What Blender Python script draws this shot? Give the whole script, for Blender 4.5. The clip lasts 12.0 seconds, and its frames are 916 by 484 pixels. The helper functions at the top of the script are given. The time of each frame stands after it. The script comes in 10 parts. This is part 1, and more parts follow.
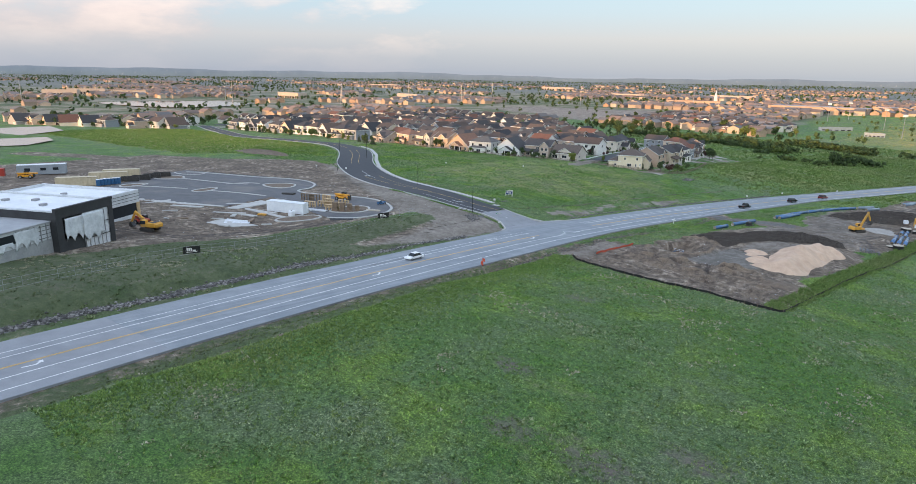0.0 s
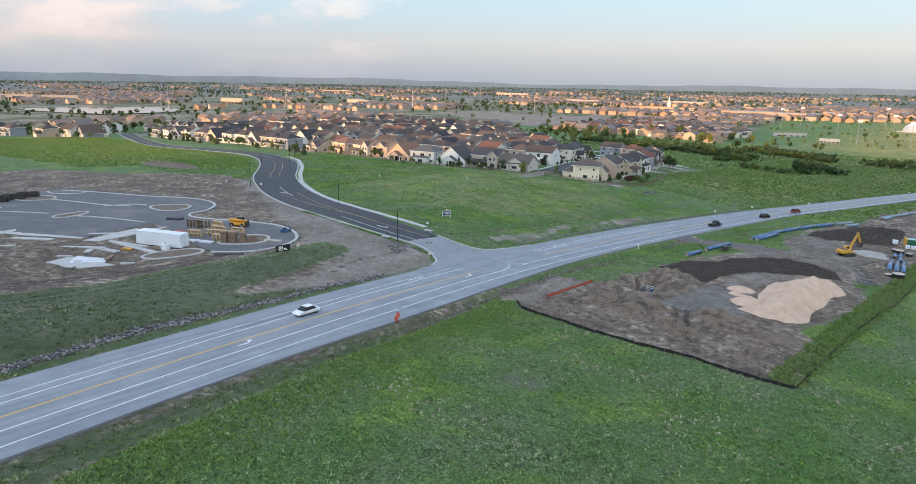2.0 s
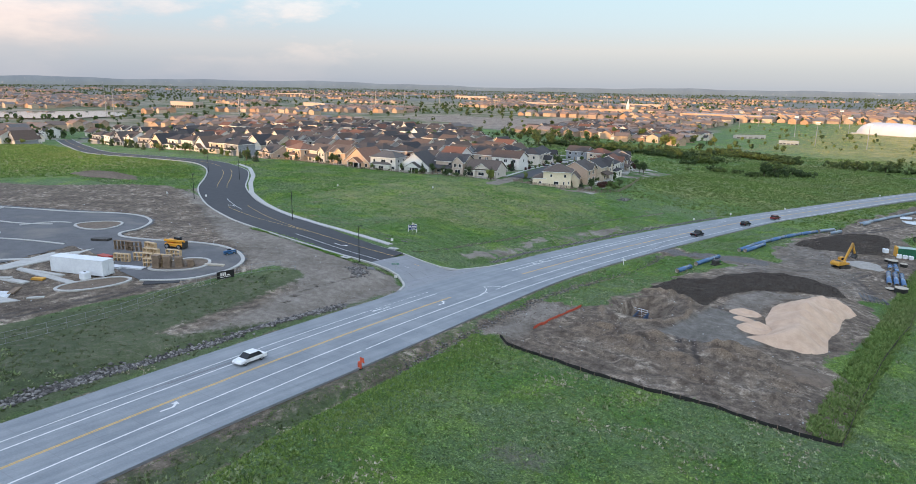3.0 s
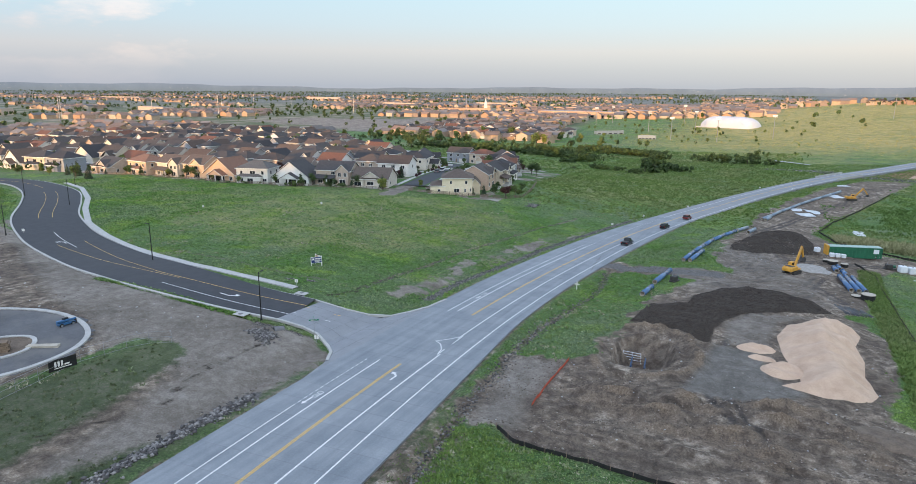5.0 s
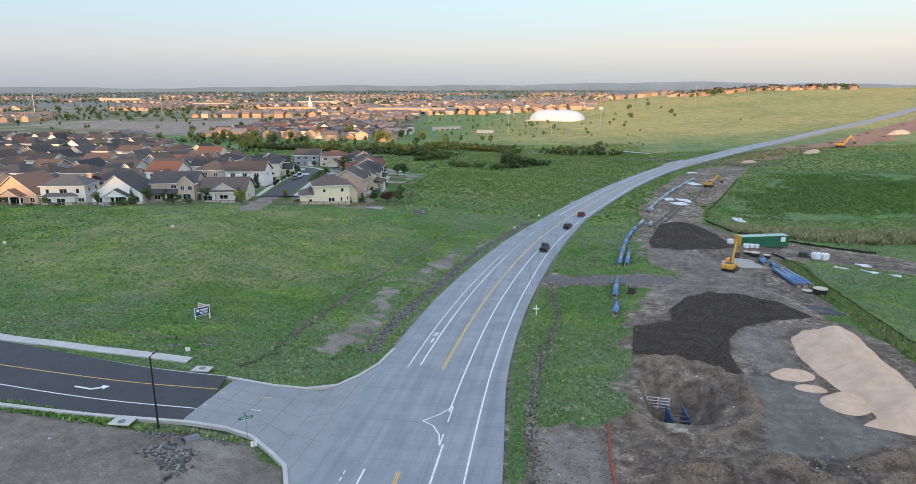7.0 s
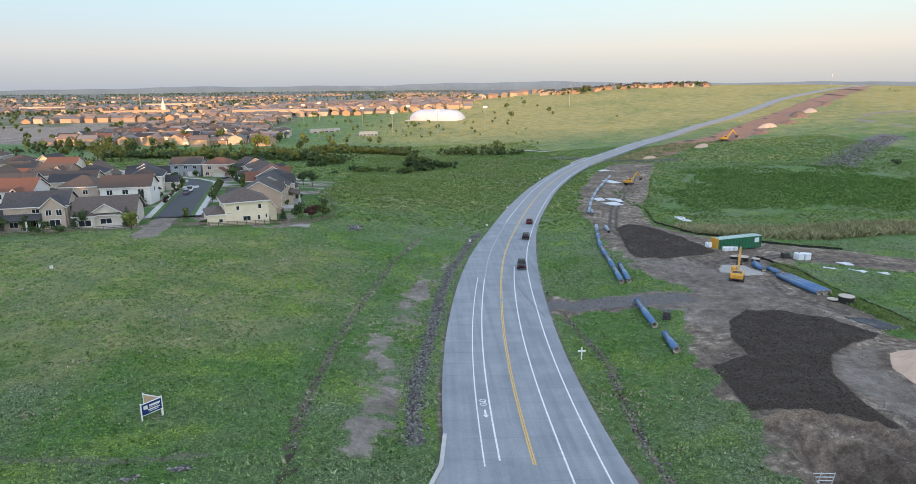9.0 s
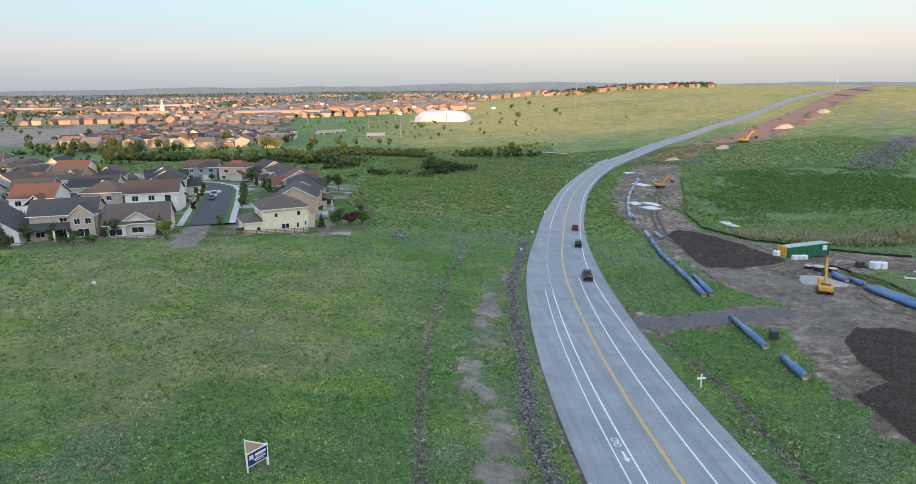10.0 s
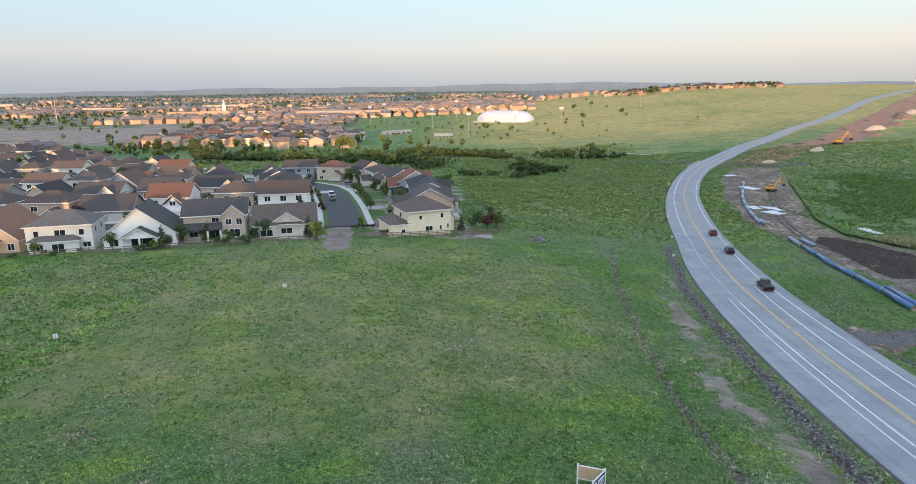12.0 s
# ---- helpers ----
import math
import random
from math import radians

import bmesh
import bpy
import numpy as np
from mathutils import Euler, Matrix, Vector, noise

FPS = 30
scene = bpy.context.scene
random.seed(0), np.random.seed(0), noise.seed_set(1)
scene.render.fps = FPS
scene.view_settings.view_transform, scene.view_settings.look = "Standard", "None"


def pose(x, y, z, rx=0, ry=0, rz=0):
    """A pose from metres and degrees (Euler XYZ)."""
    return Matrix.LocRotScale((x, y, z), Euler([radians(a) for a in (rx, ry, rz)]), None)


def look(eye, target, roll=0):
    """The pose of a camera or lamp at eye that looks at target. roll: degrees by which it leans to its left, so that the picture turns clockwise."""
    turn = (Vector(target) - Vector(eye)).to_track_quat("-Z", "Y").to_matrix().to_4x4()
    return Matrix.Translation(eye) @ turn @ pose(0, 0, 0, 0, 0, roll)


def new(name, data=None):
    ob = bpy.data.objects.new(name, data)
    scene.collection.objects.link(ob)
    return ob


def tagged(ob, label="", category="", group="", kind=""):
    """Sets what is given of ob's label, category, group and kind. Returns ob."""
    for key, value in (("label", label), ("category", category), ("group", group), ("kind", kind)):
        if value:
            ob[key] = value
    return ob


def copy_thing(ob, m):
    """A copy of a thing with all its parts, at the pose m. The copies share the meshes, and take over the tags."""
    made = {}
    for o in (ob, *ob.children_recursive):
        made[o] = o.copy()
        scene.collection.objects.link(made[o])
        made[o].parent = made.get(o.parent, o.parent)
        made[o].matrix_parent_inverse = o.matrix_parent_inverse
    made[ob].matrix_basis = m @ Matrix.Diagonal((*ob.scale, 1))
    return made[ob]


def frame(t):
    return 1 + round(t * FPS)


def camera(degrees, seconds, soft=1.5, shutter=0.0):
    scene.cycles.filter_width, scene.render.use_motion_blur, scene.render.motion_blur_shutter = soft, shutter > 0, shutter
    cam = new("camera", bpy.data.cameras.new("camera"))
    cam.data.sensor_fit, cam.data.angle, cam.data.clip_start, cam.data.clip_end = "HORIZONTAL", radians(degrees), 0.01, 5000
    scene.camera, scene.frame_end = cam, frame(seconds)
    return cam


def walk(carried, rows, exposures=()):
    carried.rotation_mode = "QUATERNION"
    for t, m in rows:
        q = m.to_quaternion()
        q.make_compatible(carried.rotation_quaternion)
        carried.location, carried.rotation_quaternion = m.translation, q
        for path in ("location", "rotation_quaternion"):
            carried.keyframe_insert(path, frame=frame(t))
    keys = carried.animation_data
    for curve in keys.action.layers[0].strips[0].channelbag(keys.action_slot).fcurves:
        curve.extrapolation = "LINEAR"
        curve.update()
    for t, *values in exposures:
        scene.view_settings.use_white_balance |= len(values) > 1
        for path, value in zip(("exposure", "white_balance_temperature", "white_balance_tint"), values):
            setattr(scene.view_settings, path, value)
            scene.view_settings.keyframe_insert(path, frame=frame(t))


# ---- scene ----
cam = camera(70.1, 12.0, 0.7)
METRES, EYE, TILT, LEAN, TURN = 208.0, 42.6, 0.0, 2.7, 44.5
ROWS = [
    (0.0, 0.0, 0.0, 0.0, 0.93, -14.56, -3.58),
    (0.5, 0.0148, 0.0408, -0.0016, 0.22, -14.41, -3.65),
    (1.0, 0.0261, 0.0837, -0.0037, -0.55, -14.26, -3.64),
    (1.5, 0.0349, 0.128, -0.0055, -1.59, -14.1, -3.65),
    (2.0, 0.0407, 0.1729, -0.0069, -2.8, -13.81, -3.68),
    (2.5, 0.041, 0.2169, -0.0085, -4.07, -13.57, -3.69),
    (3.0, 0.0359, 0.2597, -0.0103, -6.38, -13.32, -3.65),
    (5.0, -0.0046, 0.4281, -0.0191, -19.22, -12.54, -2.98),
    (5.5, -0.0147, 0.4699, -0.0214, -23.1, -12.38, -2.77),
    (6.0, -0.0237, 0.5115, -0.0238, -26.92, -12.26, -2.55),
    (6.5, -0.0306, 0.5535, -0.027, -31.09, -12.13, -2.25),
    (7.0, -0.0359, 0.5955, -0.03, -34.98, -12.01, -2.04),
    (7.5, -0.0389, 0.6379, -0.0327, -38.91, -11.89, -1.81),
    (9.5, -0.0464, 0.8093, -0.0381, -47.66, -11.57, -1.33),
    (10.0, -0.0562, 0.8492, -0.0384, -47.53, -11.53, -1.3),
    (10.5, -0.0705, 0.8834, -0.0378, -47.51, -11.52, -1.25),
    (11.0, -0.088, 0.9117, -0.0395, -47.53, -11.5, -1.26),
    (11.5, -0.1097, 0.9364, -0.0403, -46.41, -11.51, -1.3),
    (12.0, -0.1324, 0.9582, -0.0411, -44.06, -11.59, -1.33),
]
walk(cam, [(t, pose(0, 0, EYE, TILT, LEAN, TURN) @ pose(METRES * x, METRES * y, METRES * z, 90 + pitch, roll, yaw)) for t, x, y, z, yaw, pitch, roll in ROWS])
scene.view_settings.exposure = 0.2

# ---- sky and sun ----
SUN_EL, SUN_AZ = 4.5, 186.0  # height, and compass bearing from +y towards +x, from which the sun shines
world = bpy.data.worlds.new("sky")
scene.world = world
world.use_nodes = True
wn, wl = world.node_tree.nodes, world.node_tree.links
sky = wn.new("ShaderNodeTexSky")
sky.sky_type, sky.sun_disc = "NISHITA", False
sky.sun_elevation, sky.sun_rotation = radians(SUN_EL), radians(SUN_AZ)
sky.altitude, sky.air_density, sky.dust_density, sky.ozone_density = 1800, 1.0, 1.5, 1.2
wdir = wn.new("ShaderNodeTexCoord").outputs["Generated"]
wxyz = wn.new("ShaderNodeSeparateXYZ")
wl.new(wdir, wxyz.inputs[0])


def sky_ramp(value, stops):
    r = wn.new("ShaderNodeValToRGB")
    el = r.color_ramp.elements
    while len(el) < len(stops):
        el.new(0.5)
    for e_, (p, c) in zip(el, stops):
        e_.position, e_.color = p, (*c, 1)
    wl.new(value, r.inputs["Fac"])
    return r.outputs["Color"]


def sky_mix(kind, fac, a, b):
    m = wn.new("ShaderNodeMix")
    m.data_type, m.blend_type = "RGBA", kind
    for sock, v in ((m.inputs[0], fac), (m.inputs[6], a), (m.inputs[7], b)):
        if isinstance(v, float):
            sock.default_value = v
        elif isinstance(v, tuple):
            sock.default_value = (*v, 1)
        else:
            wl.new(v, sock)
    return m.outputs[2]


def sky_math(op, a, b=0.0, c=0.0):
    m = wn.new("ShaderNodeMath")
    m.operation = op
    for sock, v in zip(m.inputs, (a, b, c)):
        if isinstance(v, float):
            sock.default_value = v
        else:
            wl.new(v, sock)
    return m.outputs[0]


# evening sky opposite the sun: blue-grey belt, faint rose above it, pale cyan, deeper overhead
dome = sky_ramp(wxyz.outputs["Z"], [(0.0, (0.37, 0.42, 0.50)), (0.022, (0.45, 0.475, 0.53)), (0.05, (0.60, 0.58, 0.585)), (0.085, (0.57, 0.66, 0.70)), (0.14, (0.55, 0.73, 0.79)), (0.4, (0.56, 0.74, 0.98)), (1.0, (0.66, 0.83, 1.18))])
east = sky_ramp(sky_math("MULTIPLY_ADD", wxyz.outputs["X"], 0.5, 0.5), [(0.1, (0.86, 0.89, 0.955)), (0.45, (0.98, 0.985, 1.0)), (0.75, (1.14, 1.06, 0.98))])
dome = sky_mix("MULTIPLY", 1.0, dome, east)
# the bright, warm half round the sun, behind the flight
glow = sky_ramp(sky_math("MULTIPLY_ADD", wxyz.outputs["Y"], -0.5, 0.5), [(0.45, (0.0, 0.0, 0.0)), (0.95, (1.0, 1.0, 1.0))])
dome = sky_mix("ADD", 1.0, dome, sky_mix("MULTIPLY", 1.0, glow, (0.78, 0.78, 0.84)))
# bank of rose-lit evening cloud low in the west
cmap = wn.new("ShaderNodeMapping")
cmap.inputs["Scale"].default_value = (3.6, 3.6, 11.0)
wl.new(wdir, cmap.inputs["Vector"])
cn = wn.new("ShaderNodeTexNoise")
cn.inputs["Scale"].default_value, cn.inputs["Detail"].default_value, cn.inputs["Roughness"].default_value = 1.5, 9.0, 0.58
wl.new(cmap.outputs["Vector"], cn.inputs["Vector"])
lift = sky_math("MULTIPLY_ADD", wxyz.outputs["X"], -1.2, -1.03)
cover = sky_ramp(sky_math("ADD", cn.outputs["Fac"], lift), [(0.42, (0.0, 0.0, 0.0)), (0.52, (0.6, 0.6, 0.6)), (0.64, (1.0, 1.0, 1.0))])
low = sky_ramp(wxyz.outputs["Z"], [(0.02, (0.25, 0.25, 0.25)), (0.05, (1.0, 1.0, 1.0))])
ahead = sky_ramp(sky_math("MULTIPLY_ADD", wxyz.outputs["Y"], 0.5, 0.5), [(0.45, (0.0, 0.0, 0.0)), (0.55, (1.0, 1.0, 1.0))])
tint = sky_ramp(wxyz.outputs["Z"], [(0.015, (0.52, 0.50, 0.54)), (0.045, (0.66, 0.585, 0.585)), (0.075, (0.80, 0.67, 0.64)), (0.12, (0.82, 0.77, 0.76))])
puff = sky_ramp(cn.outputs["Fac"], [(0.4, (0.82, 0.84, 0.9)), (0.62, (1.1, 1.07, 1.05))])
tint = sky_mix("MULTIPLY", 1.0, tint, puff)
dome = sky_mix("MIX", sky_math("MULTIPLY", sky_math("MULTIPLY", cover, low), sky_math("MULTIPLY", ahead, 0.9)), dome, tint)
dome = sky_mix("ADD", 0.025, dome, sky.outputs["Color"])
wl.new(dome, wn["Background"].inputs["Color"])
wn["Background"].inputs["Strength"].default_value = 1.0
sun = new("sun", bpy.data.lights.new("sun", "SUN"))
sun.data.energy, sun.data.angle, sun.data.color = 5.0, radians(1.0), (1.0, 0.56, 0.23)
_a, _e = radians(SUN_AZ), radians(SUN_EL)
_from = Vector((math.sin(_a) * math.cos(_e), math.cos(_a) * math.cos(_e), math.sin(_e)))
sun.matrix_world = look(_from * 100, (0, 0, 0))


# ---- materials ----
def shader(name, rough=0.8, metal=0.0):
    m = bpy.data.materials.new(name)
    m.use_nodes = True
    b = m.node_tree.nodes["Principled BSDF"]
    b.inputs["Roughness"].default_value, b.inputs["Metallic"].default_value = rough, metal
    return m, m.node_tree.nodes, m.node_tree.links, b


def noise_of(nodes, links, vec, scale, detail=4.0, rough=0.6):
    n = nodes.new("ShaderNodeTexNoise")
    n.inputs["Scale"].default_value, n.inputs["Detail"].default_value, n.inputs["Roughness"].default_value = scale, detail, rough
    links.new(vec, n.inputs["Vector"])
    return n.outputs["Fac"]


def ramp(nodes, links, fac, stops):
    r = nodes.new("ShaderNodeValToRGB")
    e = r.color_ramp.elements
    while len(e) < len(stops):
        e.new(0.5)
    for el, (p, c) in zip(e, stops):
        el.position, el.color = p, (*c, 1) if len(c) == 3 else c
    links.new(fac, r.inputs["Fac"])
    return r.outputs["Color"]


def blend(nodes, links, fac, a, b, kind="MIX"):
    m = nodes.new("ShaderNodeMix")
    m.data_type, m.blend_type = "RGBA", kind
    for sock, v in ((m.inputs[0], fac), (m.inputs[6], a), (m.inputs[7], b)):
        if isinstance(v, (int, float)):
            sock.default_value = v
        elif isinstance(v, tuple):
            sock.default_value = (*v, 1)
        else:
            links.new(v, sock)
    return m.outputs[2]


def calc(nodes, links, op, a, b=0.0):
    m = nodes.new("ShaderNodeMath")
    m.operation, m.use_clamp = op, op in ("MULTIPLY_ADD",)
    for sock, v in ((m.inputs[0], a), (m.inputs[1], b)):
        if isinstance(v, (int, float)):
            sock.default_value = v
        else:
            links.new(v, sock)
    return m.outputs[0]


def bump_to(nodes, links, b, height, strength, dist):
    n = nodes.new("ShaderNodeBump")
    n.inputs["Strength"].default_value, n.inputs["Distance"].default_value = strength, dist
    links.new(height, n.inputs["Height"])
    links.new(n.outputs["Normal"], b.inputs["Normal"])


def surf(name, dark, light, scale, rough=0.8, metal=0.0, fine=6.0, bump=0.3, dist=0.02, world_space=False, stain=None):
    """A worn surface: two colours over a coarse and a fine noise, with relief; stain: a third colour in patches."""
    m, n, l, b = shader(name, rough, metal)
    if world_space:
        vec = n.new("ShaderNodeNewGeometry").outputs["Position"]
    else:
        vec = n.new("ShaderNodeTexCoord").outputs["Object"]
    coarse, grain = noise_of(n, l, vec, scale), noise_of(n, l, vec, scale * fine, 5.0, 0.7)
    mixed = calc(n, l, "ADD", calc(n, l, "MULTIPLY", coarse, 0.55), calc(n, l, "MULTIPLY", grain, 0.45))
    col = ramp(n, l, mixed, [(0.36, dark), (0.64, light)])
    if stain:
        col = blend(n, l, ramp(n, l, noise_of(n, l, vec, scale * 0.37, 6.0), [(0.52, (0, 0, 0)), (0.7, (1, 1, 1))]), col, stain)
    l.new(col, b.inputs["Base Color"])
    bump_to(n, l, b, grain, bump, dist)
    return m


def by_house(name, colours, rough=0.85, scale=2.0, vary=0.12):
    """One of several paints or shingles for each object, with a fine grain."""
    m, n, l, b = shader(name, rough)
    r = n.new("ShaderNodeValToRGB")
    r.color_ramp.interpolation = "CONSTANT"
    e = r.color_ramp.elements
    while len(e) < len(colours):
        e.new(0.5)
    for i, c in enumerate(colours):
        e[i].position, e[i].color = i / len(colours), (*c, 1)
    l.new(n.new("ShaderNodeObjectInfo").outputs["Random"], r.inputs["Fac"])
    vec = n.new("ShaderNodeTexCoord").outputs["Object"]
    g = noise_of(n, l, vec, scale, 5.0, 0.7)
    l.new(blend(n, l, 1.0, r.outputs["Color"], ramp(n, l, g, [(0.3, (1 - vary * 2,) * 3), (0.7, (1 + vary,) * 3)]), "MULTIPLY"), b.inputs["Base Color"])
    bump_to(n, l, b, g, 0.2, 0.03)
    return m


def plain(name, colour, rough=0.5, metal=0.0):
    """A smooth factory-made surface with only slight unevenness."""
    k = 0.82
    return surf(name, tuple(c * k for c in colour), tuple(min(1, c * 1.08) for c in colour), 1.7, rough, metal, 9.0, 0.08, 0.004)


M = {
    "concrete": surf("road_concrete", (0.205, 0.215, 0.228), (0.27, 0.28, 0.292), 0.35, 0.75, fine=14, bump=0.15, dist=0.01, world_space=True, stain=(0.2, 0.208, 0.22)),
    "asphalt": surf("new_asphalt", (0.032, 0.034, 0.038), (0.05, 0.052, 0.057), 0.5, 0.8, fine=20, bump=0.2, dist=0.01, world_space=True),
    "lot_asphalt": surf("dusty_asphalt", (0.085, 0.087, 0.092), (0.13, 0.131, 0.135), 0.25, 0.85, fine=10, bump=0.15, dist=0.01, world_space=True, stain=(0.165, 0.155, 0.142)),
    "curb": surf("curb_concrete", (0.35, 0.345, 0.325), (0.48, 0.475, 0.45), 0.8, 0.8, fine=8, bump=0.1, dist=0.01, world_space=True),
    "white_paint": surf("road_paint_white", (0.5, 0.5, 0.5), (0.8, 0.8, 0.78), 2.5, 0.6, bump=0.05, world_space=True),
    "yellow_paint": surf("road_paint_yellow", (0.5, 0.3, 0.07), (0.7, 0.45, 0.12), 2.5, 0.6, bump=0.05, world_space=True),
}

# ---- the lie of the land ----
HILLS = [
    (150, 1150, 120, 10),
    (-100, -140, 200, 17.9), (316, 1220, 380, 19.5), (-372, 228, 110, 4.6), (156, -36, 110, 6.5), (-100, 820, 200, -10.8), (380, 500, 200, 6.6),
    (-580, -140, 200, 5.4), (156, 404, 110, -3), (-900, 1940, 700, -5.3), (620, 916, 380, 14.7), (-108, 492, 110, -2.5), (-740, 180, 200, -3.9),
    (540, 340, 200, -2.3), (244, 228, 110, -5.7), (220, 1940, 700, 6.1), (780, 1940, 700, -4.6), (68, -124, 110, 3.5), (-284, 404, 110, 2.6),
    (-420, 660, 200, -1.1), (-580, 20, 200, 7),
]
MOUNDS = [
    (-228, 228, 60, 0.9), (-60, 64, 35, -1.6), (-200, 148, 35, -1.7), (-180, 324, 60, 5.3), (-36, 324, 60, -3.4), (-60, 176, 35, 5.3),
    (-144, 148, 35, 5.6), (-144, 232, 35, 2.2), (-88, 120, 35, -1.4), (-4, 232, 35, -1.9), (108, 180, 60, 7), (-60, 260, 35, 3.6),
    (-84, -12, 60, 2.3),
]
KNOLLS = [
    (-116, 176, 35, -3.6), (-144, 92, 35, -3.2), (-228, 36, 60, 2.5), (-116, 260, 35, -2.9), (-88, 64, 35, 4.1), (24, 176, 35, -1.2),
    (-4, 92, 35, 2.4), (-32, 148, 35, -2.5), (-276, 180, 60, 3.2), (-60, 92, 35, 2.3), (-32, 204, 35, -1.6), (-200, 204, 35, 2.1),
    (-172, 120, 35, 3),
]
# main road: y, x, height, paved width to the west and to the east of the yellow line
ROAD = np.array([(-200, -60, 12, 10, 9), (-60, -80, 8, 10, 9), (12, -94.8, 5.2, 10.2, 9.3), (45, -99.6, 3.8, 10.2, 9.4), (78, -103.6, 2.4, 9.6, 9.9), (102, -105.8, 1.4, 9.4, 10.8),
    (140, -107.6, -0.2, 9.2, 10), (165, -108, -1.6, 9.4, 8.6), (190, -107.6, -3.0, 9.5, 8.4), (225, -105.3, -4.8, 9.1, 8.5), (268, -99.7, -6.6, 8.2, 8.0), (297, -93.5, -7.4, 7.6, 6.6)], float)
ROAD = np.vstack([ROAD, np.array([(348, -81, -9.2, 7.5, 6.3), (403, -64.4, -10.2, 6.6, 6), (487, -27, -9.9, 6, 6), (530, 1.5, -8.8, 6, 6), (570, 30, -7.2, 6, 6), (612, 67, -4.7, 5.4, 5.4),
    (667, 113, -1, 4.8, 4.8), (713, 160, 3.2, 4.6, 4.6), (787, 225, 9.7, 4.6, 4.6), (867, 294, 16.3, 4.6, 4.6), (960, 391, 23, 4.6, 4.6), (1100, 540, 29, 4.6, 4.6)], float)])
# side street: x, y of its middle, half width
STREET = np.array([(-131, 146.4, 5.7), (-142, 144.6, 6), (-160, 145.2, 7), (-178, 149, 7.4), (-200, 156.5, 7.6), (-225, 166, 7.8), (-246, 177, 8), (-264, 190.5, 8), (-282, 202.5, 8), (-300, 211, 7), (-328, 219.5, 6), (-362, 218, 5.5), (-420, 212, 5.5), (-495, 230, 5.5), (-600, 262, 5.5)], float)


def smooth(a, b, v):
    t = np.clip((v - a) / (b - a), 0, 1)
    return t * t * (3 - 2 * t)


def spline(knots, at, key=0):
    """Cubic curve through the rows of knots, read at the values 'at' of column key."""
    k = knots[:, key]
    tang = np.gradient(knots, k, axis=0)
    i = np.clip(np.searchsorted(k, at) - 1, 0, len(k) - 2)
    w = (k[i + 1] - k[i])[:, None]
    s = ((at - k[i])[:, None]) / w
    return ((2 * s**3 - 3 * s**2 + 1) * knots[i] + (s**3 - 2 * s**2 + s) * w * tang[i] + (3 * s**2 - 2 * s**3) * knots[i + 1] + (s**3 - s**2) * w * tang[i + 1])


ROAD_Y = np.arange(-200, 1100.1, 2.0)
ROAD_FINE = spline(ROAD, ROAD_Y)
STREET_FINE = spline(STREET[::-1], np.arange(-600, -130.9, 2.0))


def road_at(y):
    return [np.interp(y, ROAD_Y, ROAD_FINE[:, k]) for k in (1, 2, 3, 4)]


def natural(x, y):
    z = np.full(np.shape(x), -10.0) + 12 * np.exp(-((x - 560) ** 2 + (y - 1320) ** 2) / (2 * 330.0**2))
    for cx, cy, q, a in HILLS + MOUNDS + KNOLLS:
        z = z + a * np.exp(-((x - cx) ** 2 + (y - cy) ** 2) / (2.0 * q * q))
    r = np.hypot(x, y)
    z = z + smooth(2600, 4700, r) * 8 * (0.82 + 0.12 * np.sin(x * 0.0031 + 1) * np.cos(y * 0.0023) + 0.08 * np.sin(x * 0.011 + y * 0.007))
    # the rise behind the flight, which keeps the evening sun off the near ground
    crest = np.interp(x, [-700, -420, -260, -100, 100, 400], [36, 44, 64, 69, 72, 60])
    return z + (crest - 2) * np.exp(-((y + 330) / 75.0) ** 2) * smooth(-1500, -1100, x) * (1 - smooth(1100, 1500, x))


def ground(x, y):
    """Height of the ground; along the main road it is graded to the road."""
    x, y = np.asarray(x, float), np.asarray(y, float)
    z = natural(x, y)
    cx, cz, wl_, wr_ = road_at(y)
    slope = (road_at(y + 1)[0] - road_at(y - 1)[0]) / 2
    off = (x - cx) / np.sqrt(1 + slope**2)
    d = np.where(off < 0, -off - wl_, off - wr_)
    inside = (y > -200) & (y < 1100)
    w = np.where(inside, 1 - smooth(1.0, 15.0, d), 0)
    z = z * (1 - w) + (cz - 0.05) * w
    ditch = np.exp(-((d - 5.0) / 1.6) ** 2) * inside
    return z - 0.55 * ditch * (d > 0)


def gz(x, y):
    return float(ground(np.array([x]), np.array([y]))[0])


# ---- mesh helpers ----
def mesh_of(name, verts, faces, mats, smooth_shade=False, idx=None):
    me = bpy.data.meshes.new(name)
    me.from_pydata([tuple(map(float, v)) for v in verts], [], [tuple(map(int, f)) for f in faces])
    for m in mats:
        me.materials.append(m)
    if idx is not None:
        me.polygons.foreach_set("material_index", idx)
    if smooth_shade:
        me.polygons.foreach_set("use_smooth", [True] * len(me.polygons))
    me.update()
    return me


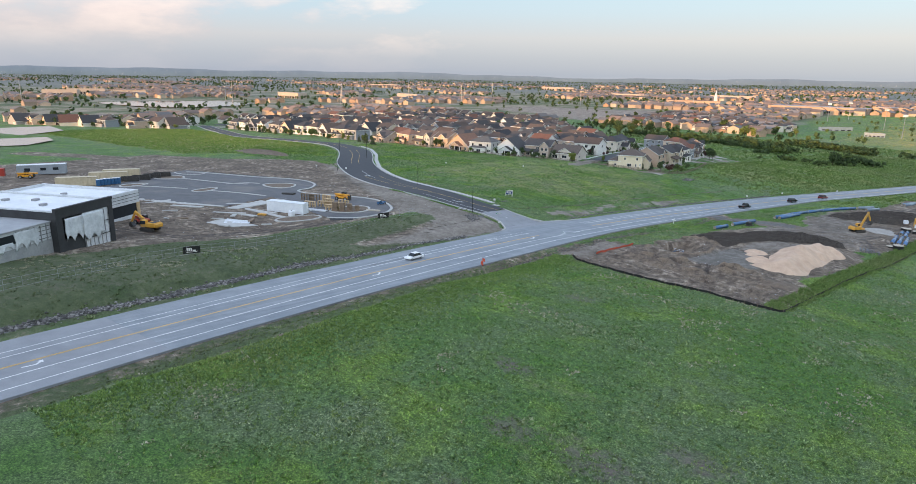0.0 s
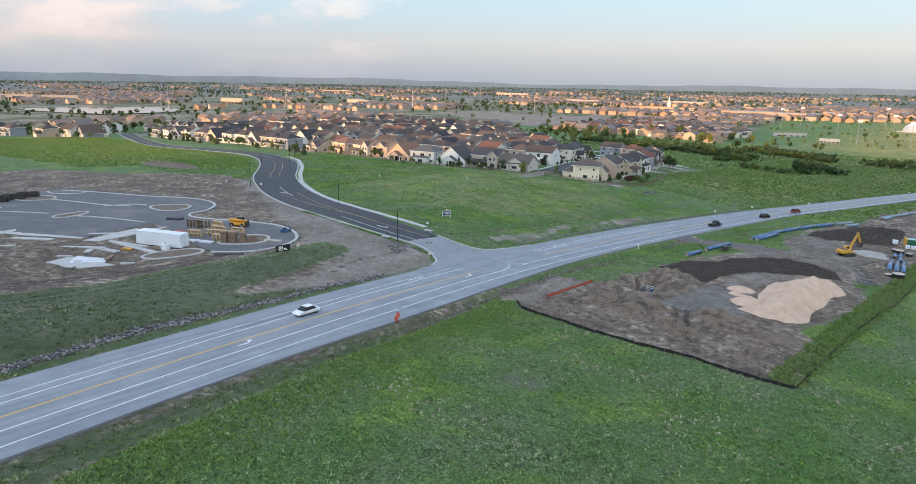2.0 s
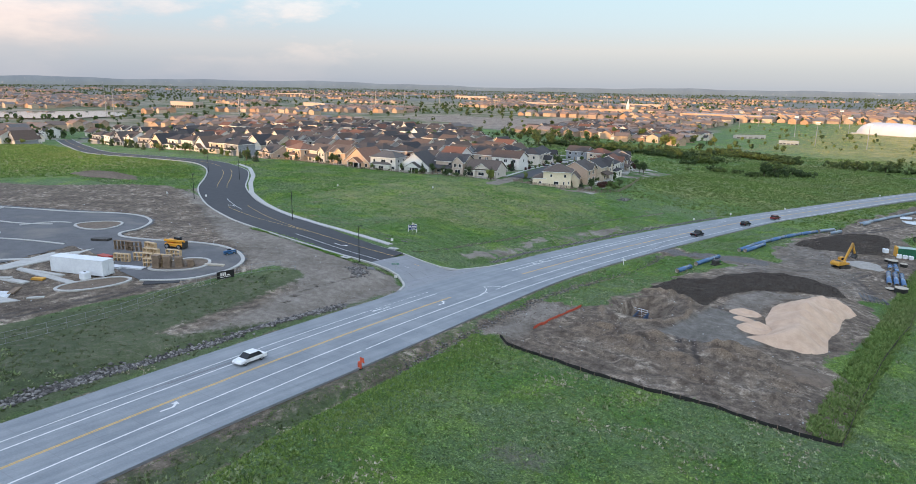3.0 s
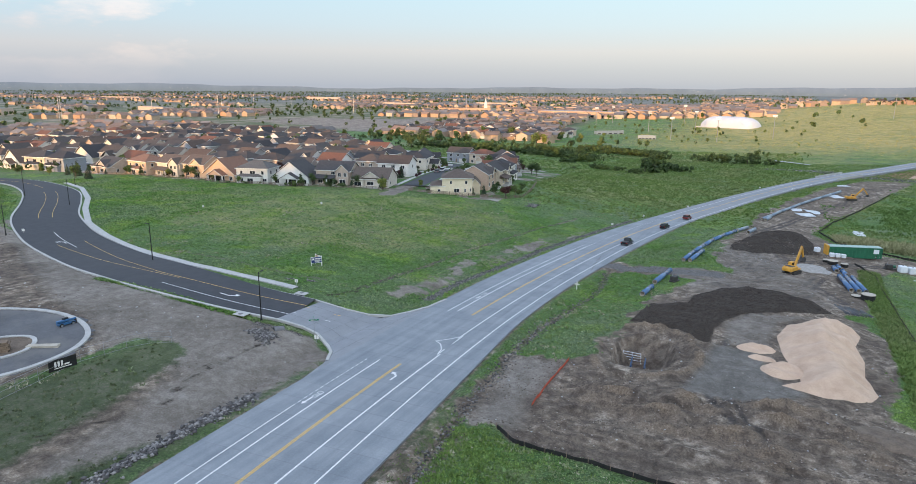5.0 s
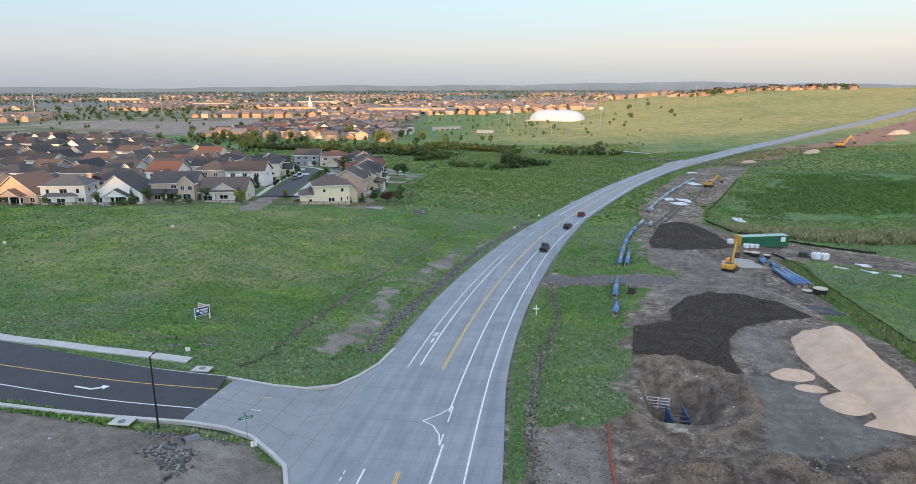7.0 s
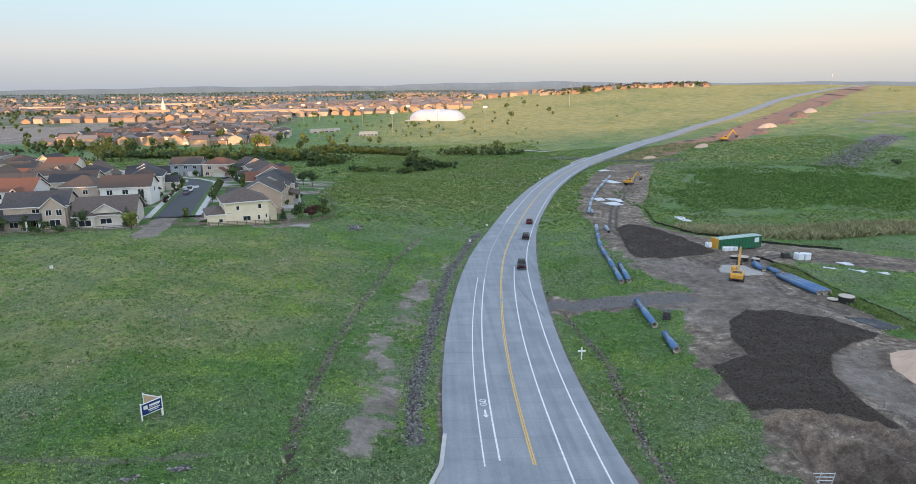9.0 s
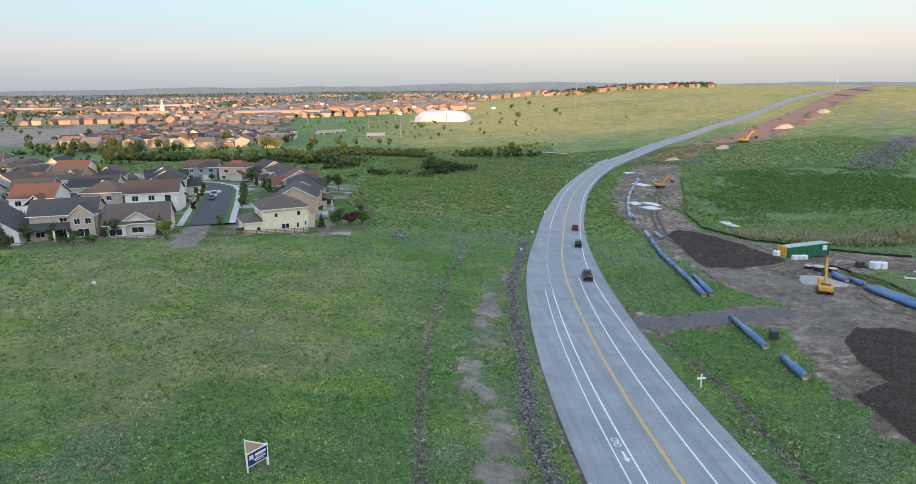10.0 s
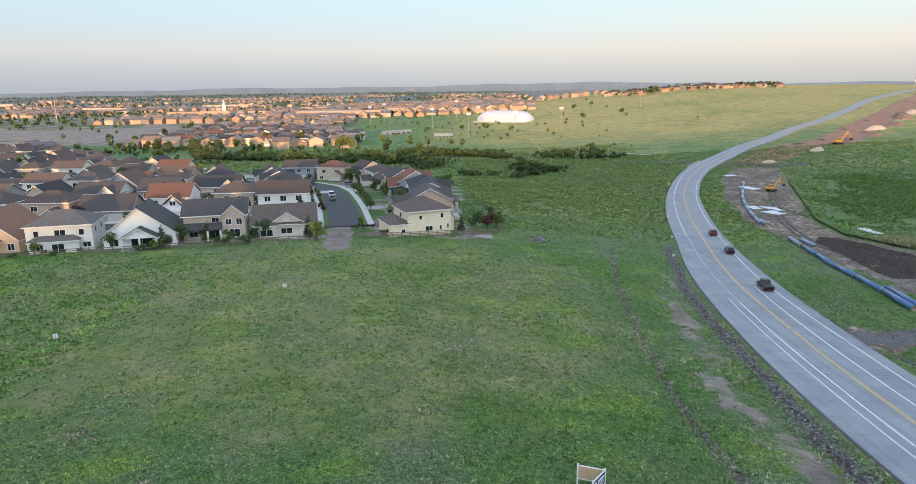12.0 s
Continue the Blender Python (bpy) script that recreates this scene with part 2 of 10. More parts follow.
def part(name, bm, material, parent=None, label="", smooth_shade=False):
    """Links a bmesh as one mesh object, under a thing or a part."""
    me = bpy.data.meshes.new(name)
    bm.to_mesh(me)
    bm.free()
    for m in material if isinstance(material, (list, tuple)) else [material]:
        me.materials.append(m)
    if smooth_shade:
        me.polygons.foreach_set("use_smooth", [True] * len(me.polygons))
    ob = new(name, me)
    if parent:
        ob.parent = parent
    return tagged(ob, label)


def box(bm, x0, y0, z0, x1, y1, z1, bevel=0.0, m=None):
    r = bmesh.ops.create_cube(bm, size=1.0)
    vs = r["verts"]
    for v in vs:
        v.co = Vector((x0 + (v.co.x + 0.5) * (x1 - x0), y0 + (v.co.y + 0.5) * (y1 - y0), z0 + (v.co.z + 0.5) * (z1 - z0)))
    if bevel:
        es = list({e for v in vs for e in v.link_edges})
        r = bmesh.ops.bevel(bm, geom=es, offset=bevel, segments=1, affect="EDGES", profile=0.5)
        vs = list({v for f in r["faces"] for v in f.verts} | {v for v in vs if v.is_valid})
    if m is not None:
        bmesh.ops.transform(bm, matrix=m, verts=vs)
    return vs


def tube(bm, a, b, r0, r1=None, seg=10, caps=True):
    """A round bar from a to b."""
    a, b = Vector(a), Vector(b)
    d = b - a
    m = Matrix.Translation((a + b) / 2) @ d.to_track_quat("Z", "Y").to_matrix().to_4x4()
    return bmesh.ops.create_cone(bm, cap_ends=caps, segments=seg, radius1=r0, radius2=r0 if r1 is None else r1, depth=d.length, matrix=m)["verts"]


def empty(name, m=None):
    ob = new(name)
    ob.empty_display_size = 0.2
    if m is not None:
        ob.matrix_world = m
    return ob


def at(x, y, dz=0.0, turn=0.0):
    return pose(x, y, gz(x, y) + dz, 0, 0, turn)


def inside_poly(x, y, poly):
    x, y = np.asarray(x), np.asarray(y)
    inn = np.zeros(x.shape, bool)
    for (x0, y0), (x1, y1) in zip(poly, poly[1:] + poly[:1]):
        c = ((y0 > y) != (y1 > y)) & (x < (x1 - x0) * (y - y0) / (y1 - y0 + 1e-9) + x0)
        inn ^= c
    return inn


def near_line(x, y, line):
    """Distance to a polyline."""
    best = np.full(np.shape(x), 1e9)
    for (x0, y0), (x1, y1) in zip(line[:-1], line[1:]):
        dx, dy = x1 - x0, y1 - y0
        t = np.clip(((x - x0) * dx + (y - y0) * dy) / (dx * dx + dy * dy + 1e-9), 0, 1)
        best = np.minimum(best, np.hypot(x - x0 - t * dx, y - y0 - t * dy))
    return best


def soft_poly(x, y, poly, edge):
    """1 inside a polygon, falling off to 0 over 'edge' metres, 0.5 on its outline."""
    d = near_line(x, y, poly + poly[:1])
    return smooth(-edge, edge, np.where(inside_poly(x, y, poly), d, -d))

# ---- zones of the ground ----
SITE_WEST = [(-118, 136), (-119.5, 124), (-127, 122.5), (-137, 125), (-143, 123.5), (-146, 104), (-149, 89), (-148, 76), (-150, 55), (-147, 33), (-150, 15), (-200, -10), (-330, 40),
    (-330, 118), (-290, 135), (-262, 165), (-240, 163), (-212, 154), (-183, 143), (-163, 137.5), (-150, 137), (-135, 139), (-126, 140.5)]
VERGE_WEST = [(-117.7, 135), (-118.3, 112), (-121, 103), (-124, 92), (-128, 90), (-130, 104), (-131.5, 117), (-134, 124)]
SITE_EAST = [(-88.5, 126.4), (-85.2, 124.8), (-77.5, 124.6), (-70, 123.8), (-62, 123.9), (-54, 125), (-46, 124.4), (-39.2, 125.2), (-39.3, 141), (-40.3, 148), (-46, 153), (-42, 172), (-41, 190), (-46, 200), (-40, 215), (-38, 240), (-30, 258), (-6, 250), (10, 244), (14, 254),
    (-8, 272), (-34, 282), (-42, 290), (-46, 318), (-40, 345), (-26, 380), (-10, 425), (8, 470), (-14, 476), (-34, 440), (-52, 390), (-63, 345), (-68.5, 300), (-72, 270), (-73, 245), (-68, 226),
    (-99, 226), (-99, 217), (-74, 215), (-80, 195), (-82, 183), (-84.5, 161), (-85.5, 152), (-95.5, 152), (-95, 138), (-93, 126)]
SOIL = [(-80.7, 187.9), (-82.2, 174.3), (-78.4, 173.8), (-74.1, 172), (-70.5, 169.5), (-68.3, 168.3), (-68.3, 175.7), (-66.6, 183.5), (-62.8, 190.2), (-57.5, 194.3), (-52, 197.1), (-48.5, 200.4), (-51.5, 208), (-57.6, 213), (-64.4, 212.3), (-69.7, 206.7), (-73.8, 196.9), (-74.2, 190.9)]
SOIL_FAR = [(-69.8, 263), (-70, 254.9), (-62, 253.5), (-52.7, 257.4), (-47.2, 262), (-48.2, 286.6), (-50, 305), (-54.5, 312), (-61.8, 300.8)]
DRY_HILL = [(-560, 224), (-414, 217), (-340, 212), (-300, 198), (-272, 178), (-306, 156), (-324, 131), (-560, 110)]
FAR_CUT = [(8, 500), (40, 540), (68, 562), (95, 575), (150, 640), (212, 708), (347, 862), (424, 948), (520, 1060)]
RUBBLE = [(-109.5, 10), (-112.2, 35), (-115.2, 58.5), (-117.2, 67), (-118.3, 77.6), (-118.5, 89.8), (-118.7, 100.6), (-119, 113.4), (-118.9, 120.8)]
RUBBLE_NORTH = [(-120.3, 170.5), (-120.8, 177.6), (-120.7, 186.5), (-119.5, 197.2), (-118.2, 211.6), (-116.5, 231.3), (-113.8, 252.8), (-108.7, 276.8), (-104.6, 294)]
BARE_NORTH = [(-125.5, 170), (-126.2, 185), (-125.2, 202), (-122.8, 220), (-119, 240), (-114, 262), (-107, 300)]
DITCH_NORTH = [(-132.9, 167), (-133.3, 175.6), (-133.5, 186.7), (-133.2, 198.3), (-132.3, 216.2), (-129.5, 237.7), (-127, 258.9), (-121.7, 285.4)]
DITCH_EAST = [(-75.8, 24), (-76, 32), (-76.6, 41.3), (-78.5, 53.3), (-81.5, 68.2), (-85.9, 80.6), (-89, 90), (-91.2, 105.2), (-92.5, 116.6), (-94.3, 135), (-95.6, 155), (-96, 167), (-95.3, 174.6), (-94.3, 183.5), (-93.2, 194.2), (-93.8, 203.8), (-95, 215)]
PIT = [(-81.7, 166.3), (-79.3, 169.2), (-75.5, 169), (-73.3, 165), (-72.3, 159), (-73.2, 155.6), (-76.6, 154.4), (-80.3, 154.4), (-82.3, 158)]
SPOIL_HUMPS = [(-69.8, 145.2, 2.2, 1.8, 1.2), (-60, 147.6, 2.6, 1.7, 1.3), (-56, 148.8, 3.0, 1.5, 1.1), (-58.5, 144.5, 3.5, 1.2, 0.9), (-72.5, 140.5, 3.6, 1.0, 0.7), (-64, 138.5, 4.5, 1.0, 0.8), (-54, 141, 4.0, 1.1, 0.8), (-78, 143.5, 2.5, 1.0, 0.6)]
PIT_FLOOR = [(-79.9, 156.2), (-75.9, 156.2), (-75.5, 163.2), (-79.5, 163.6)]
PIT_RIM = [(-82.3, 171.2), (-78.5, 172.4), (-74.5, 170.7), (-71.4, 168), (-70.2, 164.6), (-69.1, 160.6), (-69.2, 157.4), (-71.6, 154), (-75, 151.5), (-79, 150), (-82.3, 151), (-84, 155.5), (-84.2, 161)]
SPOIL_FIELD = [(-84, 146), (-72, 148.5), (-66, 147), (-54, 151), (-48, 147), (-44, 136), (-44, 129), (-84, 128.5)]
RUTS = [[(-66.6, 151), (-67.4, 145), (-68.3, 138)], [(-64.9, 151), (-65.7, 145), (-66.5, 138.5)], [(-62.8, 151), (-62.6, 147), (-61.4, 143)]]
POOR_WEST = [(-102, -20), (-110, 50), (-115, 90), (-117, 126), (-133, 124), (-139, 127), (-148, 97), (-150, 67), (-152, 20), (-140, -20)]
DRIVE = [(-98, 221.5), (-84, 221), (-72, 221.5)]
GRAVEL_PATH = [(-189.3, 268), (-190.5, 279), (-192.5, 290)]
PARKING = [(-233.7, 63.9), (-238.8, 72.8), (-259.9, 92.3), (-265.4, 107.1), (-250, 115.5), (-237.3, 123.9), (-226, 131), (-218, 133.6), (-210, 132.4), (-203, 129), (-195.8, 121.8), (-194, 116), (-189.3, 114.6), (-180.3, 117.2), (-172.3, 121), (-163.7, 124.2), (-156, 124.2), (-150, 121.8), (-146.8, 117.5), (-146, 112.8), (-148, 106), (-154.9, 100.7), (-167.9, 101.5), (-181.2, 103.5), (-189.2, 103.2), (-184.2, 85), (-208.9, 68.7)]


def site_east(x, y):
    """1 on the bare ground east of the road, with a ragged edge."""
    d = near_line(x, y, SITE_EAST + SITE_EAST[:1])
    d = np.where(inside_poly(x, y, SITE_EAST), d, -d)
    fence = np.minimum(1, smooth(126, 132, y) + smooth(-80, -90, x)) * smooth(-36, -46, x)
    return smooth(-1.6, 1.6, d + fence * (1.7 * value_noise(x, y, 4.5, 72) + 0.9 * value_noise(x, y, 1.6, 73)))


def value_noise(x, y, size, seed=0):
    """Smooth noise from -1 to 1 with cells of 'size' metres."""
    u, v = np.asarray(x) / size, np.asarray(y) / size
    i, j = np.floor(u), np.floor(v)
    fu, fv = u - i, v - j
    fu, fv = fu * fu * (3 - 2 * fu), fv * fv * (3 - 2 * fv)

    def rnd(a, b):
        s = np.sin(a * 127.1 + b * 311.7 + seed * 74.7) * 43758.5453
        return (s - np.floor(s)) * 2 - 1
    return (rnd(i, j) * (1 - fu) + rnd(i + 1, j) * fu) * (1 - fv) + (rnd(i, j + 1) * (1 - fu) + rnd(i + 1, j + 1) * fu) * fv


def relief(x, y):
    """Pit, heaps, ruts and tussocks on top of the graded ground."""
    x, y = np.asarray(x, float), np.asarray(y, float)
    rough = 0.45 * value_noise(x, y, 2.1, 3) + 0.2 * value_noise(x, y, 0.9, 67)
    inner, outer = inside_poly(x, y, PIT_FLOOR), inside_poly(x, y, PIT)
    d_top, d_low = near_line(x, y, PIT + PIT[:1]), near_line(x, y, PIT_FLOOR + PIT_FLOOR[:1])
    fall = np.where(inner, 1.0, np.where(outer, np.clip((d_top + rough * 0.5) / (d_top + d_low + 1e-6), 0, 1) ** 0.85, 0.0))
    z = -4.6 * fall - 0.35 * smooth(1.5, -0.5, np.where(outer, 0, d_top)) * (y < 156)
    rim = near_line(x, y, PIT_RIM)
    tall = 0.55 + 0.55 * smooth(152, 160, y) * smooth(-84, -80, x)
    z = z + tall * (1 + 0.5 * value_noise(x, y, 1.7, 4) + 0.3 * value_noise(x, y, 0.9, 14)) * np.exp(-(rim / (0.95 + 0.25 * value_noise(x, y, 3.0, 15))) ** 2)
    soil = np.maximum(soft_poly(x, y, SOIL, 2.0), soft_poly(x, y, SOIL_FAR, 2.5))
    z = z + soil * (0.55 + 0.25 * value_noise(x, y, 5, 5) + 0.16 * value_noise(x, y, 1.7, 6))
    site = np.maximum(soft_poly(x, y, SITE_EAST, 1.5), 0.6 * soft_poly(x, y, SITE_WEST, 1.5))
    z = z + site * (0.16 * value_noise(x, y, 2.2, 7) + 0.10 * value_noise(x, y, 1.2, 8))
    spoil = soft_poly(x, y, SPOIL_FIELD, 3)
    z = z + spoil * (0.75 * (1 - np.abs(value_noise(x * 0.55 + y * 0.25, y, 2.1, 9))) ** 3 + 0.35 * np.maximum(0, value_noise(x, y, 3.8, 10)) + 0.16 * value_noise(x, y, 0.95, 16))
    for hx, hy, ha, hb, hh in SPOIL_HUMPS:
        z = z + hh * np.exp(-((x - hx) / ha) ** 2 - ((y - hy) / hb) ** 2) * (1 + 0.35 * value_noise(x, y, 1.5, 17) + 0.2 * value_noise(x, y, 0.9, 18))
    for rut in RUTS:
        z = z - 0.32 * np.exp(-(near_line(x, y, rut) / 0.5) ** 2)
    z = z - 0.5 * np.exp(-(near_line(x, y, DITCH_EAST) / 1.0) ** 2) * (1 + 0.4 * value_noise(x, y, 2.0, 19))
    z = z + 0.3 * np.exp(-((near_line(x, y, DITCH_EAST) - 3.2) / 1.5) ** 2) * (y < 125)
    z = z - 0.6 * np.exp(-(near_line(x, y, DITCH_NORTH) / 1.3) ** 2)
    wild = (1 - site) * smooth(5200, 60, np.hypot(x, y))
    return z + wild * (0.10 * value_noise(x, y, 3.1, 11) + 0.22 * value_noise(x, y, 13, 12))


def terrain(x, y):
    """The ground as built: graded land, relief, and beds under pavements."""
    z = ground(x, y)
    cx, cz, wl_, wr_ = road_at(y)
    off = x - cx
    bed = ((off > -wl_ - 1.0) & (off < wr_ + 1.0) & (y > -200) & (y < 1100))
    st = near_line(x, y, [tuple(p) for p in STREET[:, :2]])
    lot = soft_poly(x, y, PARKING, 0.8)
    calm = 1 - np.maximum(np.maximum(smooth(11, 8.5, st), bed * 1.0), lot)
    z = z + relief(x, y) * calm
    z = np.where(bed, z - 0.22, z)
    flare = inside_poly(x, y, [(-131, 153), (-120, 160), (-116, 172), (-112, 172), (-112, 120), (-116, 126), (-120, 138), (-131, 140)])
    z = np.where(flare, z - 0.22, z)
    z = np.where(lot > 0.6, z - 0.18, z)
    z = np.where((y > 335) & (y < 1100) & (np.abs(x - road_at(y)[0]) < 8.5 + 0.014 * (y - 335)), z - 0.25 - 0.5 * smooth(335, 480, y), z)
    return np.where(st < 8.0, z - 0.22, z)


def on(x, y, dz=0.0, turn=0.0):
    return pose(x, y, tz(x, y) + dz, 0, 0, turn)


# ---- ground sheet ----
def axis(lo, hi, step, far_lo, far_hi, grow=1.045):
    mid = list(np.arange(lo, hi, step))
    s, v, up = step, hi, []
    while v < far_hi:
        up.append(v)
        s *= grow
        v += s
    s, v, down = step, lo - step, []
    while v > far_lo:
        down.append(v)
        s *= grow
        v -= s
    return np.array(down[::-1] + mid + up)


def finer(values, lo, hi, step):
    """The axis with closer steps between lo and hi."""
    return np.concatenate([values[values < lo - 0.01], np.arange(lo, hi, step), values[values > hi + 0.01]])


gx, gy = finer(axis(-275, 12, 1.15, -4900, 4900), -98, -38, 0.55), finer(axis(2, 335, 1.15, -2500, 4900), 122, 215, 0.6)
XX, YY = np.meshgrid(gx, gy)
fx, fy = XX.ravel(), YY.ravel()
fz = terrain(fx, fy)
nx, ny = len(gx), len(gy)
FZ = fz.reshape(ny, nx)


def tz(x, y):
    """Height of the finished sheet at one place."""
    i, j = int(np.clip(np.searchsorted(gx, x) - 1, 0, nx - 2)), int(np.clip(np.searchsorted(gy, y) - 1, 0, ny - 2))
    u, v = (x - gx[i]) / (gx[i + 1] - gx[i]), (y - gy[j]) / (gy[j + 1] - gy[j])
    return float((FZ[j, i] * (1 - u) + FZ[j, i + 1] * u) * (1 - v) + (FZ[j + 1, i] * (1 - u) + FZ[j + 1, i + 1] * u) * v)


def tza(x, y):
    i, j = np.clip(np.searchsorted(gx, x) - 1, 0, nx - 2), np.clip(np.searchsorted(gy, y) - 1, 0, ny - 2)
    u, v = (x - gx[i]) / (gx[i + 1] - gx[i]), (y - gy[j]) / (gy[j + 1] - gy[j])
    return (FZ[j, i] * (1 - u) + FZ[j, i + 1] * u) * (1 - v) + (FZ[j + 1, i] * (1 - u) + FZ[j + 1, i + 1] * u) * v


def raw_mesh(name, verts, corners, mat):
    """A mesh straight from arrays: verts (n, 3), corners (m, k)."""
    me = bpy.data.meshes.new(name)
    me.vertices.add(len(verts))
    me.vertices.foreach_set("co", np.ascontiguousarray(verts, np.float32).ravel())
    m, k = corners.shape
    me.loops.add(m * k)
    me.loops.foreach_set("vertex_index", np.ascontiguousarray(corners, np.int32).ravel())
    me.polygons.add(m)
    me.polygons.foreach_set("loop_start", np.arange(0, m * k, k, dtype=np.int32))
    me.update(calc_edges=True)
    me.materials.append(mat)
    return me


ii = np.arange(nx * ny).reshape(ny, nx)
quads = np.stack([ii[:-1, :-1], ii[:-1, 1:], ii[1:, 1:], ii[1:, :-1]], -1).reshape(-1, 4)
ground_me = bpy.data.meshes.new("ground")
ground_me.vertices.add(nx * ny)
ground_me.vertices.foreach_set("co", np.stack([fx, fy, fz], 1).ravel())
ground_me.loops.add(quads.size)
ground_me.loops.foreach_set("vertex_index", quads.ravel())
ground_me.polygons.add(len(quads))
ground_me.polygons.foreach_set("loop_start", np.arange(0, quads.size, 4))
ground_me.polygons.foreach_set("use_smooth", np.ones(len(quads), bool))
ground_me.update(calc_edges=True)


def layer(name, values):
    ground_me.attributes.new(name, "FLOAT", "POINT").data.foreach_set("value", np.clip(values, 0, 1).astype(np.float32))


dist_road = np.where(fx < road_at(fy)[0], road_at(fy)[0] - fx - road_at(fy)[2], fx - road_at(fy)[0] - road_at(fy)[3])
along = (fy > -200) & (fy < 1100)
verge = np.exp(-np.maximum(dist_road, 0) / 0.9) * along * 0.75
verge = np.maximum(verge, smooth(5.5, 2.5, dist_road) * along * (fx > road_at(fy)[0]) * smooth(150, 120, fy) * (0.5 + 0.2 * value_noise(fx, fy, 4.0, 64)))
EARTH_FAR = [(-720, 770), (-590, 740), (-500, 695), (-445, 690), (-440, 760), (-480, 880), (-520, 960), (-600, 920), (-720, 900)]
CREEK_STONE = [(90, 436), (122, 470), (155, 503), (186, 531)]
BRIDGE_STONE = [(-62, 523), (-39, 516), (-12, 494), (8, 478), (26, 484)]
LOOP_TRACK = [(300, 665), (268, 669), (232, 640), (221, 594), (230, 567), (262, 540)]
MARSH = [(20, 445), (78, 440), (104, 405), (60, 345), (-9, 328), (-38, 338), (-12, 385)]
SUBURB = [(-152, 284), (-200, 276), (-262, 262), (-345, 258), (-640, 252), (-640, 610), (-440, 615), (-300, 476), (-205, 446), (-160, 400)]
DARK_LINE = [(-127.6, 134.7), (-127.6, 131.5), (-127.3, 118.7), (-127.3, 107.6), (-131.2, 101.1)]
HAUL_ROAD = [(-379.1, 74.1), (-345.9, 93.4), (-309.3, 107.2), (-274.5, 132.1), (-267.8, 151.2), (-247.8, 162.9)]
WHEEL_MARKS = [(-146, 262), (-150, 236), (-158, 212), (-170, 190)]
layer("dirt", np.max([0.9 * smooth(9, 4, near_line(fx, fy, HAUL_ROAD)), smooth(3.6, 2.7, near_line(fx, fy, GRAVEL_PATH)), 0.8 * soft_poly(fx, fy, EARTH_FAR, 8), soft_poly(fx, fy, SITE_WEST, 1.6), soft_poly(fx, fy, VERGE_WEST, 4), site_east(fx, fy), 0.75 * np.exp(-(near_line(fx, fy, DITCH_EAST) / 0.8) ** 2), verge, 0.95 * np.exp(-(near_line(fx, fy, DITCH_NORTH) / 0.75) ** 2), 0.5 * np.exp(-(near_line(fx, fy, WHEEL_MARKS) / 0.9) ** 2),
    np.exp(-(near_line(fx, fy, BARE_NORTH) / 4.6) ** 2) * np.clip(0.52 + 0.38 * value_noise(fx * 1.7, fy * 0.45, 5.0, 62) + 0.4 * value_noise(fx, fy, 1.9, 63) + 0.3 * value_noise(fx, fy, 1.2, 81), 0.0, 0.95) * smooth(310, 235, fy), 0.95 * smooth(20, 9, near_line(fx, fy, FAR_CUT)), 0.85 * np.exp(-(near_line(fx, fy, LOOP_TRACK) / 5) ** 2), 0.55 * soft_poly(fx, fy, [(-96, 126), (-89.5, 125), (-88, 112), (-90, 98), (-95, 98)], 2)], axis=0))
# spread topsoil; the pit, ditches, hollow and wet lines are darkened to its colour
layer("soil", np.max([0.5 * np.clip(value_noise(fx, fy, 6.0, 75) * 1.6 + 0.5 * value_noise(fx, fy, 2.0, 76) - 0.35, 0, 1) * soft_poly(fx, fy, SITE_WEST, 4) * smooth(-150, -158, fx) * smooth(112, 98, fy), 0.38 * soft_poly(fx, fy, PIT, 0.8), 0.5 * np.exp(-(near_line(fx, fy, DITCH_EAST) / 0.5) ** 2), 0.6 * np.exp(-(near_line(fx, fy, DARK_LINE) / 0.7) ** 2), soft_poly(fx, fy, SOIL, 1.0), soft_poly(fx, fy, SOIL_FAR, 1.3), 0.75 * np.exp(-((near_line(fx, fy, FAR_CUT) - 9) / 3) ** 2) * (value_noise(fx, fy, 30.0, 61) > 0.0), 0.62 * np.exp(-(near_line(fx, fy, RUBBLE_NORTH) / 0.9) ** 2), 0.7 * np.exp(-(near_line(fx, fy, [(-134, 156), (-132.5, 158.5), (-131.7, 162), (-133, 168)]) / 0.9) ** 2),
    0.62 * np.exp(-(near_line(fx, fy, [(-128.2, 133), (-128.2, 127), (-128.6, 121), (-125, 112)]) / 0.8) ** 2)], axis=0))
layer("rubble", np.max([np.exp(-(near_line(fx, fy, RUBBLE) / 1.2) ** 2), 0.75 * np.exp(-(near_line(fx, fy, RUBBLE_NORTH) / 1.3) ** 2), smooth(3.6, 2.6, near_line(fx, fy, DRIVE)), smooth(13, 7, near_line(fx, fy, CREEK_STONE)), smooth(8, 4, near_line(fx, fy, BRIDGE_STONE))], axis=0))
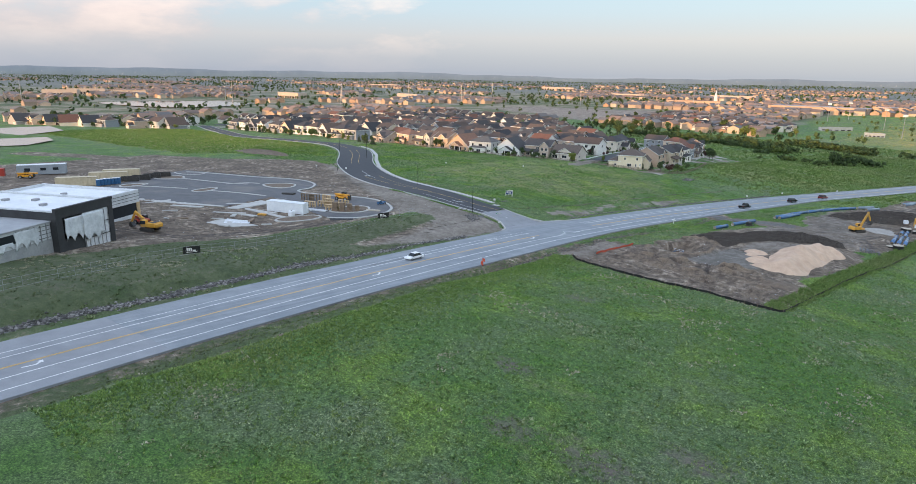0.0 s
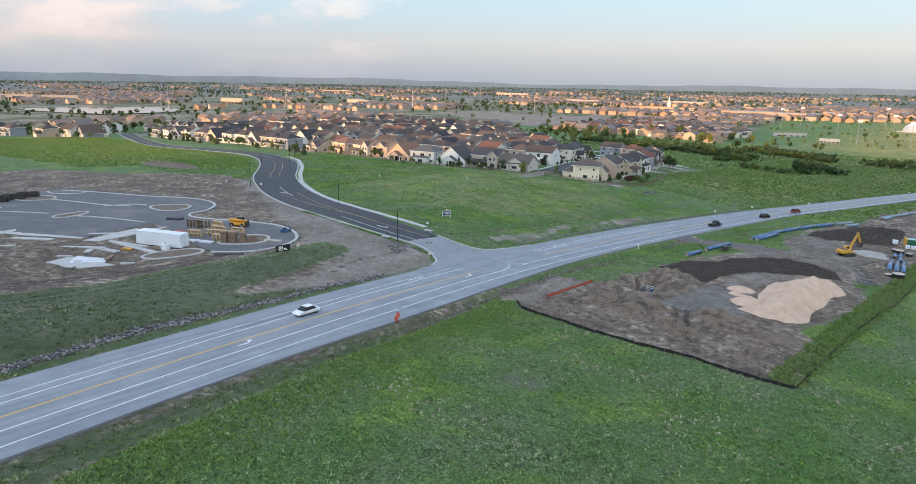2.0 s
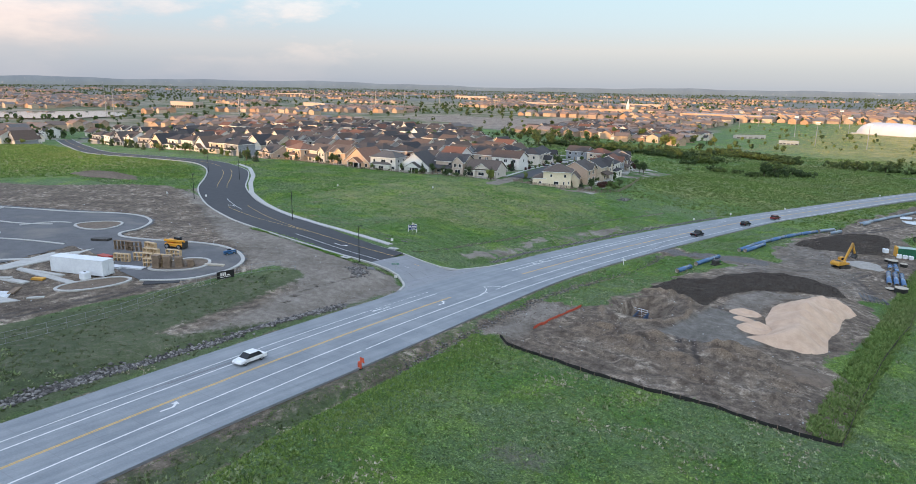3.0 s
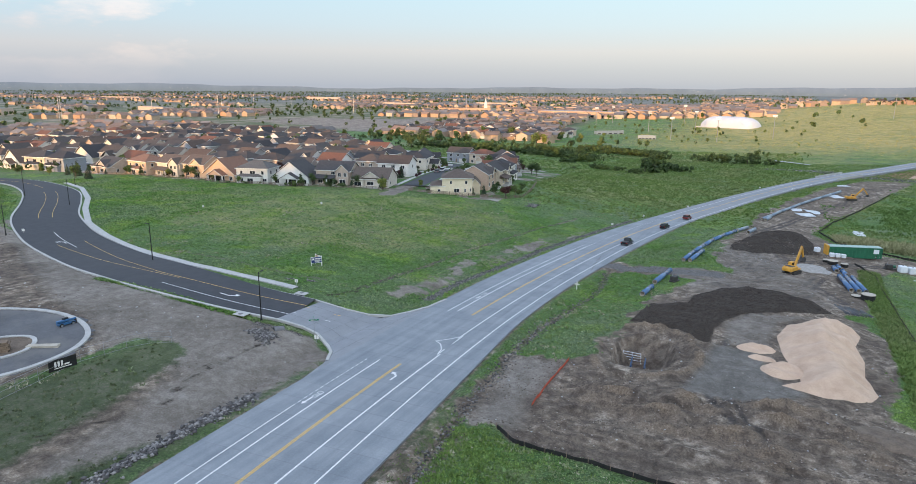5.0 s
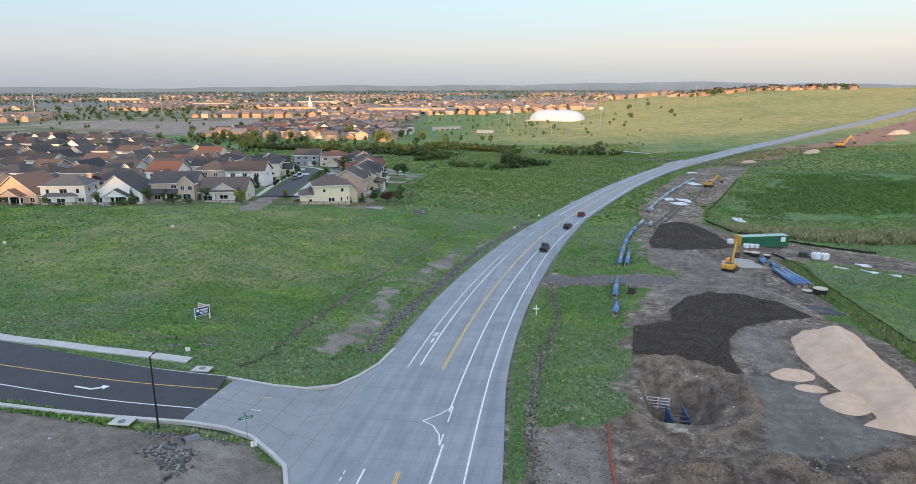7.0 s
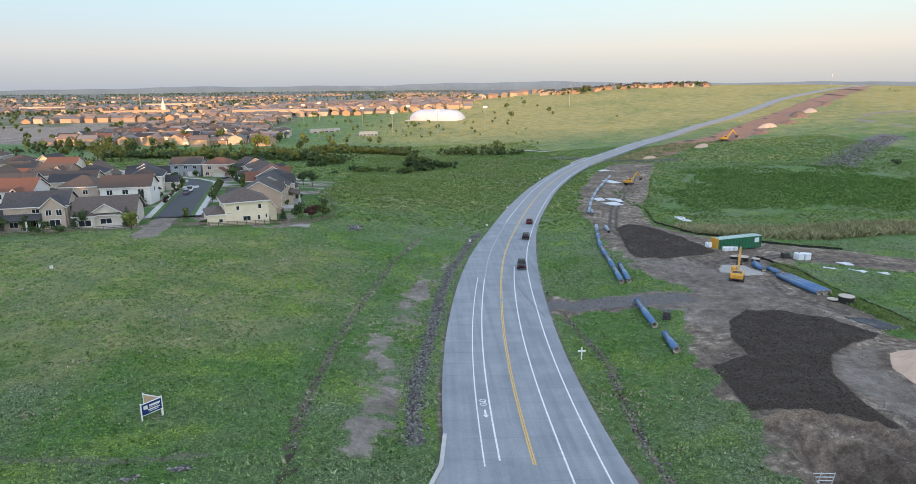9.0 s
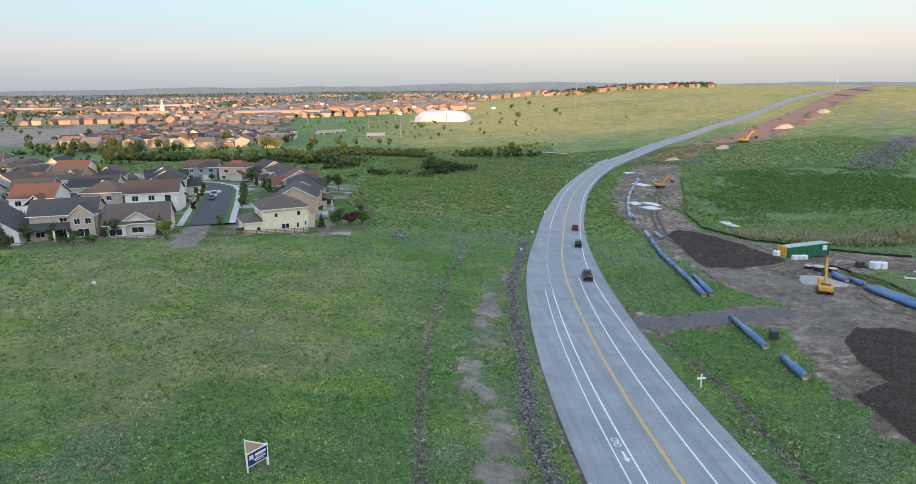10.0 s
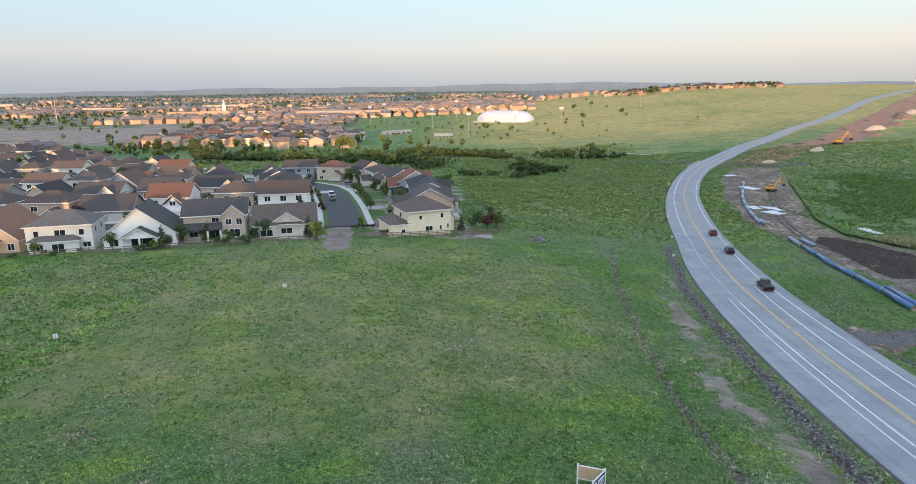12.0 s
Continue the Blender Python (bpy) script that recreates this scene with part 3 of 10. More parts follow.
layer("dry", np.maximum.reduce([0.42 * soft_poly(fx, fy, [(-330, 225), (-268, 256), (-165, 280), (-135, 262), (-138, 200), (-160, 178), (-200, 182), (-262, 212)], 14), 0.6 * soft_poly(fx, fy, DRY_HILL, 18), 1.0 * smooth(490, 740, fy) * smooth(-260, -60, fx) * np.clip(0.85 + 0.35 * value_noise(fx, fy, 60.0, 77) + 0.2 * value_noise(fx, fy, 18.0, 78), 0, 1), 0.5 * np.clip(0.5 + 0.6 * value_noise(fx, fy, 28.0, 79) + 0.4 * value_noise(fx, fy, 9.0, 80), 0, 1) * smooth(310, 350, fy) * (1 - smooth(600, 680, fy)) * smooth(-400, -330, fx) * (1 - soft_poly(fx, fy, MARSH, 20)), 0.5 * np.exp(-(((fx + 134) / 22) ** 2 + ((fy - 332) / 12) ** 2)),
    0.15 * np.exp(-((dist_road - 14) / 6) ** 2) * along * (fy < 125) * (fx > road_at(fy)[0])]))
CLAY_EAST = [(-86, 222), (-74, 264), (-60, 264), (-49, 236), (-47, 206), (-64, 190), (-76, 204)]
TOWN_LAND = [(-640, 640), (-440, 690), (-270, 690), (-300, 1060), (60, 1250), (60, 4600), (-4600, 4600), (-4600, -200), (-900, 150), (-700, 330)]
GREY_CLAY = [(-67.7, 168.7), (-61.4, 168.3), (-59.5, 160), (-54.5, 154.8), (-62.1, 149.2), (-68.1, 149), (-70.6, 148.3), (-69, 157.4)]
PALE_CLAY = [(-67.2, 180.7), (-62.8, 190.2), (-52.6, 195.1), (-58.5, 186), (-59.5, 172), (-65.9, 169.7)]
layer("clay", soft_poly(fx, fy, GREY_CLAY, 1.6))
layer("rim", np.max([0.95 * np.exp(-(near_line(fx, fy, PIT_RIM) / 0.95) ** 2) * np.clip(0.8 + 0.5 * value_noise(fx, fy, 3.0, 15), 0, 1), 0.62 * soft_poly(fx, fy, SPOIL_FIELD, 3) * np.clip(0.6 + 0.6 * value_noise(fx * 0.6, fy, 4.0, 68), 0, 1)] + [0.95 * np.exp(-((fx - hx) / ha) ** 2 - ((fy - hy) / hb) ** 2) for hx, hy, ha, hb, _ in SPOIL_HUMPS], axis=0))
layer("poor", np.maximum(soft_poly(fx, fy, POOR_WEST, 3), 0.9 * smooth(0.5, -1.5, fx - np.interp(fy, [p[1] for p in DITCH_EAST], [p[0] for p in DITCH_EAST])) * (dist_road < 26) * (fx > road_at(fy)[0]) * smooth(150, 110, fy)))
layer("town", soft_poly(fx, fy, TOWN_LAND, 30))
layer("marsh", np.clip(0.8 * soft_poly(fx, fy, MARSH, 34) + 0.45 * value_noise(fx, fy, 24.0, 69) + 0.2 * value_noise(fx, fy, 7.0, 74) - 0.1, 0, 1) * soft_poly(fx, fy, MARSH, 40))
layer("garden", soft_poly(fx, fy, SUBURB, 2))
BARE_SPOTS = [(-31, 50, 9, 5), (-24, 58, 7, 4), (-40, 48, 6, 4), (-64, 94, 7, 4), (-20, 44, 8, 4), (-50, 60, 6, 3), (-34, 36, 8, 4), (-145, 375, 12, 3.5), (-130, 388, 7, 3)]
layer("bare", np.max([0.4 * soft_poly(fx, fy, [(-112, 0), (-117, 60), (-119, 95), (-130, 120), (-143, 119), (-147, 85), (-146, 40), (-135, 0)], 4), 0.6 * np.exp(-(near_line(fx, fy, [(-185, 166), (-168, 163.5), (-159, 162.3), (-148, 162.5), (-140, 164.7)]) / 1.4) ** 2)] + [0.62 * np.exp(-(((fx - cx_) / a_) ** 2 + ((fy - cy_) / b_) ** 2)) for cx_, cy_, a_, b_ in BARE_SPOTS], axis=0))
TRACKS = [[(-97, 221), (-72, 222), (-64, 232), (-62, 246), (-66, 262), (-63, 300), (-50, 345), (-20, 420)], [(-72, 221), (-66, 205), (-62, 190), (-65, 170), (-66, 150), (-60, 135)], [(-60, 232), (-52, 226), (-46, 214)], [(-64, 232), (-50, 252), (-30, 262), (-5, 256)],
    [(-118, 128), (-135, 131), (-160, 131), (-190, 139), (-225, 157)], [(-129, 134), (-128, 126), (-123, 112), (-120, 100)], [(-78, 214), (-70, 226), (-66, 240), (-70, 254)], [(-74, 212), (-62, 222), (-57, 236), (-62, 250)], [(-82, 216), (-76, 232), (-73, 250), (-66, 262)], [(-70, 212), (-60, 214), (-52, 222), (-49, 234)], [(-66, 200), (-58, 206), (-52, 216)], [(-150, 100), (-152, 80), (-156, 60), (-170, 50)], [(-60, 240), (-56, 250), (-60, 262), (-66, 256), (-64, 244)]]
layer("track", np.max([np.exp(-((near_line(fx, fy, t_) - 1.0) / 0.7) ** 2) for t_ in TRACKS], axis=0))
PALE_WEST = [(-116, 137), (-116, 88), (-123, 90), (-130, 118), (-146, 120), (-170, 128), (-215, 150), (-262, 168), (-240, 172), (-183, 146), (-150, 139), (-126, 142)]
layer("pale", np.maximum.reduce([0.9 * soft_poly(fx, fy, PALE_WEST, 4), 0.75 * soft_poly(fx, fy, EARTH_FAR, 10), smooth(3.8, 3.0, near_line(fx, fy, GRAVEL_PATH)), 0.9 * soft_poly(fx, fy, [(-95, 150), (-86.8, 152), (-86.7, 135), (-86, 127), (-92, 127)], 3), 0.55 * soft_poly(fx, fy, CLAY_EAST, 6), 0.8 * soft_poly(fx, fy, PALE_CLAY, 1.5), np.exp(-(near_line(fx, fy, LOOP_TRACK) / 6) ** 2), 0.95 * np.exp(-(near_line(fx, fy, BARE_NORTH) / 4) ** 2)]))
layer("red", smooth(18, 9, near_line(fx, fy, FAR_CUT)))
layer("hazed_woods", smooth(1500, 2600, np.hypot(fx, fy)))

gm, gn, gl, gb = shader("land", 0.95)
gpos = gn.new("ShaderNodeNewGeometry").outputs["Position"]


def zone(name, grit, lo=0.35, hi=0.65):
    a = gn.new("ShaderNodeAttribute")
    a.attribute_name = name
    v = calc(gn, gl, "ADD", a.outputs["Fac"], calc(gn, gl, "MULTIPLY", calc(gn, gl, "SUBTRACT", grit, 0.5), 0.9))
    return ramp(gn, gl, v, [(lo, (0, 0, 0)), (hi, (1, 1, 1))])


def meadow(n, l, pos, rnd):
    """Wild grass: lush, sage and lime growth in drifts, the shade between its clumps painted darker; rnd picks the
    blade.
    """
    drift, drift2 = noise_of(n, l, pos, 0.05, 7, 0.62), noise_of(n, l, pos, 0.085, 6, 0.6)
    clump, leaf = noise_of(n, l, pos, 1.3, 4, 0.65), noise_of(n, l, pos, 6.5, 3, 0.7)
    lush = ramp(n, l, rnd, [(0.25, (0.031, 0.078, 0.014)), (0.5, (0.062, 0.142, 0.025)), (0.75, (0.118, 0.212, 0.05))])
    sage = ramp(n, l, rnd, [(0.25, (0.047, 0.084, 0.032)), (0.5, (0.098, 0.145, 0.064)), (0.75, (0.23, 0.262, 0.165))])
    lime = ramp(n, l, rnd, [(0.25, (0.059, 0.122, 0.016)), (0.5, (0.122, 0.206, 0.032)), (0.75, (0.215, 0.299, 0.068))])
    c = blend(n, l, ramp(n, l, drift, [(0.40, (0, 0, 0)), (0.64, (1, 1, 1))]), lush, sage)
    c = blend(n, l, ramp(n, l, drift2, [(0.52, (0, 0, 0)), (0.66, (0.85, 0.85, 0.85))]), c, lime)
    return blend(n, l, 1.0, c, ramp(n, l, calc(n, l, "ADD", calc(n, l, "MULTIPLY", clump, 0.5), calc(n, l, "MULTIPLY", leaf, 0.5)), [(0.36, (0.5, 0.53, 0.52)), (0.5, (0.98, 0.98, 0.98)), (0.64, (1.6, 1.55, 1.5))]), "MULTIPLY")


n_big, n_mid, n_small, n_fine = noise_of(gn, gl, gpos, 0.018, 5), noise_of(gn, gl, gpos, 0.13, 5, 0.65), noise_of(gn, gl, gpos, 0.75, 5, 0.7), noise_of(gn, gl, gpos, 4.2, 6, 0.8)
patch = calc(gn, gl, "ADD", calc(gn, gl, "MULTIPLY", n_mid, 0.5), calc(gn, gl, "MULTIPLY", n_small, 0.5))
patch = calc(gn, gl, "ADD", calc(gn, gl, "MULTIPLY", patch, 0.62), calc(gn, gl, "MULTIPLY", n_fine, 0.38))
# fine dark gaps painted in for soil and shade between the blades
grass = blend(gn, gl, 1.0, meadow(gn, gl, gpos, n_fine), ramp(gn, gl, n_fine, [(0.36, (0.5, 0.52, 0.5)), (0.5, (1.02, 1.03, 0.98)), (0.64, (1.65, 1.62, 1.55))]), "MULTIPLY")
# dry grass, its yellow brightened to carry the hill's evening sun
dry = ramp(gn, gl, patch, [(0.38, (0.13, 0.14, 0.042)), (0.48, (0.26, 0.24, 0.08)), (0.54, (0.36, 0.315, 0.12)), (0.62, (0.48, 0.41, 0.18))])
land = blend(gn, gl, zone("dry", n_mid, 0.15, 0.9), grass, dry)
land = blend(gn, gl, zone("poor", n_mid, 0.25, 0.95), land, ramp(gn, gl, patch, [(0.38, (0.034, 0.048, 0.02)), (0.48, (0.066, 0.09, 0.036)), (0.55, (0.098, 0.122, 0.054)), (0.64, (0.18, 0.175, 0.11))]))
land = blend(gn, gl, zone("town", n_big, 0.3, 0.7), land, ramp(gn, gl, noise_of(gn, gl, gpos, 0.022, 5, 0.65), [(0.38, (0.075, 0.10, 0.045)), (0.48, (0.11, 0.13, 0.065)), (0.54, (0.20, 0.18, 0.13)), (0.62, (0.27, 0.235, 0.18))]))
land = blend(gn, gl, zone("marsh", n_mid, 0.3, 0.8), land, ramp(gn, gl, patch, [(0.36, (0.03, 0.068, 0.012)), (0.5, (0.06, 0.125, 0.021)), (0.64, (0.115, 0.18, 0.042))]))
land = blend(gn, gl, ramp(gn, gl, calc(gn, gl, "ADD", calc(gn, gl, "MULTIPLY", n_mid, 0.6), calc(gn, gl, "MULTIPLY", n_fine, 0.4)), [(0.58, (0, 0, 0)), (0.68, (0.7, 0.7, 0.7))]), land, (0.22, 0.185, 0.14))
land = blend(gn, gl, zone("bare", n_small, 0.38, 0.75), land, ramp(gn, gl, n_fine, [(0.36, (0.09, 0.07, 0.062)), (0.6, (0.2, 0.165, 0.145))]))
yard = ramp(gn, gl, noise_of(gn, gl, gpos, 0.085, 2, 0.5), [(0.42, (0.05, 0.115, 0.018)), (0.5, (0.075, 0.15, 0.028)), (0.52, (0.24, 0.215, 0.18)), (0.58, (0.16, 0.115, 0.085)), (0.62, (0.36, 0.345, 0.31))])
land = blend(gn, gl, zone("garden", n_mid, 0.4, 0.6), land, blend(gn, gl, 1.0, yard, ramp(gn, gl, n_fine, [(0.3, (0.75, 0.75, 0.75)), (0.7, (1.2, 1.2, 1.2))]), "MULTIPLY"))
# distant woods, their green greyed by haze painted into the colour
hazed_woods = ramp(gn, gl, noise_of(gn, gl, gpos, 0.011, 6, 0.7), [(0.35, (0.085, 0.105, 0.095)), (0.5, (0.13, 0.145, 0.13)), (0.62, (0.2, 0.195, 0.17))])
land = blend(gn, gl, zone("hazed_woods", n_big, 0.2, 0.8), land, hazed_woods)
dirt = ramp(gn, gl, calc(gn, gl, "ADD", calc(gn, gl, "MULTIPLY", n_mid, 0.35), calc(gn, gl, "ADD", calc(gn, gl, "MULTIPLY", n_small, 0.35), calc(gn, gl, "MULTIPLY", n_fine, 0.3))), [(0.38, (0.05, 0.037, 0.027)), (0.46, (0.115, 0.087, 0.064)), (0.54, (0.205, 0.164, 0.125)), (0.62, (0.42, 0.365, 0.3))])
# tyre marks wandering over the bare earth: level lines of a slow noise
loops = calc(gn, gl, "SINE", calc(gn, gl, "MULTIPLY", noise_of(gn, gl, gpos, 0.06, 1.5, 0.4), 95.0))
mark = ramp(gn, gl, calc(gn, gl, "ADD", calc(gn, gl, "MULTIPLY", loops, 0.16), n_small), [(0.34, (0.68, 0.66, 0.64)), (0.5, (1.0, 1.0, 1.0)), (0.68, (1.4, 1.38, 1.34))])
dirt = blend(gn, gl, ramp(gn, gl, n_mid, [(0.42, (0.15, 0.15, 0.15)), (0.56, (0.9, 0.9, 0.9))]), dirt, blend(gn, gl, 1.0, dirt, mark, "MULTIPLY"))
dirt = blend(gn, gl, zone("red", n_mid, 0.3, 0.7), dirt, ramp(gn, gl, n_small, [(0.35, (0.2, 0.09, 0.055)), (0.6, (0.36, 0.2, 0.13))]))
dirt = blend(gn, gl, zone("track", n_mid, 0.3, 0.9), dirt, ramp(gn, gl, n_small, [(0.35, (0.035, 0.028, 0.024)), (0.62, (0.10, 0.082, 0.07))]))
dirt = blend(gn, gl, zone("pale", n_mid, 0.25, 0.8), dirt, ramp(gn, gl, patch, [(0.38, (0.115, 0.095, 0.076)), (0.5, (0.215, 0.186, 0.154)), (0.62, (0.36, 0.322, 0.278))]))
dirt = blend(gn, gl, zone("clay", n_small, 0.25, 0.85), dirt, ramp(gn, gl, patch, [(0.38, (0.085, 0.077, 0.066)), (0.5, (0.165, 0.151, 0.131)), (0.62, (0.29, 0.268, 0.236))]))
dirt = blend(gn, gl, zone("rim", n_small, 0.35, 0.8), dirt, ramp(gn, gl, n_fine, [(0.34, (0.1, 0.07, 0.046)), (0.5, (0.21, 0.153, 0.104)), (0.64, (0.37, 0.29, 0.21))]))
land = blend(gn, gl, zone("dirt", n_small), land, dirt)
rub = ramp(gn, gl, n_fine, [(0.35, (0.05, 0.048, 0.046)), (0.55, (0.16, 0.15, 0.145)), (0.68, (0.30, 0.285, 0.27))])
land = blend(gn, gl, zone("rubble", n_small, 0.42, 0.62), land, rub)
soilc = ramp(gn, gl, n_fine, [(0.34, (0.013, 0.009, 0.006)), (0.5, (0.037, 0.026, 0.017)), (0.64, (0.085, 0.06, 0.041))])
land = blend(gn, gl, zone("soil", n_small, 0.4, 0.6), land, soilc)
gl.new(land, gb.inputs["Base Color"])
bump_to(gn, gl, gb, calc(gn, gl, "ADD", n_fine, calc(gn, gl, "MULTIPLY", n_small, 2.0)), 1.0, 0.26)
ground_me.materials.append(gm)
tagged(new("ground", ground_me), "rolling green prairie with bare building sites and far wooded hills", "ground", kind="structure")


# ---- main road ----
def lay(name, mid, left, right, material, lift=0.0, cols=2, edge=0.0, close=False):
    """A strip along a line of (x, y, z); left and right: distances across it; edge: depth of its sides."""
    mid = np.asarray(mid, float)
    n = len(mid)
    left, right = np.broadcast_to(left, n), np.broadcast_to(right, n)
    t = np.gradient(mid[:, :2], axis=0)
    t /= np.linalg.norm(t, axis=1)[:, None] + 1e-9
    nrm = np.stack([t[:, 1], -t[:, 0]], 1)  # to the right of the way
    rows = []
    for k in range(cols + 1):
        o = left + (right - left) * k / cols
        rows.append(np.column_stack([mid[:, :2] + nrm * o[:, None], mid[:, 2] + lift]))
    if edge:
        a, b = rows[0].copy(), rows[-1].copy()
        a[:, 2] -= edge
        b[:, 2] -= edge
        rows = [a] + rows + [b]
    m = len(rows)
    v = np.stack(rows, 1).reshape(-1, 3)
    f = [(i * m + k, i * m + k + 1, (i + 1) * m + k + 1, (i + 1) * m + k) for i in range(n - 1) for k in range(m - 1)]
    return mesh_of(name, v, f, [material])


def road_line(y0, y1, step=2.0):
    ys = np.arange(y0, y1 + 0.01, step)
    cx, cz, a, b = road_at(ys)
    return np.column_stack([cx, ys, cz]), a, b


mid, wa, wb = road_line(-200, 1100)
road = tagged(new("road", lay("road", mid, -wa, wb, M["concrete"], -0.012, 4, 1.3)), "pale grey concrete two-lane road curving over the prairie", "road", kind="structure")


def stripe(y0, y1, off0, off1, width, material, name="lane_line", dash=None):
    """A painted line along the main road, from offset off0 to off1 of the yellow line."""
    spans = [(y0, y1)]
    if dash:
        spans = [(a, min(a + dash[0], y1)) for a in np.arange(y0, y1, dash[0] + dash[1])]
    vs, fs = [], []
    for a, b in spans:
        p, _, _ = road_line(a, b, min(2.0, (b - a) / 2))
        o = off0 + (off1 - off0) * (p[:, 1] - y0) / (y1 - y0)
        me = lay("x", p, o - width / 2, o + width / 2, material, 0.006, 1)
        base = len(vs)
        vs += [tuple(v.co) for v in me.vertices]
        fs += [[base + i for i in q.vertices] for q in me.polygons]
        bpy.data.meshes.remove(me)
    ob = new(name, mesh_of(name, vs, fs, [material]))
    ob.parent = road
    return ob


W_, Y_ = M["white_paint"], M["yellow_paint"]
for a, b, o0, o1 in ((-150, 138, -0.55, -0.15), (165, 226, -0.55, 0.0), (226, 700, 0.0, -0.1)):
    stripe(a, b, o0, o1, 0.15, Y_)
    stripe(a, b, o0 + 0.24, o1 + 0.24, 0.15, Y_)
stripe(-150, 138, -4.3, -3.5, 0.2, W_)
stripe(-150, 120, -6.1, -5.4, 0.16, W_)
stripe(120, 138, -5.4, -5.3, 0.12, W_, dash=(0.7, 0.5))
stripe(166, 243, -3.8, -3.45, 0.2, W_)
stripe(165, 243, -5.4, -4.95, 0.16, W_)
stripe(243, 310, -3.45, -3.9, 0.2, W_, dash=(0.6, 1.6))
stripe(310, 600, -4.0, -3.8, 0.2, W_)
stripe(-150, 144, 2.95, 3.35, 0.22, W_)
stripe(152, 255, 2.75, 2.9, 0.2, W_)
stripe(-150, 107, 6.8, 6.75, 0.2, W_)
stripe(107, 165, 6.75, 6.3, 0.2, W_)
stripe(165, 219, 6.3, 6.45, 0.2, W_)
stripe(219, 300, 6.45, 5.1, 0.2, W_)
stripe(300, 600, 5.1, 4.0, 0.2, W_)


def flat_shape(name, pts, x, y, turn, material, parent, scale=1.0, lift=0.008, faces=None, zf=None):
    """Paint on a pavement: an outline in metres, turned and laid at x, y."""
    c, s = math.cos(radians(turn)), math.sin(radians(turn))
    zf = zf or (lambda px, py: float(road_at(np.array([py]))[1][0]))
    v = [(x + scale * (c * px - s * py), y + scale * (s * px + c * py)) for px, py in pts]
    ob = new(name, mesh_of(name, [(px, py, zf(px, py) + lift) for px, py in v], faces or [tuple(range(len(v)))], [material]))
    ob.parent = parent
    return ob

# ---- side street, junction and kerbs ----
def street_z(x, y):
    return float(ground(np.array([x]), np.array([y]))[0]) + 0.02


STREET_MID = np.column_stack([STREET_FINE[::-1, 0], STREET_FINE[::-1, 1], ground(STREET_FINE[::-1, 0], STREET_FINE[::-1, 1]) + 0.02])
HALF = STREET_FINE[::-1, 2]
street = tagged(new("side_street", lay("side_street", STREET_MID, -HALF, HALF, M["asphalt"], 0.0, 6, 0.3)), "fresh black asphalt side street with turn lanes", "road", kind="structure")

# junction apron of concrete between street and main road
NORTH = [(-132.1, 152.2), (-127.5, 153), (-124, 154.8), (-121, 157.6), (-119, 161), (-117.7, 165.5), (-117.2, 172)]
SOUTH = [(-132.1, 140.5), (-127.5, 141.2), (-124.5, 141.1), (-121.5, 139.6), (-119, 137), (-117.4, 133.8), (-116.6, 127)]
xs = np.linspace(-132.1, -117.3, 16)
nn, ss = np.array(NORTH), np.array(SOUTH)
vs, fs = [], []
for x in xs:
    y0, y1 = np.interp(x, ss[:, 0], ss[:, 1]), np.interp(x, nn[:, 0], nn[:, 1])
    for k in range(9):
        y = y0 + (y1 - y0) * k / 8
        vs.append((x, y, street_z(x, y) * (1 - smooth(-121, -117.3, x)) + float(road_at(np.array([y]))[1][0]) * smooth(-121, -117.3, x)))
# seam with the main road
for k in range(9):
    y = 127 + (172 - 127) * k / 8
    cx, cz, a, _ = [float(v[0]) for v in road_at(np.array([y]))]
    vs.append((cx - a + 0.02, y, cz))
rows_ = len(xs) + 1
fs = [(i * 9 + k, (i + 1) * 9 + k, (i + 1) * 9 + k + 1, i * 9 + k + 1) for i in range(rows_ - 1) for k in range(8)]
junction_ = tagged(new("road_junction", mesh_of("road_junction", vs, fs, [M["concrete"]])), "pale concrete apron where the side street meets the road", "road", kind="structure")


M["joint"] = surf("joint_filler", (0.13, 0.13, 0.135), (0.18, 0.18, 0.185), 2.0, 0.9, world_space=True)
for k in (2, 5, 8, 11, 14):  # joints sawn across and along the apron
    row = [vs[9 * k + q] for q in range(9)]
    ob = new("sawn_joint", lay("sawn_joint", row, -0.03, 0.03, M["joint"], 0.006, 1))
    ob.parent = junction_
for q in (2, 4, 6):
    row = [vs[9 * k + q] for k in range(len(xs))]
    ob = new("sawn_joint", lay("sawn_joint", row, -0.03, 0.03, M["joint"], 0.007, 1))
    ob.parent = junction_


def kerb(name, pts, label, height=0.15, width=0.45, parent=None):
    p = np.asarray(pts, float)
    z = ground(p[:, 0], p[:, 1])
    return tagged(new(name, lay(name, np.column_stack([p, z + 0.02]), -width / 2, width / 2, M["curb"], height, 1, height + 0.25)), label, "kerb", kind="structure")


def resample(pts, step):
    p = np.asarray(pts, float)
    s = np.concatenate([[0], np.cumsum(np.hypot(*np.diff(p, axis=0).T))])
    t = np.arange(0, s[-1] + 1e-6, step)
    return np.column_stack([np.interp(t, s, p[:, 0]), np.interp(t, s, p[:, 1])])


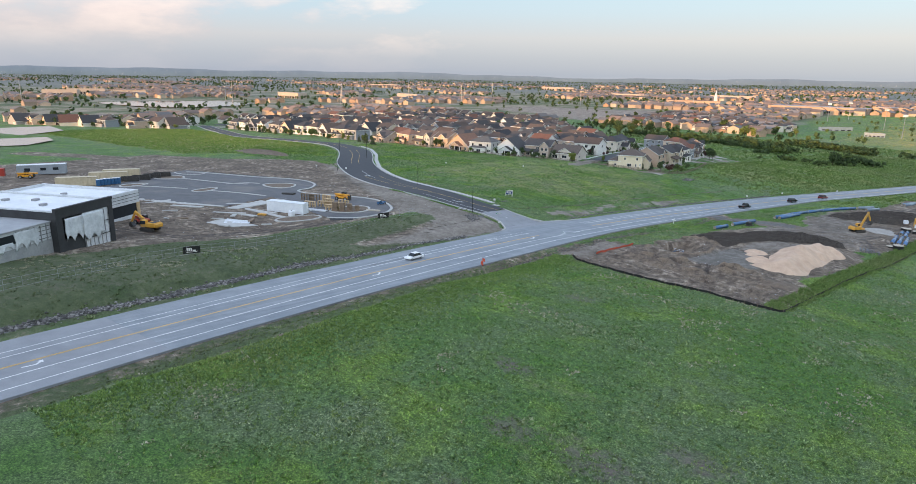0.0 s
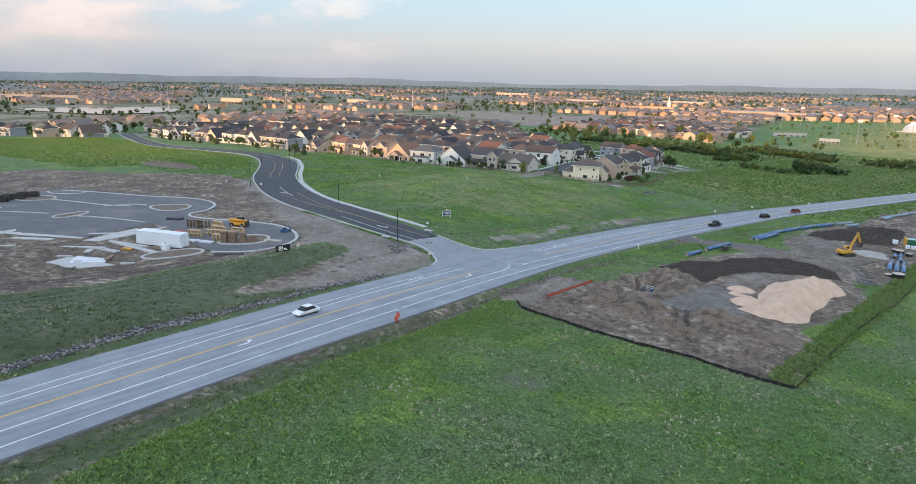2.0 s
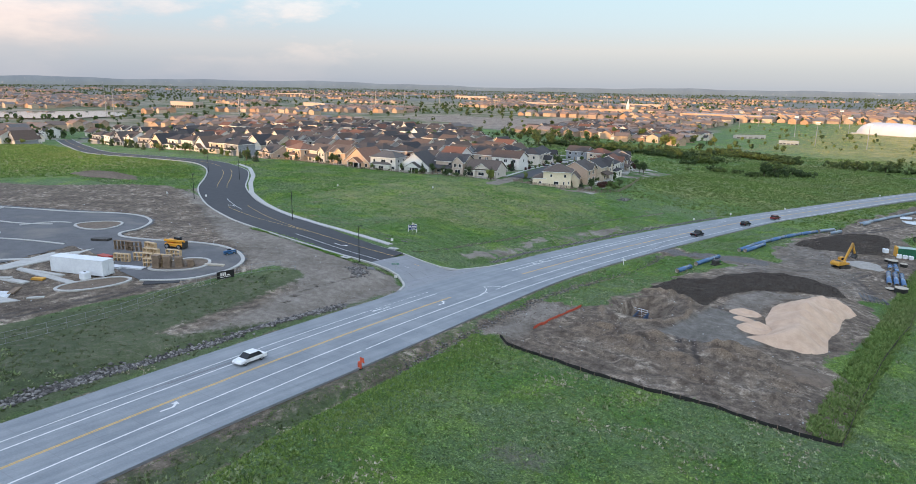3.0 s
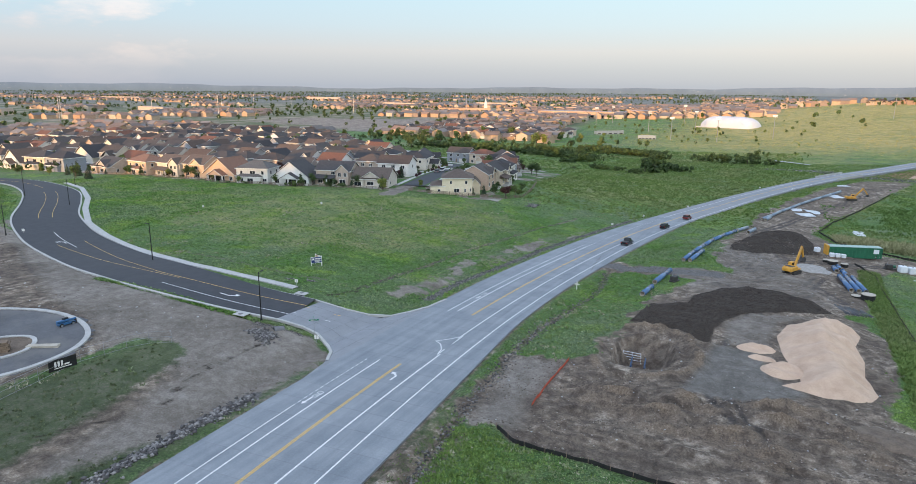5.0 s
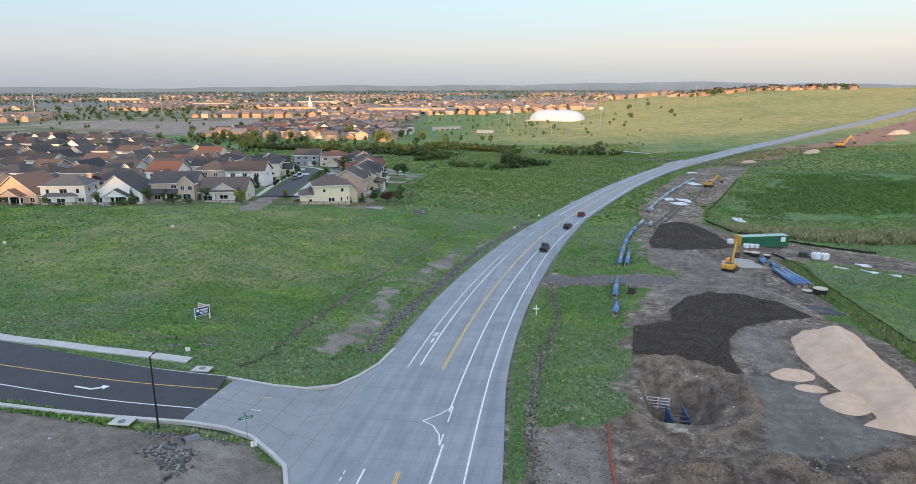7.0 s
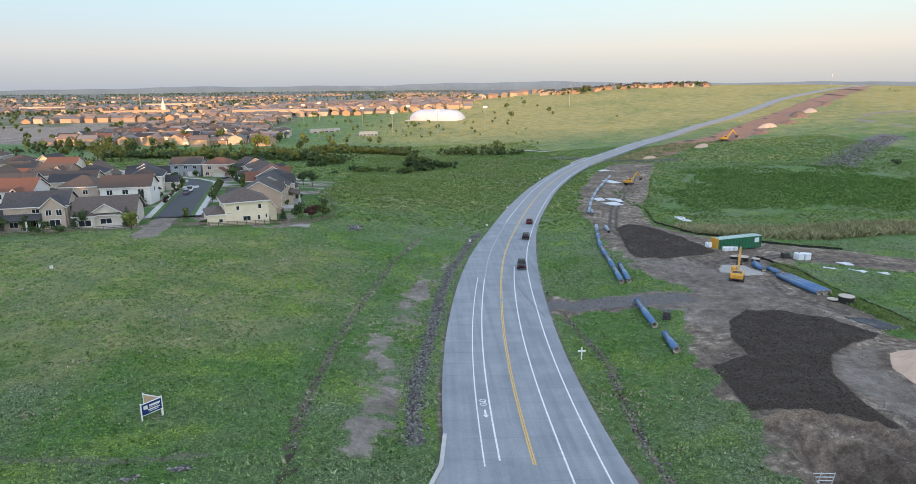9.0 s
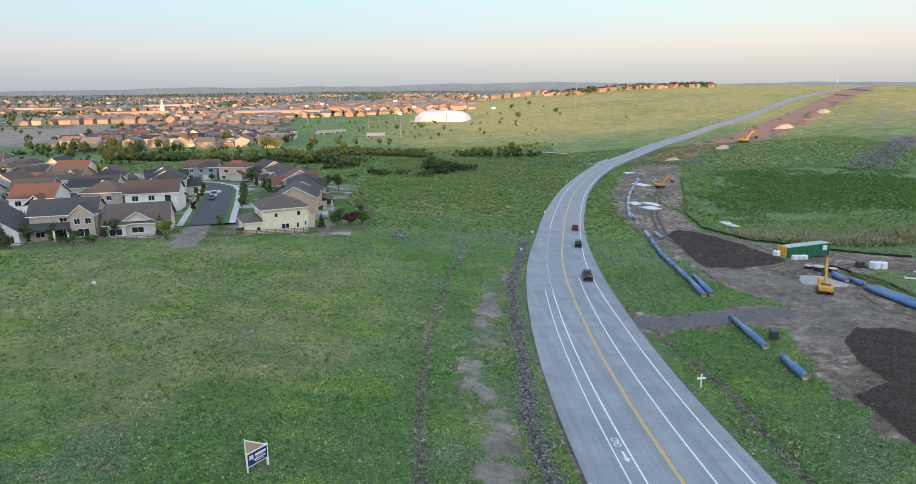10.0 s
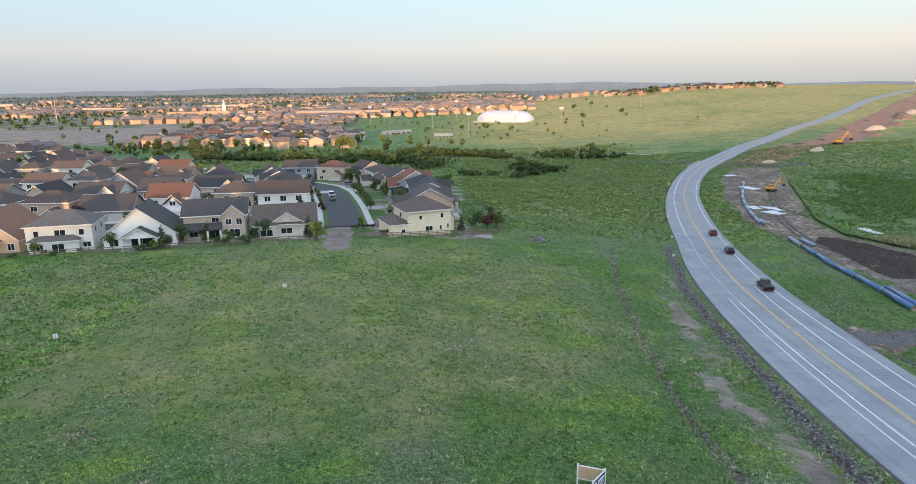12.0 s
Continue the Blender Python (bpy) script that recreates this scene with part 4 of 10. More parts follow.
tan_ = np.gradient(STREET_MID[:, :2], axis=0)
tan_ /= np.linalg.norm(tan_, axis=1)[:, None]
nor_ = np.stack([tan_[:, 1], -tan_[:, 0]], 1)
RIGHT_OF = STREET_MID[:, :2] + nor_ * (HALF + 0.2)[:, None]
LEFT_OF = STREET_MID[:, :2] - nor_ * (HALF + 0.2)[:, None]
kerb("curb_north", list(map(tuple, RIGHT_OF[::-1])) + NORTH[1:], "pale concrete kerb beside the side street")
kerb("curb_south", list(map(tuple, LEFT_OF[::-1])) + SOUTH[1:-1], "pale concrete kerb beside the side street")
WALK = resample([(-140, 155), (-153, 154.2), (-166, 155), (-180, 158.5), (-195, 163.5), (-211, 169.5), (-228, 177), (-246, 189), (-262, 201.5), (-287, 217), (-310, 226)], 3)
tagged(new("sidewalk", lay("sidewalk", np.column_stack([WALK, ground(WALK[:, 0], WALK[:, 1])]), -0.8, 0.8, M["curb"], 0.22, 1, 0.5)), "pale concrete footpath along the side street", "sidewalk", kind="structure")


def inlet(x, y, turn):
    """A storm inlet in the kerb: concrete lid slab, solid dark block for the shaded throat, round iron cover."""
    root = tagged(empty("storm_inlet", pose(x, y, gz(x, y) + 0.16, 0, 0, turn)), "pale concrete storm inlet with round iron cover", "storm drain", "storm inlets")
    for name, b, m, note in (("lid_slab", (-1.15, -0.75, 0.0, 1.15, 0.75, 0.12), M["curb"], ""), ("throat", (-1.1, -0.9, -0.18, 1.1, -0.7, 0.02), M["asphalt"], "dark block standing for the shaded inlet throat")):
        bm = bmesh.new()
        box(bm, *b, 0.02)
        part(name, bm, m, root, note)
    bm = bmesh.new()
    tube(bm, (0, 0.1, 0.11), (0, 0.1, 0.145), 0.4, seg=20)
    part("cover", bm, M["joint"], root, "round iron cover")


inlet(-137.2, 138.0, 182)
inlet(-137.0, 152.9, 2)
# culvert mouth below the street's kerb
culvert = tagged(empty("culvert_end", pose(-129.8, 137.0, gz(-129.8, 137.0) - 0.55, 0, 0, -28)), "grey concrete culvert mouth opening onto loose stones", "culvert")
bm = bmesh.new()
tube(bm, (0, 0, 0.35), (0, 1.6, 0.1), 0.62, 0.62, 20)
part("pipe_wall", bm, M["joint"], culvert)
# dark disc caps the pipe in place of its shaded hollow
bm = bmesh.new()
tube(bm, (0, -0.03, 0.35), (0, 0.2, 0.33), 0.5, 0.5, 20)
part("opening", bm, M["asphalt"], culvert, "dark disc standing for the shaded culvert hollow")

# ---- houses ----
M.update({
    "wall": by_house("siding_paint", [(0.70, 0.68, 0.63), (0.62, 0.53, 0.41), (0.78, 0.76, 0.72), (0.44, 0.36, 0.29), (0.68, 0.62, 0.53), (0.38, 0.36, 0.34), (0.68, 0.53, 0.40), (0.77, 0.73, 0.66), (0.28, 0.30, 0.33), (0.58, 0.47, 0.37), (0.74, 0.68, 0.58), (0.50, 0.37, 0.28)], 0.85, 3.0),
    "roof": by_house("shingles", [(0.068, 0.06, 0.056), (0.042, 0.04, 0.042), (0.098, 0.07, 0.054), (0.058, 0.054, 0.054), (0.16, 0.072, 0.046), (0.08, 0.07, 0.064), (0.036, 0.035, 0.038), (0.115, 0.08, 0.06), (0.05, 0.047, 0.047), (0.072, 0.058, 0.05), (0.09, 0.062, 0.048)], 0.9, 5.0, 0.22),
    "white_wall": surf("white_siding", (0.74, 0.74, 0.72), (0.83, 0.83, 0.81), 0.8, 0.8),
    "offwhite": surf("offwhite_siding", (0.62, 0.60, 0.55), (0.72, 0.70, 0.65), 0.8, 0.8),
    "cream": surf("cream_stucco", (0.68, 0.58, 0.42), (0.77, 0.67, 0.50), 0.8, 0.85),
    "tan": surf("tan_siding", (0.42, 0.34, 0.28), (0.52, 0.43, 0.35), 0.8, 0.85),
    "beige": surf("beige_siding", (0.52, 0.47, 0.40), (0.62, 0.57, 0.50), 0.8, 0.85),
    "peach": surf("peach_stucco", (0.58, 0.40, 0.27), (0.68, 0.48, 0.33), 0.8, 0.85),
    "trim": surf("white_trim", (0.68, 0.67, 0.64), (0.8, 0.79, 0.76), 1.5, 0.7),
    "dark_roof": surf("dark_shingles", (0.035, 0.034, 0.036), (0.075, 0.072, 0.072), 2.0, 0.9, fine=5, bump=0.5, dist=0.04),
    "brown_roof": surf("brown_shingles", (0.07, 0.055, 0.046), (0.14, 0.105, 0.085), 2.0, 0.9, fine=5, bump=0.5, dist=0.04),
    "grey_roof": surf("grey_shingles", (0.075, 0.07, 0.066), (0.14, 0.13, 0.12), 2.0, 0.9, fine=5, bump=0.5, dist=0.04),
    "rust_roof": surf("rust_shingles", (0.14, 0.075, 0.05), (0.25, 0.135, 0.09), 2.0, 0.9, fine=5, bump=0.5, dist=0.04),
    "pane": plain("window_glass", (0.025, 0.03, 0.035), 0.12),
    "garage": surf("garage_door_paint", (0.5, 0.47, 0.43), (0.6, 0.57, 0.52), 1.0, 0.6),
    "wood": surf("weathered_wood", (0.13, 0.10, 0.075), (0.22, 0.17, 0.13), 2.0, 0.85),
    "lawn": surf("lawn_grass", (0.035, 0.085, 0.015), (0.075, 0.14, 0.03), 0.4, 0.95, fine=8, bump=0.5, dist=0.05, world_space=True),
})


PITCH = 1.18  # steepness of the roofs


def gable_roof(bm, x0, x1, y0, y1, z, rise, along="x", over=0.45, thick=0.22):
    """A closed pitched roof with its ridge along x or y; its edges take the second material."""
    rise *= PITCH
    if along == "x":
        c = (y0 + y1) / 2
        sec = [(y0 - over, -over * 2 * rise / (y1 - y0)), (c, rise), (y1 + over, -over * 2 * rise / (y1 - y0))]
        ends = [x0 - over, x1 + over]
        pt = lambda e, s, dz: (e, s[0], z + s[1] + dz)
    else:
        c = (x0 + x1) / 2
        sec = [(x0 - over, -over * 2 * rise / (x1 - x0)), (c, rise), (x1 + over, -over * 2 * rise / (x1 - x0))]
        ends = [y0 - over, y1 + over]
        pt = lambda e, s, dz: (s[0], e, z + s[1] + dz)
    ring = [[bm.verts.new(pt(e, s, 0)) for s in sec] + [bm.verts.new(pt(e, s, thick)) for s in sec[::-1]] for e in ends]
    a, b = ring
    for k in range(6):
        bm.faces.new((a[k], a[(k + 1) % 6], b[(k + 1) % 6], b[k])).material_index = k in (2, 5)
    for q in (a, b):
        bm.faces.new((q[0], q[1], q[4], q[5])).material_index = 1
        bm.faces.new((q[1], q[2], q[3], q[4])).material_index = 1


def hip_roof(bm, x0, x1, y0, y1, z, rise, over=0.5, thick=0.2):
    rise *= PITCH
    x0, x1, y0, y1 = x0 - over, x1 + over, y0 - over, y1 + over
    w, d = x1 - x0, y1 - y0
    if w >= d:
        r0, r1 = (x0 + d * 0.45, (y0 + y1) / 2), (x1 - d * 0.45, (y0 + y1) / 2)
        if r0[0] > r1[0]:
            r0 = r1 = ((x0 + x1) / 2, (y0 + y1) / 2)
    else:
        r0, r1 = ((x0 + x1) / 2, y0 + w * 0.45), ((x0 + x1) / 2, y1 - w * 0.45)
    b = [bm.verts.new((x, y, z - 0.06)) for x, y in ((x0, y0), (x1, y0), (x1, y1), (x0, y1))]
    t = [bm.verts.new((x, y, z + thick)) for x, y in ((x0, y0), (x1, y0), (x1, y1), (x0, y1))]
    p, q = bm.verts.new((*r0, z + rise)), bm.verts.new((r1[0] + (0.01 if r0 == r1 else 0), r1[1], z + rise))
    bm.faces.new(b[::-1])
    for k in range(4):
        bm.faces.new((b[k], b[(k + 1) % 4], t[(k + 1) % 4], t[k])).material_index = 1
    if w >= d:
        for f in ((t[0], t[1], q, p), (t[1], t[2], q), (t[2], t[3], p, q), (t[3], t[0], p)):
            bm.faces.new(f)
    else:
        for f in ((t[0], t[1], p), (t[1], t[2], q, p), (t[2], t[3], q), (t[3], t[0], p, q)):
            bm.faces.new(f)


def gable_wall(bm, a, b, fixed, z, rise, along, thick=0.25):
    """The triangle of wall under a gable, from a to b, at 'fixed' on the other axis."""
    tri = [(a, z), (b, z), ((a + b) / 2, z + rise * PITCH)]
    mk = (lambda u, v, t: (u, fixed + t, v)) if along == "x" else (lambda u, v, t: (fixed + t, u, v))
    f, g = [bm.verts.new(mk(u, v, 0)) for u, v in tri], [bm.verts.new(mk(u, v, thick)) for u, v in tri]
    bm.faces.new(f)
    bm.faces.new(g[::-1])
    for k in range(3):
        bm.faces.new((f[k], g[k], g[(k + 1) % 3], f[(k + 1) % 3]))


WINDOW_CACHE = {}


def window(parent, side, u, z, w, h, face, detail):
    """A window on one wall: side S, N, E or W, u along it, z its sill, face the wall's plane."""
    key = (round(w, 2), round(h, 2), detail)
    if key not in WINDOW_CACHE:
        bm = bmesh.new()
        f = 0.1
        for b in ((-w / 2 - f, 0, -f, w / 2 + f, 0.07, 0), (-w / 2 - f, 0, h, w / 2 + f, 0.07, h + f), (-w / 2 - f, 0, 0, -w / 2, 0.07, h), (w / 2, 0, 0, w / 2 + f, 0.07, h)):
            box(bm, b[0], -b[4], b[2], b[3], 0.03, b[5])
        if w > 1.1:
            box(bm, -0.04, -0.06, 0, 0.04, 0.03, h)
        me = bpy.data.meshes.new("window")
        bm.to_mesh(me)
        bm.free()
        bm = bmesh.new()
        box(bm, -w / 2, -0.03, 0, w / 2, 0.02, h)
        pm = bpy.data.meshes.new("pane")
        bm.to_mesh(pm)
        bm.free()
        me.materials.append(M["trim"])
        pm.materials.append(M["pane"])
        WINDOW_CACHE[key] = (me, pm)
    me, pm = WINDOW_CACHE[key]
    m = {"S": pose(u, face, z), "N": pose(u, face, z, 0, 0, 180), "E": pose(face, u, z, 0, 0, 90), "W": pose(face, u, z, 0, 0, -90)}[side]
    if detail:
        ob = new("window", me)
        ob.parent, ob.matrix_local = parent, m
        p = new("pane", pm)
        p.parent = ob
    else:
        p = new("window", pm)
        p.parent, p.matrix_local = parent, m


def slab(parent, name, b, material, bevel=0.0, label=""):
    bm = bmesh.new()
    box(bm, *b, bevel=bevel)
    return part(name, bm, material, parent, label)


def house(style, wall, roof, label, detail=2, group="houses of the near suburb"):
    """A suburban house; its street front looks to +y, its back to -y."""
    root = empty("house")
    tagged(root, label, "house", group)
    wb, rb = bmesh.new(), bmesh.new()
    wins, sides = [], []
    base = -0.8
    if style == "hip":
        w, d, e = 13.5, 11, 5.9
        box(wb, -w / 2, -d / 2, base, w / 2, d / 2, e)
        hip_roof(rb, -w / 2, w / 2, -d / 2, d / 2, e, 2.5)
        box(wb, -w / 2 + 0.8, -d / 2 - 1.8, base, w / 2 - 2.5, -d / 2, 2.7)
        hip_roof(rb, -w / 2 + 0.8, w / 2 - 2.5, -d / 2 - 1.8, -d / 2 + 1.5, 2.7, 1.0, 0.4)
        box(wb, -w / 2, d / 2, base, -0.5, d / 2 + 4.5, 2.8)
        gable_roof(rb, -w / 2, -0.5, d / 2 - 0.5, d / 2 + 4.5, 2.8, 1.7, "y")
        gable_wall(wb, -w / 2, -0.5, d / 2 + 4.25, 2.8, 1.7, "x")
        wins = [("S", -4.6, 3.7, 1.0, 1.3, -d / 2), ("S", 0.2, 3.6, 2.2, 1.4, -d / 2), ("S", 4.6, 3.7, 1.0, 1.3, -d / 2), ("S", -3.6, 0.8, 1.2, 1.4, -d / 2 - 1.8), ("S", 0, 0.2, 2.4, 2.0, -d / 2 - 1.8), ("S", 5.4, 0.9, 1.6, 1.1, -d / 2),
            ("E", -2.5, 3.7, 1.0, 1.3, w / 2), ("E", 2.5, 3.7, 1.0, 1.3, w / 2), ("E", 0, 0.9, 1.4, 1.2, w / 2), ("W", -2, 3.7, 1.0, 1.3, -w / 2), ("N", 3.2, 3.6, 1.8, 1.4, d / 2), ("N", -3, 3.7, 1.4, 1.3, d / 2), ("N", 4.5, 0.6, 1.6, 1.5, d / 2)]
        garage = (-6.1, d / 2 + 4.5, -1.2)
    elif style == "gable":
        w, d, e = 15.5, 14, 3.2
        box(wb, -w / 2, -d / 2, base, w / 2, d / 2, e)
        gable_roof(rb, -w / 2, w / 2, -d / 2, d / 2, e, 5.0, "y", 0.6)
        gable_wall(wb, -w / 2 + 0.1, w / 2 - 0.1, -d / 2, e, 4.85, "x")
        gable_wall(wb, -w / 2 + 0.1, w / 2 - 0.1, d / 2 - 0.25, e, 4.85, "x")
        gable_roof(rb, -3.4, 4.2, -d / 2 - 3.2, -d / 2 + 2.5, 2.8, 1.9, "y", 0.4)
        gable_wall(wb, -3.3, 4.1, -d / 2 - 3.1, 2.8, 1.8, "x")
        for px in (-3.2, 0.4, 4.0):
            slab(root, "post", (px - 0.18, -d / 2 - 3.1, base, px + 0.18, -d / 2 - 2.75, 2.85), M["trim"])
        slab(root, "patio", (-3.8, -d / 2 - 3.6, base, 4.6, -d / 2, 0.12), M["curb"])
        wins = [("S", -5.6, 0.7, 1.8, 1.5, -d / 2), ("S", 6.0, 0.7, 1.4, 1.5, -d / 2), ("S", 0.4, 0.15, 4.6, 2.1, -d / 2), ("E", -3, 0.8, 1.2, 1.3, w / 2), ("E", 3, 0.8, 1.2, 1.3, w / 2), ("W", -3, 0.8, 1.2, 1.3, -w / 2), ("N", 5, 0.8, 1.6, 1.4, d / 2)]
        garage = (-6.5, d / 2, -1.3)
    elif style == "wing":
        w, d, e = 14.5, 11, 5.9
        box(wb, -w / 2, -d / 2, base, w / 2, d / 2, e)
        gable_roof(rb, -w / 2, w / 2, -d / 2, d / 2, e, 2.5, "x", 0.6)
        for s in (-w / 2, w / 2 - 0.25):
            gable_wall(wb, -d / 2 + 0.1, d / 2 - 0.1, s, e, 2.4, "y")
        box(wb, 1.6, -d / 2 - 1.2, base, w / 2 - 0.3, -d / 2, e - 0.2)
        gable_roof(rb, 1.6, w / 2 - 0.3, -d / 2 - 1.2, -0.5, e - 0.2, 2.0, "y", 0.5)
        gable_wall(wb, 1.7, w / 2 - 0.4, -d / 2 - 1.2, e - 0.2, 1.9, "x")
        # lower roof over the covered patio
        bm2 = bmesh.new()
        box(bm2, -w / 2 - 0.4, -d / 2 - 3.4, 2.65, 1.6, -d / 2, 2.9)
        for v in bm2.verts:
            if v.co.y > -d / 2 - 0.1:
                v.co.z += 1.1
        part("porch_roof", bm2, roof, root)
        for px in (-1.6, 1.3):
            slab(root, "post", (px - 0.2, -d / 2 - 3.2, base, px + 0.2, -d / 2 - 2.8, 2.75), M["trim"])
        slab(root, "patio", (-w / 2, -d / 2 - 3.4, base, 1.6, -d / 2, 0.12), M["curb"])
        box(wb, -w / 2, -d / 2 - 1.2, base, -2.2, -d / 2, 2.7)
        wins = [("S", 3.2, 3.5, 1.2, 1.4, -d / 2 - 1.2), ("S", 5.6, 3.5, 1.2, 1.4, -d / 2 - 1.2), ("S", 4.4, 0.5, 2.4, 1.8, -d / 2 - 1.2), ("S", 0, 4.1, 1.6, 1.0, -d / 2), ("S", -5, 0.8, 1.8, 1.3, -d / 2 - 1.2), ("S", -0.3, 0.15, 2.4, 2.05, -d / 2),
            ("E", -2.5, 3.7, 1.0, 1.3, w / 2), ("E", 2.5, 3.7, 1.0, 1.3, w / 2), ("E", 0.5, 0.8, 1.2, 1.3, w / 2), ("W", 0, 3.7, 1.0, 1.3, -w / 2), ("N", -4.5, 3.6, 1.6, 1.4, d / 2), ("N", 0, 3.6, 1.6, 1.4, d / 2), ("N", 4.5, 3.6, 1.6, 1.4, d / 2), ("N", 4.8, 0.7, 1.8, 1.5, d / 2)]
        garage = (-6, d / 2, -0.8)
    elif style == "ranch":
        w, d, e = 14.5, 13, 3.3
        box(wb, -w / 2, -d / 2, base, w / 2, d / 2, e)
        gable_roof(rb, -w / 2, w / 2, -d / 2, d / 2, e, 3.1, "x", 0.6)
        for s in (-w / 2, w / 2 - 0.25):
            gable_wall(wb, -d / 2 + 0.1, d / 2 - 0.1, s, e, 3.0, "y")
        box(wb, -w / 2 + 0.4, -d / 2 - 1.3, base, -w / 2 + 5, -d / 2, e - 0.3)
        hip_roof(rb, -w / 2 + 0.4, -w / 2 + 5, -d / 2 - 1.3, -d / 2 + 2, e - 0.3, 1.5, 0.4)
        box(wb, w / 2 - 4.0, -d / 2 - 0.9, base, w / 2 - 0.4, -d / 2, e - 0.3)
        hip_roof(rb, w / 2 - 4.0, w / 2 - 0.4, -d / 2 - 0.9, -d / 2 + 2, e - 0.3, 1.4, 0.4)
        gable_roof(rb, -3.2, 4.0, -d / 2 - 0.4, -1, e + 0.4, 1.9, "y", 0.4)
        gable_wall(wb, -3.1, 3.9, -d / 2 - 0.3, e + 0.35, 1.8, "x")
        slab(root, "patio", (-2.2, -d / 2 - 2.6, base, 3.2, -d / 2, 0.12), M["curb"])
        wins = [("S", -4.5, 0.6, 2.8, 1.5, -d / 2 - 1.3), ("S", 5.2, 0.8, 1.5, 1.3, -d / 2 - 0.9), ("S", 0.2, 0.8, 2.6, 1.3, -d / 2), ("E", -3, 0.8, 1.2, 1.3, w / 2), ("W", 2, 0.8, 1.2, 1.3, -w / 2), ("N", 5, 0.8, 1.6, 1.4, d / 2)]
        garage = (-6, d / 2, -0.8)
    elif style == "cream":
        w, d, e = 11.5, 11.5, 6.0
        box(wb, -w / 2, -d / 2, base, w / 2, d / 2, e)
        hip_roof(rb, -w / 2, w / 2, -d / 2, d / 2, e, 2.6, 0.6)
        box(wb, -w / 2 - 4.5, -d / 2 + 0.3, base, -w / 2, d / 2 - 1, 3.0)
        hip_roof(rb, -w / 2 - 4.5, -w / 2 + 1, -d / 2 + 0.3, d / 2 - 1, 3.0, 1.3, 0.4)
        box(wb, w / 2, -1, base, w / 2 + 3.0, d / 2 + 3, 3.1)
        gable_roof(rb, w / 2 - 1, w / 2 + 3.0, -1, d / 2 + 3, 3.1, 1.8, "y", 0.4)
        gable_wall(wb, w / 2 - 0.9, w / 2 + 2.9, -1, 3.1, 1.7, "x")
        wins = [("S", -2.4, 4.0, 0.7, 1.0, -d / 2), ("S", 3.4, 4.0, 0.8, 1.1, -d / 2), ("S", -0.2, 0.9, 1.9, 1.2, -d / 2), ("S", 3.0, 0.9, 0.5, 1.2, -d / 2), ("S", 5.0, 1.2, 0.4, 1.1, -d / 2), ("S", -w / 2 - 1.2, 0.9, 0.9, 0.9, -d / 2 + 0.3),
            ("E", -3, 3.8, 1.0, 1.3, w / 2), ("E", 2, 3.8, 1.0, 1.3, w / 2), ("N", 2, 3.8, 1.4, 1.3, d / 2), ("W", 0, 3.9, 1.0, 1.2, -w / 2), ("N", -2, 3.8, 1.4, 1.3, d / 2)]
        garage = (-4.5, d / 2, 0.5)
    else:  # "cross": two storeys under crossing gables
        w, d, e = 12, 12, 5.8
        box(wb, -w / 2, -d / 2, base, w / 2, d / 2, e)
        gable_roof(rb, -w / 2, w / 2, -d / 2, d / 2, e, 2.8, "x", 0.5)
        for s in (-w / 2, w / 2 - 0.25):
            gable_wall(wb, -d / 2 + 0.1, d / 2 - 0.1, s, e, 2.7, "y")
        box(wb, -w / 2 + 0.6, d / 2, base, 0.6, d / 2 + 3.5, 2.9)
        gable_roof(rb, -w / 2 + 0.6, 0.6, 0, d / 2 + 3.5, 4.3, 2.2, "y", 0.45)
        gable_wall(wb, -w / 2 + 0.7, 0.5, d / 2 + 3.2, 2.8, 3.0, "x")
        gable_roof(rb, -1.5, 4.5, -d / 2 - 0.5, 0, e, 1.9, "y", 0.4)
        gable_wall(wb, -1.4, 4.4, -d / 2 - 0.4, e - 0.05, 1.8, "x")
        slab(root, "patio", (-2, -d / 2 - 3, base, 4, -d / 2, 0.12), M["curb"])
        wins = [("S", -3.5, 3.6, 1.6, 1.4, -d / 2), ("S", 1.5, 3.6, 2.0, 1.4, -d / 2), ("S", -3.5, 0.8, 1.6, 1.4, -d / 2), ("S", 2, 0.15, 2.6, 2.0, -d / 2), ("E", 0, 3.7, 1.0, 1.3, w / 2), ("E", 3, 0.8, 1.2, 1.3, w / 2), ("W", 1, 3.7, 1.0, 1.3, -w / 2),
            ("N", 3.6, 3.6, 1.6, 1.4, d / 2), ("N", 3.6, 0.8, 1.6, 1.5, d / 2), ("N", -2.4, 4.0, 1.6, 1.2, d / 2 + 3.5)]
        garage = (-w / 2 + 1.0, d / 2 + 3.5, 0.2)
    part("wall", wb, wall, root)
    part("roof", rb, [roof, M["trim"]], root)
    if detail < 2:
        wins = wins[:4] if detail >= 0 else []
        wins += [("N", -2, 3.6 if style not in ("gable", "ranch") else 0.8, 1.6, 1.4, garage[1] - (0 if style in ("gable", "wing", "ranch") else 4.5 if style == "hip" else 3.5 if style == "cross" else 0))] if detail == 1 else []
    for s in wins:
        window(root, *s, detail == 2)
    gx0, gy_, gx1 = garage
    if detail >= 0:
        slab(root, "garage_door", (gx0, gy_ - 0.02, 0.05, gx1, gy_ + 0.05, 2.25), M["garage"])
